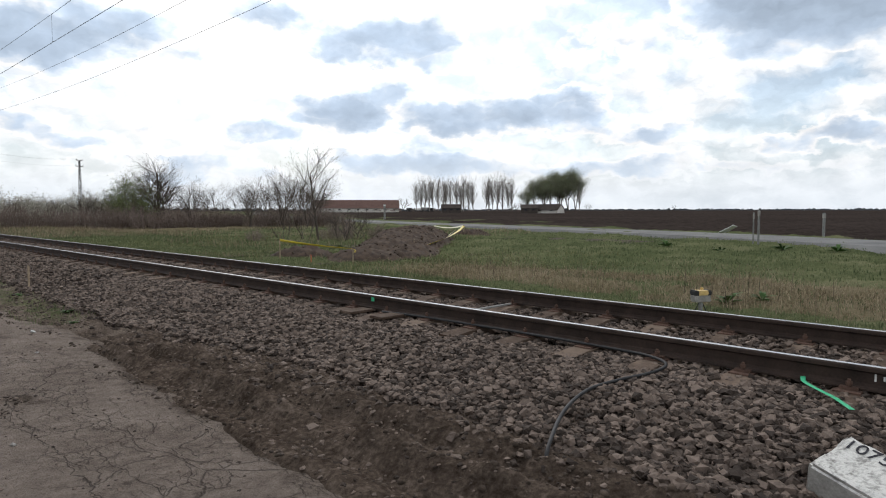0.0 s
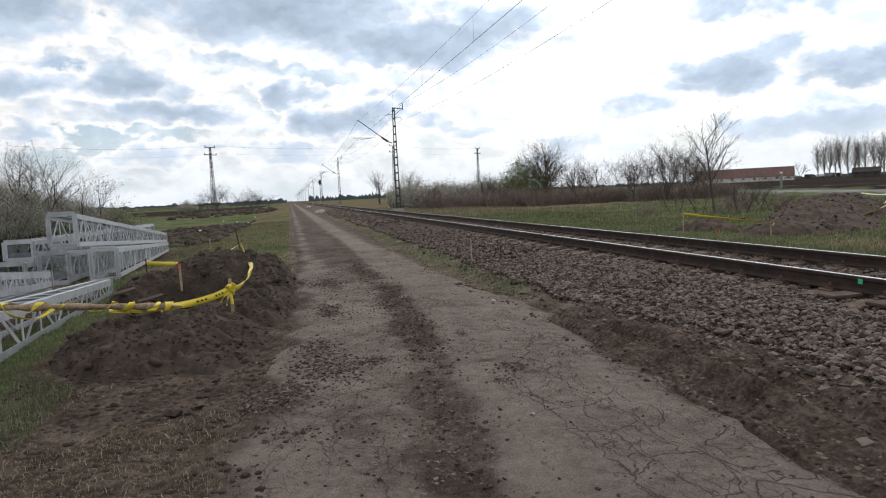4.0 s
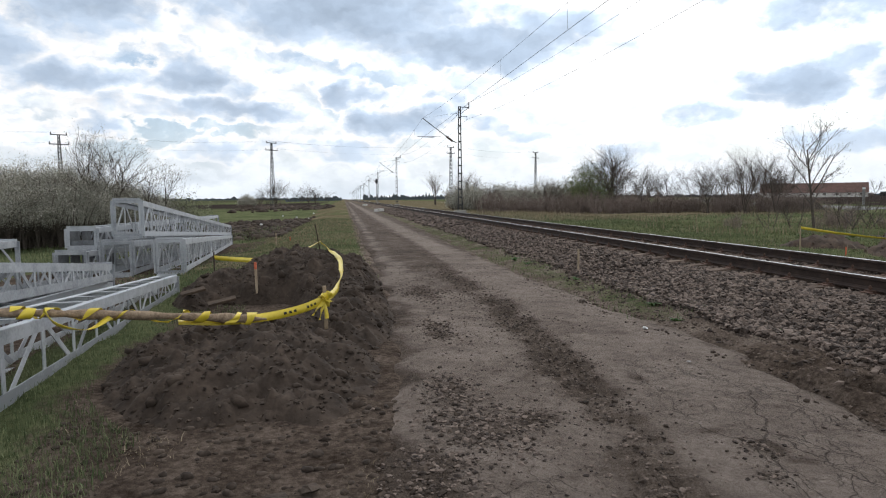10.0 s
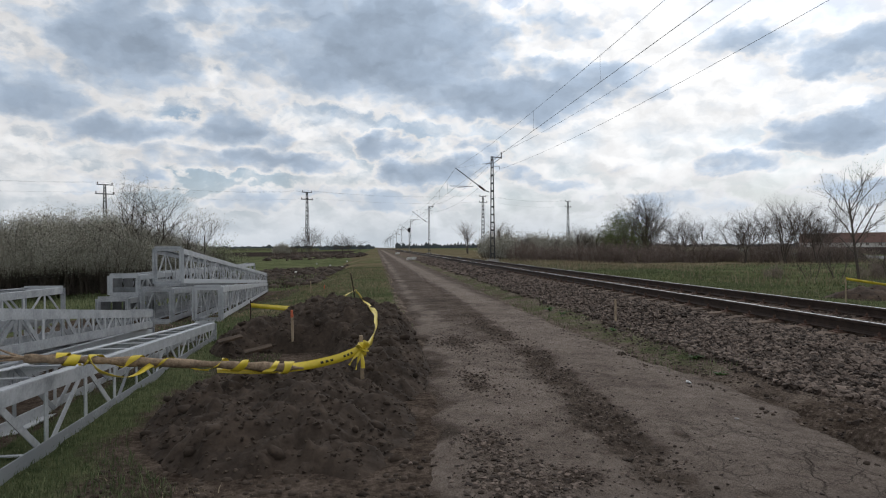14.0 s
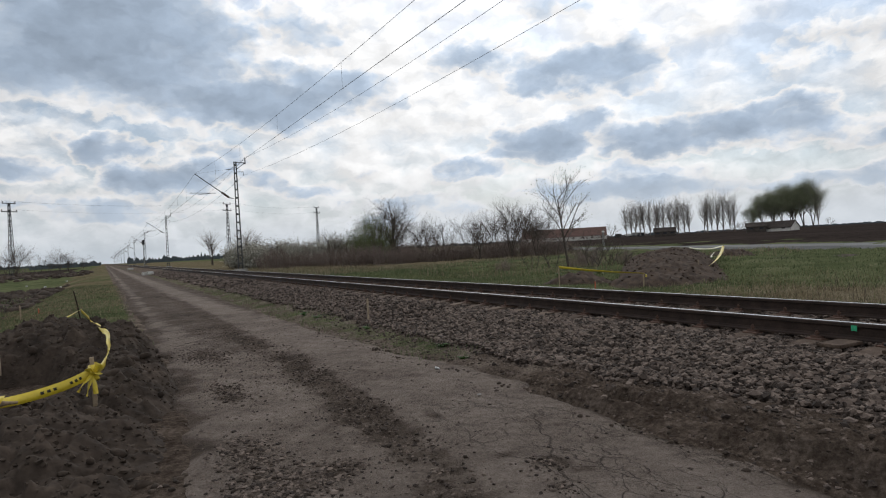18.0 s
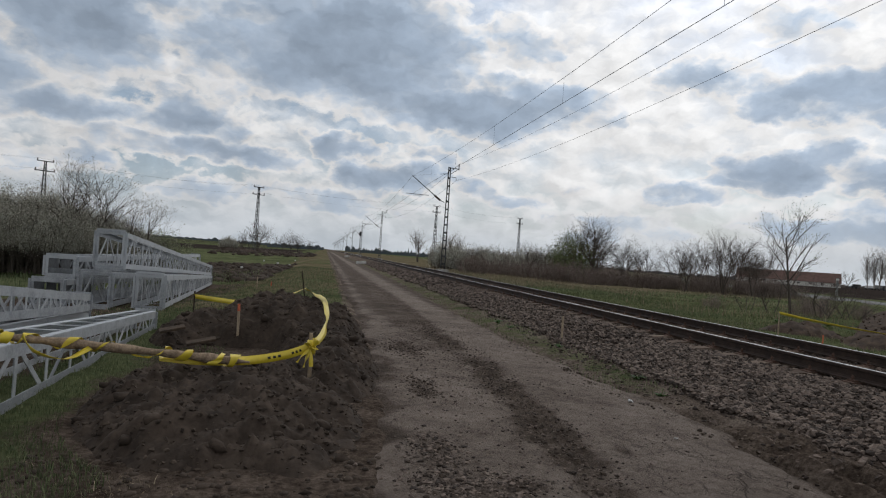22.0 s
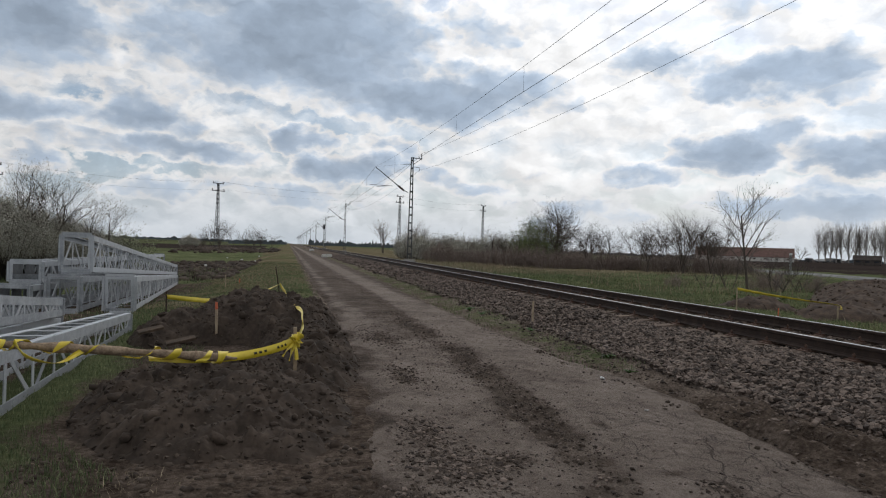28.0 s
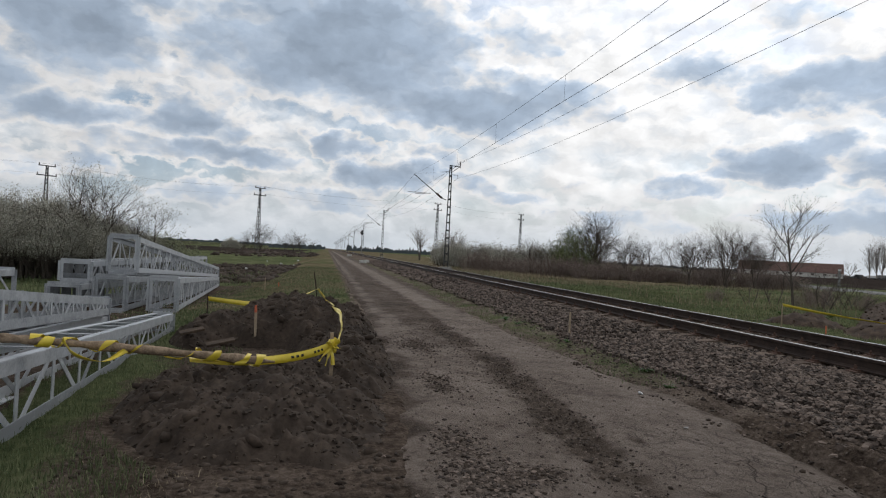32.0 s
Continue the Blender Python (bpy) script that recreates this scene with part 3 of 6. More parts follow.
def sheet(xs, ys, z, keep=None):
    X, Y = np.meshgrid(xs, ys, indexing="ij")
    V = np.stack([X, Y, z(X, Y)], -1).reshape(-1, 3)
    n = len(ys)
    i, j = np.meshgrid(np.arange(len(xs) - 1), np.arange(n - 1), indexing="ij")
    a = (i * n + j).ravel()
    F = np.stack([a, a + n, a + n + 1, a + 1], -1)
    return V, F


def zoned(me, rgb, extra=None):
    layer = me.color_attributes.new("zone", "FLOAT_COLOR", "POINT")
    last = np.ones((len(rgb), 1)) if extra is None else np.asarray(extra)[:, None]
    layer.data.foreach_set("color", np.concatenate([rgb, last], 1).astype(np.float32).ravel())


def band(x, a, b, soft=0.4):
    return smooth01(a - soft, a + soft, x) * (1 - smooth01(b - soft, b + soft, x))


def far_z(x, y):
    """The plain's slow swell and the low hills on the left, far off."""
    r = np.hypot(x, y)
    return -1.5 * smooth01(300, 2500, r) * (x > 0) + 3.2 * smooth01(900, 2600, r) * smooth01(0, -700, x) * (0.8 + 0.6 * LAT.fbm(x, y, 0.0016, 2))


def dryness(x, y):
    """How much of the grass is last year's straw: a belt across the track, the grass strip, the shrubs' feet."""
    belt = band(x, 6.0, 11.5 - 0.25 * np.clip(y, -8, 16), 0.7) * (1 - smooth01(8, 13, y)) * (0.78 + 0.9 * LAT2.fbm(x, y, 0.7, 3))
    strip = band(x, -9.5, -5.4, 0.5) * smooth01(9, 14, y) * 0.55
    shrubs = band(x, 4, 40, 3) * smooth01(42, 54, y) * 0.85
    far = 0.10 * smooth01(40, 120, np.hypot(x, y)) * (x < -12)
    return np.clip(belt + strip + shrubs + far + 0.5 * LAT.fbm(x, y, 0.35, 3) + 0.05, 0, 1)


def dome(x, y, cx, cy, rx, ry, h, turn=0.0, flare=0.85):
    c, s = math.cos(radians(turn)), math.sin(radians(turn))
    u, v = ((x - cx) * c + (y - cy) * s) / rx, (-(x - cx) * s + (y - cy) * c) / ry
    return h * np.clip(1 - (u * u + v * v), 0, 1) ** flare


def near_heap(x, y):
    front = dome(x, y, -6.82, 4.45, 1.12, 1.75, 0.37, 14, 1.0)
    mid = dome(x, y, -6.05, 6.6, 0.62, 2.2, 0.38, 0, 1.0)
    back = dome(x, y, -6.62, 8.9, 1.12, 1.75, 0.63, 0, 0.5)
    left = dome(x, y, -7.70, 8.5, 0.70, 1.1, 0.42, 0, 0.8)
    h = np.maximum(np.maximum(front, mid), np.maximum(back, left))
    pit = np.exp(-((x + 7.15) / 0.62) ** 4 - ((y - 6.95) / 0.95) ** 4)
    return h * (1 - 0.9 * pit) - 0.22 * pit + 0.035 * (h > 0.001)


FAR_HEAP = ((10.6, 14.6), (21.6, 25.0))


def along_far_heap(x, y):
    """How far along the far heap's crest a place lies, from 0 to 1, and its distance from the crest."""
    (ax, ay), (bx, by) = FAR_HEAP
    u = np.clip(((x - ax) * (bx - ax) + (y - ay) * (by - ay)) / ((bx - ax) ** 2 + (by - ay) ** 2), 0, 1)
    return u, np.hypot(x - ax - u * (bx - ax), y - ay - u * (by - ay))


def far_heap(x, y):
    u, d = along_far_heap(x, y)
    crest = (0.50 + 0.42 * u) * (1 + 0.6 * LAT.fbm(x, y, 0.35, 2)) * np.clip(1 - (d / (1.8 + 0.6 * u)) ** 2, 0, 1) ** 0.9
    side = dome(x, y, 25.8, 24.3, 1.6, 1.3, 0.45)
    low = dome(x, y, 7.7, 16.0, 1.5, 0.9, 0.36)
    tail = dome(x, y, 9.0, 13.9, 1.6, 1.2, 0.40)
    pit = np.exp(-((x - 23.5) / 0.8) ** 4 - ((y - 23.6) / 1.2) ** 4)
    h = np.maximum(np.maximum(crest, tail), np.maximum(side, low))
    return h * (1 - 0.7 * pit) + 0.03


def build_ground():
    xs = steps((-3200, -400, 400, 200), (-400, -60, 90, 16), (-60, -13, 14, 0.5), (-13, -8.2, 0.4, 0.12), (-8.2, -3.3, 0.07, 0.07), (-3.3, -1.7, 0.032, 0.032), (-1.7, 3.6, 0.12, 0.16), (3.6, 12, 0.16, 0.4), (12, 40, 0.4, 1.6), (40, 400, 2, 60), (400, 3400, 150, 400))
    ys = steps((-2000, -60, 400, 30), (-60, -5, 14, 0.5), (-5, 7, 0.04, 0.04), (7, 10, 0.06, 0.07), (10, 24, 0.1, 0.3), (24, 80, 0.4, 2.5), (80, 400, 3, 30), (400, 3600, 100, 400))

    def z(x, y):
        out = ground_z(x, y) + far_z(x, y)
        on_road = smooth01(0.0, 0.25, x - road_left(y)) * smooth01(0.0, 0.25, road_right(y) - x)
        return out - 0.09 * on_road * (1 - smooth01(250, 330, y))

    V, F = sheet(xs, ys, z)
    me = mesh_of("ground", V, F, GROUND, True)
    x, y = V[:, 0], V[:, 1]
    grass = np.clip(smooth01(-5.3, -5.9, x) * smooth01(7, 12, y) * 0.9 + smooth01(-7.1, -7.7, x), 0, 1)
    verge = band(x, -3.0, -1.9, 0.5) * smooth01(4.0, 6.5, y) * 0.48
    right = smooth01(2.7, 3.3, x)
    grass = np.clip(grass + verge + right, 0, 1)
    soil = band(x, -3.15, -1.7, 0.25) * (1 - smooth01(3.2, 5.6, y)) * 0.95
    # Ground darkened below the stacked masts for their shade, as part of the soil zone.
    soil = soil + (band(x, -12.6, -9.2, 0.3) * band(y, 10.5, 27, 0.6) + band(x, -12.6, -8.75, 0.2) * band(y, -5, 10.6, 0.4)) * 0.9
    soil = soil + band(x, -16, -9.0, 0.8) * band(y, 29, 56, 2.5) * (0.72 + 0.5 * LAT.fbm(x, y, 0.3, 2))
    soil = soil + band(x, -7.5, -5.2, 0.30) * (1 - smooth01(3.0, 4.2, y)) * (0.80 + 0.5 * LAT.fbm(x, y, 0.8, 3))
    soil = soil + np.exp(-((x + 6.7) / 1.5) ** 4 - ((y - 6.5) / 5.2) ** 4) * 0.9
    across = np.where((x > 4) & (x < 32) & (y > 8) & (y < 32), far_heap(x, y), 0.0)
    soil = soil + smooth01(0.04, 0.12, across)
    edge = np.interp(y, [-100, 2.5, 15.5, 33, 62, 112, 200, 340, 600], [22, 36, 43, 49.5, 59, 80.5, 124, 204, 354])
    field = smooth01(0, 1.2, x - edge) * (1 - smooth01(700, 1500, np.hypot(x, y)) * 0.0)
    strips = band(x - edge, 12, 15, 0.8) * smooth01(35, 60, y)
    field = np.clip(field - strips, 0, 1)
    green_far = (x < 40) & (y > 150)
    field = np.where(green_far, 0, field)
    # Winter crops and bare plots in long strips, far off beside the road.
    field = np.where((x < -14) & (y > 75), np.clip(0.55 + 1.3 * LAT.fbm(x * 0.3, y, 0.010, 2), 0, 1) * smooth01(75, 110, y), field)
    zoned(me, np.stack([grass, np.clip(soil, 0, 1), field], -1), dryness(x, y))
    tagged(new("ground", me), "flat spring plain with rough grass, bare dark soil and ploughed fields", "ground", kind="structure")


def road_left(y):
    return np.interp(y, [-8, -0.2, 1.0, 1.7, 2.4, 3.4, 5.0, 7.7, 17, 57, 400], [-6.6, -6.1, -5.92, -5.82, -5.80, -5.74, -5.60, -5.47, -5.53, -5.50, -5.45])


def road_right(y):
    return np.interp(y, [-8, -0.9, 0.5, 1.5, 2.4, 3.2, 4.2, 5.2, 6.8, 17, 60, 400], [-3.10, -3.06, -2.96, -2.95, -2.92, -2.82, -2.68, -2.70, -2.88, -3.00, -2.7, -2.6])


def wheel_bands(x, y):
    """The dark churned band between the wheel tracks, and a weaker one beside it."""
    c = np.interp(y, [-3, 0.9, 1.5, 2.2, 3.0, 3.7, 4.9, 6.1, 7.5, 9.8, 30], [-5.0, -4.68, -4.60, -4.49, -4.39, -4.32, -4.21, -4.13, -4.09, -4.17, -4.15])
    c = c + 0.10 * LAT.fbm(x, y, 0.9, 3) + 0.10 * LAT2.fbm(x, y, 2.7, 3)
    return np.exp(-(np.abs(x - c) / 0.23) ** 2.4), np.exp(-((x - c + 0.45) / 0.30) ** 2)


def grit_spots(x, y):
    g = 0
    for cx, cy, rx, ry in ((-5.32, 3.4, 0.16, 0.40), (-5.27, 2.80, 0.26, 0.42), (-5.60, 2.28, 0.22, 0.20), (-3.92, 2.16, 0.13, 0.12), (-4.02, 1.86, 0.10, 0.10), (-4.9, 2.85, 0.16, 0.16), (-5.75, 1.95, 0.30, 0.20), (-5.1, 5.6, 0.16, 0.5), (-4.95, 8.2, 0.22, 0.8), (-5.55, 1.3, 0.15, 0.12)):
        g = np.maximum(g, np.exp(-(((x - cx) / rx) ** 2 + ((y - cy) / ry) ** 2)))
    return g


def road_z(x, y):
    a, b = wheel_bands(x, y)
    top = -0.385 + 0.020 * LAT.fbm(x, y, 0.7, 3) + 0.010 * LAT2.fbm(x, y, 4.0, 4)
    top = top + a * (0.045 * LAT.fbm(x, y, 6.0, 3) + 0.05 * np.abs(LAT2.fbm(x, y, 9.0, 3)) - 0.022) + 0.014 * b * LAT2.fbm(x, y, 8, 3) + grit_spots(x, y) * (0.012 + 0.03 * LAT.fbm(x, y, 9, 2))
    tread = 0.006 * np.sin(y * 44 + 1.5 * np.sin(x * 17)) * a * (LAT.fbm(x, y, 0.6, 2) > -0.05)
    return top + tread + (base_z(-4.0, y) + 0.39)


def build_dirt_road():
    xs, ys = steps((-7.6, -2.45, 0.04, 0.04)), steps((-60, -5, 5, 0.3), (-5, 7, 0.04, 0.04), (7, 24, 0.05, 0.4), (24, 120, 0.5, 4), (120, 330, 5, 20))

    def z(x, y):
        left = x - (road_left(y) + 0.36 * LAT.fbm(x, y, 1.3, 4) + smooth01(8, 14, y) * (0.5 * LAT2.fbm(x, y, 0.5, 3) + 0.08))
        right = (road_right(y) + 0.15 * LAT2.fbm(x, y, 1.7, 5, 0.6) + 0.25 * smooth01(8, 30, y)) - x
        rim = np.minimum(left, right)
        return road_z(x, y) - 0.10 * (1 - smooth01(-0.25, 0.12, rim)) - 1.3 * smooth01(-0.3, -1.3, left) - 1.0 * smooth01(-0.2, -0.6, right)

    V, F = sheet(xs, ys, z)
    me = mesh_of("dirt_road", V, F, ROAD, True)
    x, y = V[:, 0], V[:, 1]
    a, b = wheel_bands(x, y)
    grit = grit_spots(x, y)
    spot = 0.0
    for cx, cy, rx, ry in ((-3.98, 2.45, 0.10, 0.07), (-3.80, 2.2, 0.07, 0.14), (-3.75, 2.0, 0.12, 0.06), (-3.9, 3.6, 0.06, 0.14), (-3.35, 5.1, 0.2, 0.14)):
        spot = np.maximum(spot, np.exp(-(((x - cx) / rx) ** 2 + ((y - cy) / ry) ** 2)))
    rim = np.clip(1 - (x - road_left(y) + 0.5 * LAT2.fbm(x, y, 0.9, 3)) / (0.24 + 0.45 * smooth01(7, 14, y)), 0, 1) + np.clip(1 - (road_right(y) - x + 0.2 * LAT.fbm(x, y, 2.0, 3)) / 0.16, 0, 1) * (1 - 0.45 * smooth01(3.5, 6.5, y))
    lanes = np.exp(-((x + 5.22) / 0.30) ** 2) + np.exp(-((x + 3.62) / 0.36) ** 2)
    far = smooth01(8, 18, y) * (1 - np.clip(lanes, 0, 1)) * 0.8
    dark = np.clip(0.95 * a * smooth01(26, 10, y) * (0.95 + 0.8 * LAT.fbm(x, y, 1.1, 3)) + 0.42 * b * (0.9 + 1.5 * LAT2.fbm(x, y, 0.8, 3)) + 0.70 * grit + 0.75 * spot + 0.75 * rim + far, 0, 1)
    crack = np.clip(smooth01(-4.2, -3.9, x) * (1 - smooth01(2.6, 5.0, y)) + 0.15 + 0.5 * band(x, -5.8, -4.9, 0.2) * (1 - smooth01(1.5, 3, y)), 0, 1) * (1 - 0.8 * a)
    zoned(me, np.stack([dark, crack, 0 * x], -1))
    tagged(new("dirt_road", me), "dried mud service road with wheel ruts and shrinkage cracks", "dirt road", kind="structure")


build_ground()
build_dirt_road()


# ---------------------------------------------------------------- railway
def rail_mesh(y0, y1):
    """A flat-bottomed rail: polished head, rusty web and foot."""
    half = [(0.0, 0.0), (0.022, -0.001), (0.031, -0.006), (0.035, -0.014), (0.0355, -0.036), (0.010, -0.049), (0.008, -0.120), (0.030, -0.137), (0.070, -0.146), (0.070, -0.158)]
    outline = half + [(-x, z) for x, z in half[::-1]][:-1]
    n = len(outline)
    ys = list(np.arange(y0, 40, 2.0)) + list(np.arange(40, y1 + 1, 20.0))
    v = [(x, y, z) for y in ys for x, z in outline]
    f, top = [], []
    for k in range(len(ys) - 1):
        for j in range(n):
            f.append((k * n + j, k * n + (j + 1) % n, (k + 1) * n + (j + 1) % n, (k + 1) * n + j))
            top.append(j in (0, n - 1))
    f += [tuple(range(n)), tuple(range((len(ys) - 1) * n, len(ys) * n))[::-1]]
    top += [False, False]
    me = mesh_of("rail", v, f, [RUST, RAIL_TOP])
    me.polygons.foreach_set("material_index", np.array(top, np.int32))
    return me


def sleeper_mesh():
    """A concrete sleeper that is deeper under the rails than in its middle."""
    g = Geo()
    prof = [(-1.25, -0.02), (-1.0, 0.0), (-0.45, 0.0), (-0.25, -0.035), (0.25, -0.035), (0.45, 0.0), (1.0, 0.0), (1.25, -0.02)]
    for (xa, za), (xb, zb) in zip(prof, prof[1:]):
        g.add([(xa, -0.10, za), (xa, 0.10, za), (xb, 0.10, zb), (xb, -0.10, zb), (xa, -0.14, -0.2), (xa, 0.14, -0.2), (xb, 0.14, -0.2), (xb, -0.14, -0.2)],
              [(3, 2, 1, 0), (0, 4, 7, 3), (1, 2, 6, 5)] + ([(0, 1, 5, 4)] if xa == -1.25 else []) + ([(2, 3, 7, 6)] if xb == 1.25 else []))
    bm = bmesh.new()
    bm.from_mesh(g.mesh("sleeper", SLEEPER))
    bmesh.ops.remove_doubles(bm, verts=bm.verts, dist=0.001)
    me = bpy.data.meshes.new("sleeper")
    bm.to_mesh(me)
    bm.free()
    me.materials.append(SLEEPER)
    return me


def fastening_mesh():
    """A ribbed plate with clamp, bolt and nut on each side of the rail's foot."""
    g = Geo().box(0, 0, 0.006, 0.34, 0.16, 0.012)
    for s in (-1, 1):
        g.box(s * 0.095, 0, 0.022, 0.05, 0.11, 0.022)
        g.tube((s * 0.10, 0, 0.03), (s * 0.10, 0, 0.085), 0.012, n=6)
        g.tube((s * 0.10, 0, 0.045), (s * 0.10, 0, 0.068), 0.021, n=6)
    return g.mesh("rail_fastening", RUST_PALE)


PITCH = 0.67


def build_track():
    track = thing("railway_track", "single railway track with rusty rails on concrete sleepers", "railway track")
    rail = rail_mesh(-40, 2600)
    for x in (0, 1.505):
        ob = part("rail", rail, None, track, "rusty steel rail with a polished head")
        ob.location.x = x
    sleeper, clip = sleeper_mesh(), fastening_mesh()
    rng = random.Random(4)
    for k in range(-10, 95):
        s = part("sleeper", sleeper, None, track)
        s.matrix_basis = pose(0.7525 + rng.uniform(-0.02, 0.02), -1.07 + k * PITCH, -0.176, 0, 0, rng.uniform(-0.6, 0.6))
        if k < 45:
            for x in (-0.7525, 0.7525):
                c = part("rail_fastening", clip, None, s)
                c.location = (x, 0, 0.0)
    return track


def stones(n, spread, size, seed, mat, squash=0.72, rounded=False):
    """n stones, angular or rounded: spread(rng, n) gives their places and heights."""
    rng = np.random.default_rng(seed)
    if rounded:
        phi = (1 + 5 ** 0.5) / 2
        form = np.array([(-1, phi, 0), (1, phi, 0), (-1, -phi, 0), (1, -phi, 0), (0, -1, phi), (0, 1, phi), (0, -1, -phi), (0, 1, -phi), (phi, 0, -1), (phi, 0, 1), (-phi, 0, -1), (-phi, 0, 1)]) / 1.9
        tri = np.array([(0, 11, 5), (0, 5, 1), (0, 1, 7), (0, 7, 10), (0, 10, 11), (1, 5, 9), (5, 11, 4), (11, 10, 2), (10, 7, 6), (7, 1, 8), (3, 9, 4), (3, 4, 2), (3, 2, 6), (3, 6, 8), (3, 8, 9), (4, 9, 5), (2, 4, 11), (6, 2, 10), (8, 6, 7), (9, 8, 1)])
        kinds = form[None] * rng.uniform(0.75, 1.2, (40, 12, 1)) * rng.uniform(0.7, 1.3, (40, 1, 3))
    else:
        form = np.array([(math.cos(k * math.pi / 2 + r * math.pi / 4), math.sin(k * math.pi / 2 + r * math.pi / 4), 0.62 * (2 * r - 1)) for r in (0, 1) for k in range(4)])
        tri = np.array([(0, 2, 1), (0, 3, 2), (4, 5, 6), (4, 6, 7)] + [f for k in range(4) for f in ((k, (k + 1) % 4, 4 + k), (4 + k, (k + 1) % 4, 4 + (k + 1) % 4))])
        kinds = (form[None] + rng.uniform(-0.30, 0.30, (40, 8, 3))) * rng.uniform(0.72, 1.32, (40, 1, 3))
    P = spread(rng, n)
    n = len(P)
    shape = kinds[rng.integers(0, 40, n)]
    q = rng.normal(size=(n, 4))
    q /= np.linalg.norm(q, axis=1, keepdims=True)
    w, x, y, z = q.T
    R = np.stack([np.stack([1 - 2 * (y * y + z * z), 2 * (x * y - z * w), 2 * (x * z + y * w)], -1), np.stack([2 * (x * y + z * w), 1 - 2 * (x * x + z * z), 2 * (y * z - x * w)], -1), np.stack([2 * (x * z - y * w), 2 * (y * z + x * w), 1 - 2 * (x * x + y * y)], -1)], 1)
    s = (size[0] + (size[1] - size[0]) * rng.random(n) ** 1.6)[:, None, None]
    V = np.einsum("nij,nkj->nki", R, shape) * s
    V[..., 2] *= squash
    V = (V + P[:, None]).reshape(-1, 3)
    F = (tri[None] + form.shape[0] * np.arange(n)[:, None, None]).reshape(-1, 3)
    return mesh_of("stones", V, F, mat, rounded)


def bed_spread(x0, x1, y0, y1):
    def spread(rng, n):
        x, y = rng.uniform(x0, x1, n), rng.uniform(y0, y1, n)
        toe = x > -1.93 + 0.30 * LAT.fbm(x, y, 1.2, 3) - 0.24 * smooth01(2.5, 5, y)
        over = (np.abs(x) > 0.075) & (np.abs(x - 1.505) > 0.075)
        end = x < 2.75 + 0.3 * LAT2.fbm(x, y, 1.0, 2)
        near = np.abs((y + 1.07) / PITCH - np.round((y + 1.07) / PITCH)) < 0.15
        on = near & (x > -0.46) & (x < 1.97) & (rng.random(n) > 0.30)
        keep = toe & over & end & ~on
        x, y = x[keep], y[keep]
        lift = np.where((x > 0) & (x < 1.5), 0.012, 0.006)
        return np.stack([x, y, ground_z(x, y) + lift + rng.uniform(-0.015, 0.038, len(x))], -1)
    return spread


def over_ground(x0, x1, y0, y1, z, keep=None):
    def spread(rng, n):
        x, y = rng.uniform(x0, x1, n), rng.uniform(y0, y1, n)
        if keep is not None:
            k = keep(x, y, rng.random(n))
            x, y = x[k], y[k]
        return np.stack([x, y, z(x, y)], -1)
    return spread


def build_ballast():
    solid("ballast", stones(64000, bed_spread(-2.45, 0.0, -5.2, 9), (0.017, 0.037), 1, STONE), None, "coarse crushed grey-brown ballast stones heaped along the track", "ballast", kind="stuff")
    solid("ballast", stones(34000, bed_spread(0.0, 2.9, -5.2, 9), (0.016, 0.037), 2, STONE), None, "coarse crushed ballast stones between and beyond the rails", "ballast", kind="stuff")
    solid("ballast", stones(44000, bed_spread(-2.5, 2.9, 9, 26), (0.020, 0.042), 3, STONE), None, "coarse crushed ballast stones along the distant track", "ballast", kind="stuff")
    stray = lambda x, y, r: (r < np.exp(-(x + 1.95) ** 2 / 0.10) + 0.05) & (x < -1.7)
    solid("ballast", stones(5200, over_ground(-2.9, -1.6, -5, 14, ground_z, stray), (0.012, 0.034), 7, STONE), None, "stray ballast stones at the foot of the bank", "ballast", kind="stuff")
    solid("ballast", stones(16000, bed_spread(-2.35, 2.9, -30, -5.2), (0.030, 0.06), 8, STONE), None, "crushed ballast stones along the track behind", "ballast", kind="stuff")
    solid("ballast", stones(11000, bed_spread(-2.5, 2.9, 26, 75), (0.045, 0.085), 6, STONE), None, "far stretch of crushed ballast stones", "ballast", kind="stuff")


TRACK = build_track()
build_ballast()


# ---------------------------------------------------------------- heaps of earth
def heap_mesh(name, x0, x1, y0, y1, height, mat, step=0.07):
    """A heap as a sheet that dips under the ground at its rim; height(x, y) is its rise over the ground."""
    xs, ys = steps((x0, x1, step, step)), steps((y0, y1, step, step))

    def z(x, y):
        h = height(x, y)
        lumps = lumps_on(x, y)
        return base_z(x, y) - 0.10 + h + lumps * smooth01(0.02, 0.22, h)

    V, F = sheet(xs, ys, z)
    return mesh_of(name, V, F, mat, True)


def lumps_on(x, y):
    return 0.13 * LAT.fbm(x, y, 1.7, 3) + 0.17 * np.abs(LAT2.fbm(x, y, 3.4, 3)) - 0.05 + 0.10 * np.abs(LAT.fbm(x + 3, y, 8, 3)) + 0.055 * np.abs(LAT2.fbm(x - 5, y, 18, 3))


def scatter_on(height, x0, x1, y0, y1, least=0.06):
    def spread(rng, n):
        x, y = rng.uniform(x0, x1, n), rng.uniform(y0, y1, n)
        h = height(x, y)
        k = h > least
        x, y, h = x[k], y[k], h[k]
        lumps = lumps_on(x, y)
        return np.stack([x, y, base_z(x, y) - 0.10 + h + lumps * smooth01(0.02, 0.22, h)], -1)
    return spread


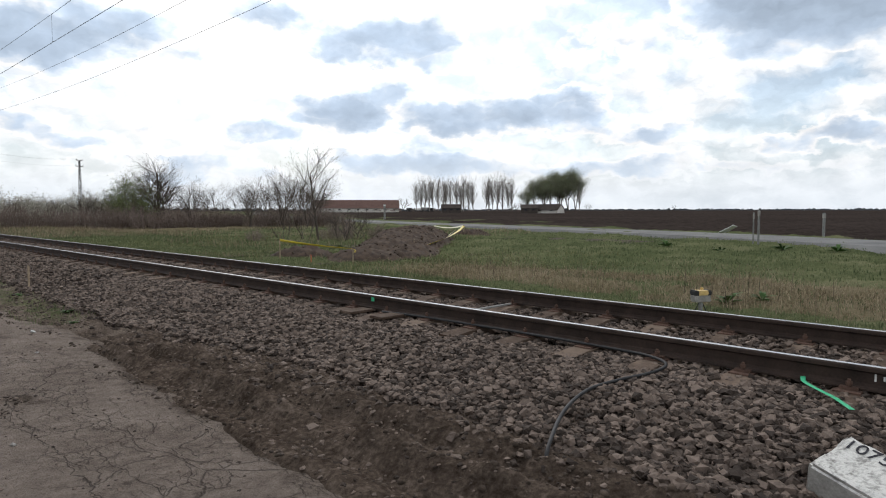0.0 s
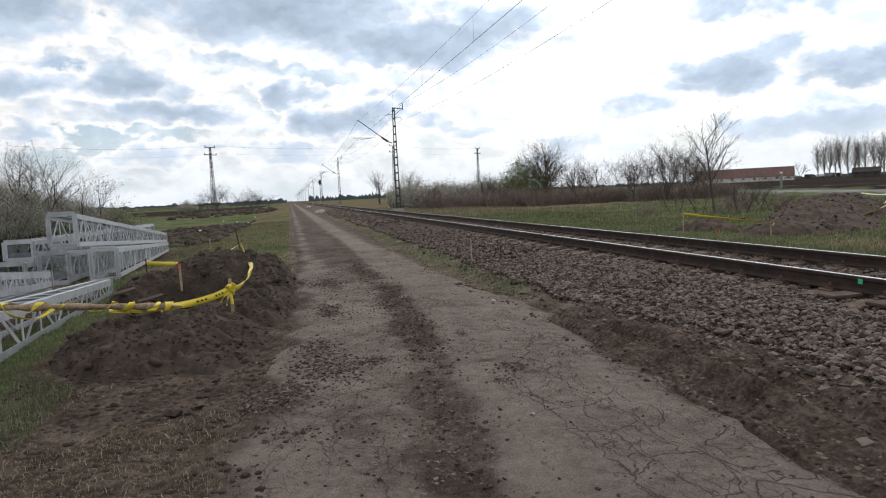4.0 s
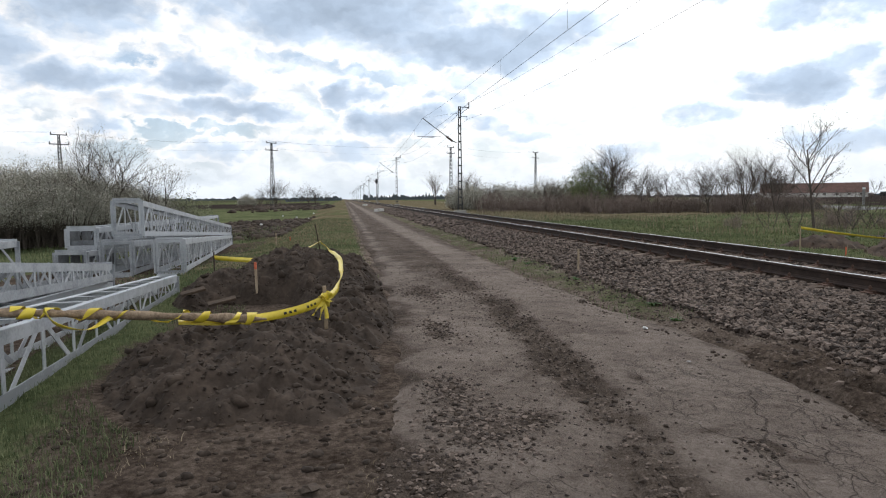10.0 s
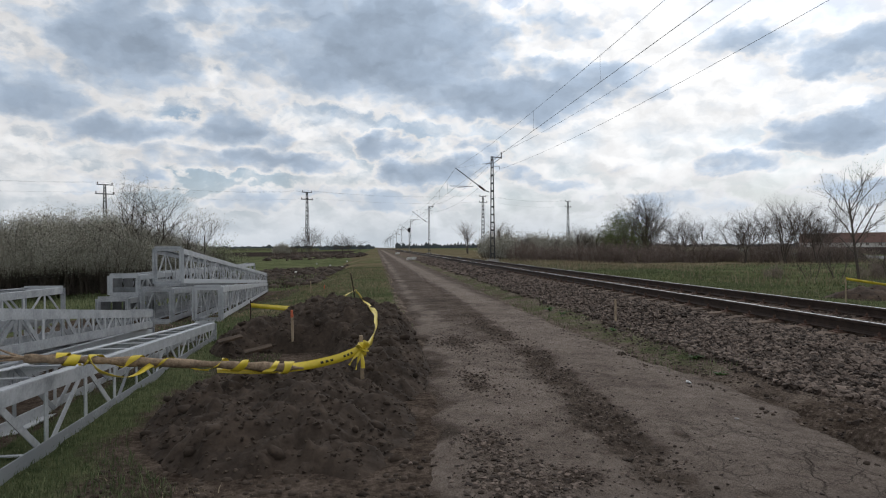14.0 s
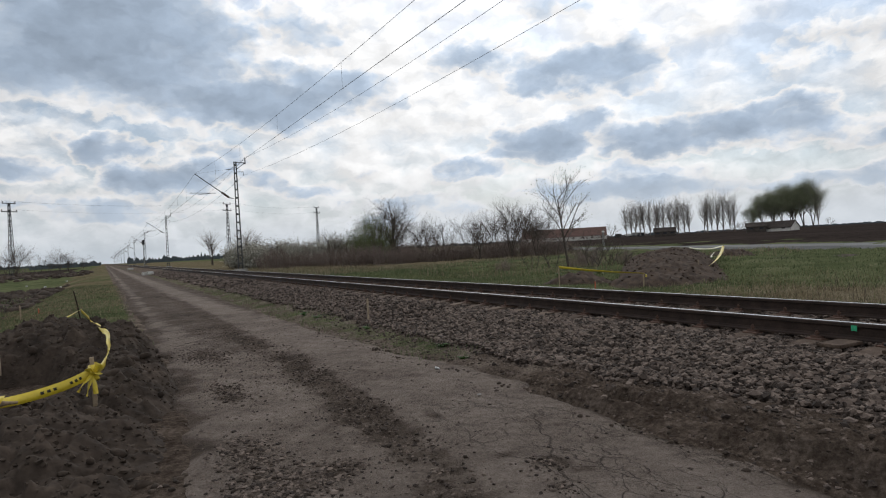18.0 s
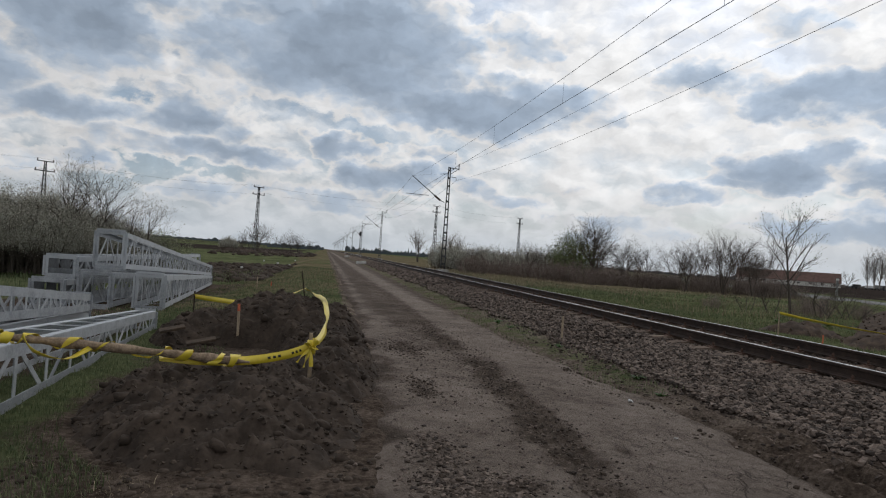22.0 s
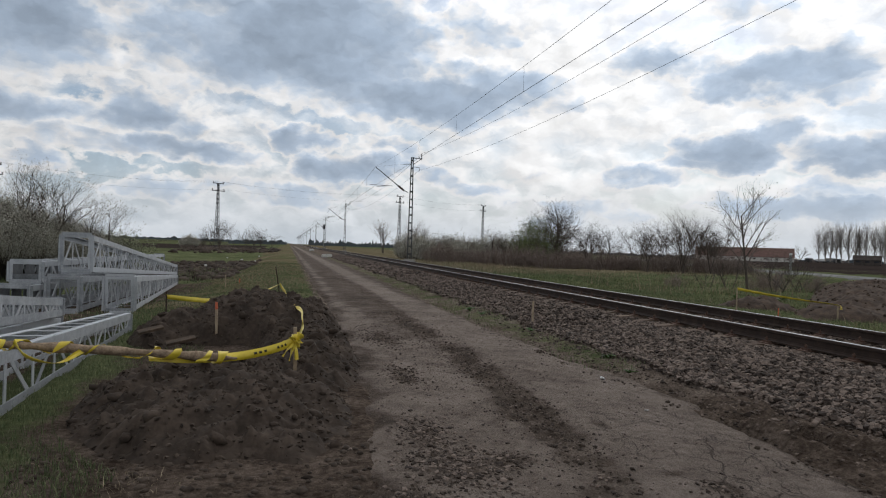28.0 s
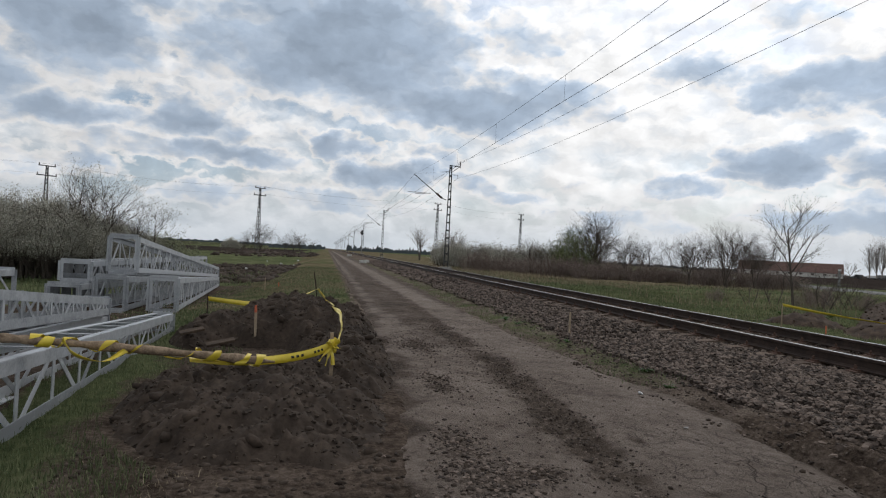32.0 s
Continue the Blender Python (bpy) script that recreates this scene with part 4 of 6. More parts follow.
def build_heaps():
    solid("earth_mound", heap_mesh("earth_mound", -8.5, -5.0, 1.6, 11.6, near_heap, SOIL, 0.026), None, "freshly dug black earth heap round a pit beside the dirt road", "earth mound", smooth=True)
    solid("earth_mound", heap_mesh("earth_mound", 5.8, 28.0, 11.8, 28.4, far_heap, BROWN_SOIL, 0.10), None, "freshly dug brown earth heap in the grass across the track", "earth mound", smooth=True)
    solid("earth_clods", stones(15000, scatter_on(near_heap, -8.5, -5.0, 1.6, 11.6), (0.004, 0.020), 11, CLOD, 0.7), None, "loose black clods strewn over the earth heap", "clods", kind="stuff")
    solid("earth_clods", stones(420, scatter_on(near_heap, -8.3, -5.1, 2.0, 11), (0.02, 0.075), 12, SOIL, 0.7, True), None, "large black clods lying on the earth heap", "clods", kind="stuff")
    solid("earth_clods", stones(3200, scatter_on(far_heap, 5.8, 28.0, 11.8, 28.4), (0.02, 0.065), 13, BROWN_SOIL, 0.8), None, "brown clods on the earth heap across the track", "clods", kind="stuff")


build_heaps()


# ---------------------------------------------------------------- stacked lattice masts
def strip(g, a, b, width, out, thick=0.008):
    """A flat bar from a to b whose face looks along out."""
    a, b, out = Vector(a), Vector(b), Vector(out)
    z = (b - a).normalized()
    n = (out - out.dot(z) * z).normalized()
    s = z.cross(n) * width / 2
    n = n * thick
    p = [a - s, a + s, a + s + n, a - s + n, b - s, b + s, b + s + n, b - s + n]
    return g.add(p, [(0, 1, 2, 3), (7, 6, 5, 4), (0, 4, 5, 1), (1, 5, 6, 2), (2, 6, 7, 3), (3, 7, 4, 0)])


def lattice_mast(near, far, label, chord=0.10, brace=0.06, panels=22, plated=False, panelled=False):
    """A tapered four-legged lattice mast lying down. near, far: (y, x of its left side, x of its right side, bottom, top) of its ends."""
    mast = thing("lattice_mast", label, "lattice mast", "stacked catenary masts")

    def corner(u, side, level):
        v = [a + (b - a) * u for a, b in zip(near, far)]
        return Vector((v[2] if side > 0 else v[1], v[0], v[4] if level > 0 else v[3]))

    for side in (-1, 1):
        for level in (-1, 1):
            a, b = corner(0, side, level), corner(1, side, level)
            g = Geo()
            down = Vector((0, 0, -level))
            inward = Vector((-side, 0, 0))
            strip(g, a + down * chord / 2, b + down * chord * 0.4, chord, (side, 0, 0), 0.010)
            strip(g, a + inward * chord * 0.36, b + inward * chord * 0.3, chord * 0.72, (0, 0, level), 0.010)
            part("chord", g, GALV, mast)
    ratio = (far[4] - far[3]) / (near[4] - near[3])
    cuts = [(1 - ratio ** (k / panels)) / (1 - ratio) for k in range(panels + 1)]
    for k, (u, w) in enumerate(zip(cuts, cuts[1:])):
        size = brace * (1 - 0.35 * u)
        for side in (-1, 1):
            lo, hi = (-1, 1) if k % 2 else (1, -1)
            part("brace", strip(Geo(), corner(u, side, lo), corner(u, side, hi), size, (side, 0, 0)), GALV, mast)
            part("brace", strip(Geo(), corner(u, side, hi) + Vector((-0.004 * side, 0, 0)), corner(w, side, lo) + Vector((-0.004 * side, 0, 0)), size, (side, 0, 0)), GALV, mast)
        for level in (-1, 1):
            if k % 2 == 0 or level > 0:
                part("brace", strip(Geo(), corner(u, -1, level), corner(u, 1, level), size * 0.8, (0, 0, level)), GALV, mast)
    for u in (0.0, 1.0):
        lift = Vector((0, -0.005 if u == 0 else 0.005, 0))
        for side in (-1, 1):
            part("end_post", strip(Geo(), corner(u, side, -1), corner(u, side, 1), chord * (1 - 0.3 * u), (0, -1 if u == 0 else 1, 0), 0.012), GALV, mast)
        for level in (-1, 1):
            part("end_bar", strip(Geo(), corner(u, -1, level) + lift, corner(u, 1, level) + lift, chord * (1 - 0.3 * u), (0, -1 if u == 0 else 1, 0), 0.012), GALV, mast)
    if panelled:
        # Plates that close the box near its end, between its posts.
        for k in range(3):
            u, w = 0.045 * k + 0.004, 0.045 * k + 0.041
            for side in (-1, 1):
                lo, hi = Vector((-0.02 * side, 0, 0.05)), Vector((-0.02 * side, 0, -0.05))
                g = Geo().add([corner(u, side, -1) + lo, corner(w, side, -1) + lo, corner(w, side, 1) + hi, corner(u, side, 1) + hi] + [p + Vector((-0.008 * side, 0, 0)) for p in (corner(u, side, -1) + lo, corner(w, side, -1) + lo, corner(w, side, 1) + hi, corner(u, side, 1) + hi)],
                              [(0, 1, 2, 3), (7, 6, 5, 4), (0, 4, 5, 1), (1, 5, 6, 2), (2, 6, 7, 3), (3, 7, 4, 0)])
                part("web_plate", g, GALV_DULL, mast, "dull zinc web plate")
                part("post", strip(Geo(), corner(w + 0.002, side, -1), corner(w + 0.002, side, 1), 0.07, (side, 0, 0), 0.012), GALV, mast)
        part("end_plate", strip(Geo(), corner(0.002, -1, 0.0), corner(0.002, 1, 0.0), 0.30, (0, 1, 0), 0.008), GALV_DULL, mast, "dull zinc end plate")
    if plated:
        for u in (0.02, 0.24):
            g = Geo()
            strip(g, corner(u, -1, 1) + Vector((0, 0, 0.05)), corner(u, 1, 1) + Vector((0, 0, 0.05)), 0.3, (0, 0, 1), 0.012)
            part("gusset_plate", g, GALV, mast)
    return mast


def build_masts_on_ground():
    lattice_mast((-3.2, -8.98, -8.07, -0.43, 0.42), (9.3, -8.82, -8.54, -0.44, -0.175), "galvanised steel lattice mast lying on the grass beside the earth heap", panels=19)
    lattice_mast((-2.0, -10.25, -9.50, -0.43, 0.12), (9.6, -9.85, -9.55, -0.44, -0.25), "galvanised lattice mast lying under another one", panels=20)
    lattice_mast((0.5, -10.15, -9.40, 0.26, 0.93), (9.35, -9.80, -9.46, -0.21, 0.02), "galvanised lattice mast laid on top of another", panels=20)
    lattice_mast((-1.0, -11.9, -11.2, -0.45, -0.04), (10.2, -11.7, -11.15, -0.5, -0.10), "galvanised lattice mast at the bottom of the stack", panels=18)
    lattice_mast((0.5, -11.75, -11.05, -0.02, 0.46), (9.95, -11.6, -11.02, -0.08, 0.36), "galvanised lattice mast with end plates on top of the stack", panels=16, plated=True)
    lattice_mast((12.15, -9.60, -9.10, -0.43, 0.21), (26.0, -10.75, -10.50, -0.80, -0.46), "galvanised lattice mast lying at the stack's edge", panels=26)
    lattice_mast((12.0, -10.52, -9.98, -0.43, 0.20), (25.6, -11.2, -10.95, -0.80, -0.47), "galvanised lattice mast in the middle of the stack", panels=22)
    lattice_mast((12.3, -11.45, -10.90, -0.45, 0.0), (25.6, -11.7, -11.4, -0.85, -0.5), "galvanised lattice mast at the back of the stack", panels=20, panelled=True)
    lattice_mast((13.2, -10.68, -10.14, 0.24, 0.97), (25.9, -10.78, -10.52, -0.42, -0.06), "galvanised lattice mast resting on top of the stack", panels=24)
    lattice_mast((13.0, -11.50, -10.95, 0.03, 0.42), (26.5, -11.45, -11.1, -0.40, 0.33), "galvanised lattice mast laid across the top of the stack", panels=20, panelled=True)


build_masts_on_ground()


# ---------------------------------------------------------------- stakes, tape and log
def ribbon(pts, width, turns, name="caution_tape", mat=None):
    """A plastic strip along pts; turns: by how many degrees its face is tilted at each point."""
    v, f = [], []
    pts = [Vector(p) for p in pts]
    for k, p in enumerate(pts):
        z = (pts[min(k + 1, len(pts) - 1)] - pts[max(k - 1, 0)]).normalized()
        up = Vector((0, 0, 1))
        up = (up - up.dot(z) * z).normalized()
        side = z.cross(up)
        a = radians(turns[k])
        w = (math.cos(a) * up + math.sin(a) * side) * width / 2
        n = w.normalized().cross(z) * 0.001
        v += [p - w - n, p + w - n, p + w + n, p - w + n]
        if k:
            i = 4 * k
            f += [(i - 4 + j, i - 4 + (j + 1) % 4, i + (j + 1) % 4, i + j) for j in range(4)]
    f += [(0, 1, 2, 3), tuple(range(len(v) - 1, len(v) - 5, -1))]
    return mesh_of(name, v, f, mat or TAPE, True)


def curve_points(knots, n=24):
    """A smooth line through the knots."""
    k = [Vector(p) for p in knots]
    k = [2 * k[0] - k[1]] + k + [2 * k[-1] - k[-2]]
    out = []
    for i in range(1, len(k) - 2):
        m = max(2, n // (len(k) - 3))
        for j in range(m):
            t = j / m
            out.append(0.5 * (2 * k[i] + (k[i + 1] - k[i - 1]) * t + (2 * k[i - 1] - 5 * k[i] + 4 * k[i + 1] - k[i + 2]) * t * t + (3 * k[i] - k[i - 1] - 3 * k[i + 1] + k[i + 2]) * t ** 3))
    out.append(k[-2])
    return out


def stake(at, top, width, label, tip=None, lean=(0, 0), mat=None):
    """A square wooden stake, driven in, with a paint-marked head."""
    ob = thing("stake", label, "stake", "marking stakes")
    a, b = Vector(at), Vector((at[0] + lean[0], at[1] + lean[1], top))
    m = a + (b - a) * (0.86 if tip else 0.8)
    body = Geo().tube(a - Vector((0, 0, 0.12)), m, width * 0.6, width * 0.6, 4)
    part("shaft", body, mat or WOOD, ob)
    part("head", Geo().tube(m, b, width * 0.61, width * 0.55, 4), tip or mat or WOOD, ob, "orange painted stake head" if tip else "")
    return ob


TAPES = {}
SWING_FROM, SWING_TO = Vector((-6.20, 5.09, 0.06)), Vector((-6.40, 9.70, 0.27))


def swing(degrees):
    """Pose of the tape between the stake and the rod, turned about the line between its ends: 0 hangs, -90 is blown out."""
    along = (SWING_TO - SWING_FROM).normalized()
    side = Vector((0, 0, 1)).cross(along).normalized()
    up = along.cross(side)
    m = Matrix((along, side, up)).transposed().to_4x4()
    return Matrix.Translation(SWING_FROM) @ m @ Matrix.Rotation(radians(degrees), 4, "X")


def build_barrier():
    stake((-7.17, 7.86, -0.52), 0.14, 0.035, "raw wooden survey stake with an orange painted head", ORANGE, (-0.02, 0))
    stake((-6.20, 5.10, -0.30), 0.165, 0.040, "short raw wooden stake holding yellow tape", None, (-0.015, 0))
    stake((-6.36, 9.75, -0.15), 0.55, 0.020, "thin dark iron rod holding yellow tape", None, (-0.13, 0.0), RUST)
    stake((-8.46, 11.75, -0.45), -0.02, 0.028, "dark iron rod holding yellow tape", None, (0, 0), RUST)
    stake((-8.22, 20.6, -0.62), -0.12, 0.035, "pale wooden survey stake in the grass", None)
    stake((-7.85, 21.5, -0.6), -0.30, 0.035, "short orange survey stake in the grass", ORANGE, mat=ORANGE)
    stake((-1.985, 9.9, -0.45), 0.045, 0.034, "pale wooden peg at the foot of the ballast", None)
    stake((-1.55, 9.35, -0.40), -0.14, 0.012, "thin dark peg in the ballast", None, mat=RUST)

    reach = (SWING_TO - SWING_FROM).length
    a = [Vector((reach * u, 0.03 * math.sin(u * 9), -0.215 * (4 * u * (1 - u)) ** 0.8)) for u in (k / 36 for k in range(37))]
    TAPES["side"] = solid("caution_tape", ribbon(a, 0.066, [25 + 55 * math.sin(k * 0.2) + 18 * math.sin(k * 0.83) for k in range(len(a))]), None, "yellow warning tape swinging between two stakes over the heap", "warning tape", "warning tapes", m=swing(-40))
    b = curve_points([(-6.41, 9.70, 0.28), (-6.75, 10.1, 0.10), (-7.4, 10.8, -0.10), (-8.0, 11.4, -0.13), (-8.46, 11.75, -0.12)], 26)
    TAPES["back"] = solid("caution_tape", ribbon(b, 0.085, [70 - 3.4 * k for k in range(len(b))]), None, "yellow warning tape strung behind the earth heap", "warning tape", "warning tapes")
    c = curve_points([(-6.20, 5.07, 0.05), (-6.42, 4.98, -0.02), (-6.72, 4.86, -0.06), (-7.05, 4.66, -0.045), (-7.35, 4.50, 0.00)], 28)
    TAPES["front"] = solid("caution_tape", ribbon(c, 0.075, [5 + 1.5 * k for k in range(len(c))]), None, "yellow warning tape with black print between a stake and a log", "warning tape", "warning tapes")
    # Black print along the tape, too small to read: plain bars.
    for k in (3, 4, 5, 8, 9, 10):
        p, q = c[k], c[k] + (c[k + 1] - c[k]) * 0.55
        n = Vector((0, -0.0022, 0))
        part("print_bar", ribbon([p + n, q + n], 0.022, [5 + 1.5 * k, 5 + 1.5 * k], "print_bar", TAPE_PRINT), None, TAPES["front"])
    knot = thing("tape_knot", "crumpled knot of yellow tape round a stake", "tape knot")
    wound = [Vector((-6.205 + 0.036 * math.cos(k * 0.55), 5.09 + 0.036 * math.sin(k * 0.55), -0.01 + 0.10 * k / 60 + 0.006 * math.sin(k * 1.3))) for k in range(61)]
    part("wrap", ribbon(wound, 0.05, [12 * math.sin(k * 0.9) for k in range(61)], "wrap"), None, knot)
    for s, (dx, dz) in enumerate(((0.030, 0.06), (-0.032, 0.05), (0.028, -0.01))):
        e = curve_points([(-6.20, 5.05, 0.05), (-6.20 + dx, 5.00, 0.05 + dz), (-6.20 + dx * 1.5, 5.02, 0.05 + dz * 0.4), (-6.205, 5.055, 0.04)], 12)
        part("bow", ribbon(e, 0.04, [30 * s + 9 * k for k in range(len(e))], "bow"), None, knot)
    for s, (dx, dz) in enumerate(((-0.11, -0.12), (-0.05, -0.16), (0.015, -0.15))):
        e = curve_points([(-6.21, 5.04, 0.03), (-6.21 + dx * 0.6, 5.02, 0.03 + dz * 0.45), (-6.21 + dx, 5.01, 0.03 + dz)], 8)
        part("loose_end", ribbon(e, 0.035, [20 + 15 * k for k in range(len(e))], "loose_end"), None, knot)

    log = thing("log", "debarked crooked pole wrapped with yellow tape, resting on a lattice mast", "log")
    axis = curve_points([(-8.50, 3.90, 0.215), (-8.25, 4.00, 0.185), (-7.9, 4.18, 0.13), (-7.35, 4.45, 0.045), (-6.95, 4.66, -0.025), (-6.70, 4.79, -0.065)], 30)
    part("pole", Geo().path(axis, [(0.027 + 0.010 * k / len(axis) + 0.006 * math.sin(k * 1.7) + 0.005 * math.sin(k * 0.6)) * (1 if k < len(axis) - 4 else 0.25 + 0.19 * (len(axis) - 1 - k)) for k in range(len(axis))], 8), LOG, log, smooth=True)
    for k, (dx, dy, dz) in enumerate(((-0.30, -0.05, 0.05), (-0.22, 0.03, 0.08), (-0.34, -0.02, 0.02), (-0.18, -0.06, -0.01), (-0.26, 0.05, 0.03))):
        part("splinter", Geo().path([axis[0], axis[0] + Vector((dx, dy, dz))], [0.014, 0.003], 5), LOG, log)
    # Tape wound round the pole: tight at one end, then in loose uneven turns.
    v, f, ang = [], [], 0.0
    for k in range(171):
        u = k / 170
        i = 5 + u * 22
        p, q = axis[int(i)], axis[int(i) + 1]
        d = (q - p).normalized()
        side = d.cross(Vector((0, 0, 1))).normalized()
        up = side.cross(d)
        ang += 0.55 if u < 0.12 else 0.27 + 0.13 * math.sin(u * 21)
        r = 0.040 + 0.010 * u + 0.005 * math.sin(k * 0.9) + 0.004 * math.sin(k * 0.37)
        c = p.lerp(q, i % 1) + (side * math.cos(ang) + up * math.sin(ang)) * r
        w = d * (0.030 + 0.016 * math.sin(k * 0.23) + 0.006 * math.sin(k * 0.71)) + (up * math.cos(ang) - side * math.sin(ang)) * 0.012
        v += [c - w, c + w]
        if k:
            f.append((2 * k - 2, 2 * k - 1, 2 * k + 1, 2 * k))
    part("tape_wrap", mesh_of("tape_wrap", v, f, TAPE, True), None, log, "yellow tape wound round the pole")
    g = curve_points([(-8.12, 4.0, 0.20), (-8.02, 3.96, 0.10), (-7.86, 4.05, 0.04), (-7.75, 4.2, 0.10)], 12)
    part("loose_loop", ribbon(g, 0.05, [20 + 8 * k for k in range(len(g))], "loose_loop"), None, log)

    for x, y, z, r, s in ((-7.55, 7.45, -0.30, 12, 0.34), (-7.95, 7.7, -0.20, 20, 0.30)):
        solid("plank", Geo().bevel_box(0, 0, 0, s, 0.14, 0.03, 0.006), PLANK, "muddy broken plank lying in the dug pit", "plank", "planks in the pit", m=pose(x, y, z, 8, -12, r))
    solid("plank", Geo().bevel_box(0, 0, 0, 0.28, 0.12, 0.03, 0.006), WOOD, "short pale plank on the grass", "plank", "planks in the pit", m=pose(-7.9, 9.9, -0.38, 0, 4, 15))

    # Across the track
    stake((6.28, 15.05, -0.62), 0.06, 0.030, "thin wooden stake with yellow tape across the track", None)
    stake((7.48, 12.74, -0.62), -0.18, 0.030, "thin wooden stake with yellow tape by the far heap", None)
    stake((24.84, 23.94, -0.80), 0.06, 0.060, "wooden stake with yellow tape behind the far heap", None)
    stake((11.6, 14.34, -0.62), -0.05, 0.030, "thin wooden stake in the far heap", None)
    stake((6.7, 13.9, -0.62), -0.40, 0.026, "short red-orange survey stake in the grass across the track", ORANGE, mat=ORANGE)
    e = curve_points([(6.28, 15.05, 0.05), (6.65, 14.35, -0.05), (7.1, 13.5, -0.14), (7.48, 12.74, -0.20), (7.50, 12.66, -0.30)], 20)
    TAPES["far"] = solid("caution_tape", ribbon(e, 0.075, [10 + 4 * k for k in range(len(e))]), None, "yellow warning tape strung in the grass across the track", "warning tape", "warning tapes")
    e = curve_points([(11.6, 14.34, -0.50), (14.5, 16.3, -0.42), (18.5, 19.2, -0.36), (22.4, 22.1, -0.20), (24.84, 23.94, 0.00)], 28)
    TAPES["far2"] = solid("caution_tape", ribbon(e, 0.14, [30 + 3 * k for k in range(len(e))]), None, "yellow warning tape sagging beside the far heap", "warning tape", "warning tapes")
    e = curve_points([(24.84, 23.94, 0.02), (24.2, 24.2, -0.10), (23.6, 24.5, -0.08), (23.0, 24.7, 0.02)], 16)
    TAPES["far3"] = solid("caution_tape", ribbon(e, 0.10, [60] * len(e), mat=TAPE_PALE), None, "pale side of warning tape strung behind the far heap", "warning tape", "warning tapes")
    e = curve_points([(20.6, 21.2, -0.36), (21.4, 21.9, -0.44), (22.2, 22.6, -0.40), (23.0, 23.0, -0.22)], 12)
    TAPES["far4"] = solid("caution_tape", ribbon(e, 0.09, [60] * len(e), mat=TAPE_PALE), None, "pale side of warning tape trailing into the far pit", "warning tape", "warning tapes")


build_barrier()


# ---------------------------------------------------------------- lineside things
def mesh_split(bm, test):
    """Vertices and faces of the two halves of a bmesh: faces that pass the test, and the rest."""
    bm.normal_update()
    halves = []
    for want in (True, False):
        index, v, f = {}, [], []
        for face in bm.faces:
            if bool(test(face)) != want:
                continue
            for vert in face.verts:
                if vert not in index:
                    index[vert] = len(v)
                    v.append(tuple(vert.co))
            f.append([index[vert] for vert in face.verts])
        halves.append((v, f))
    return halves


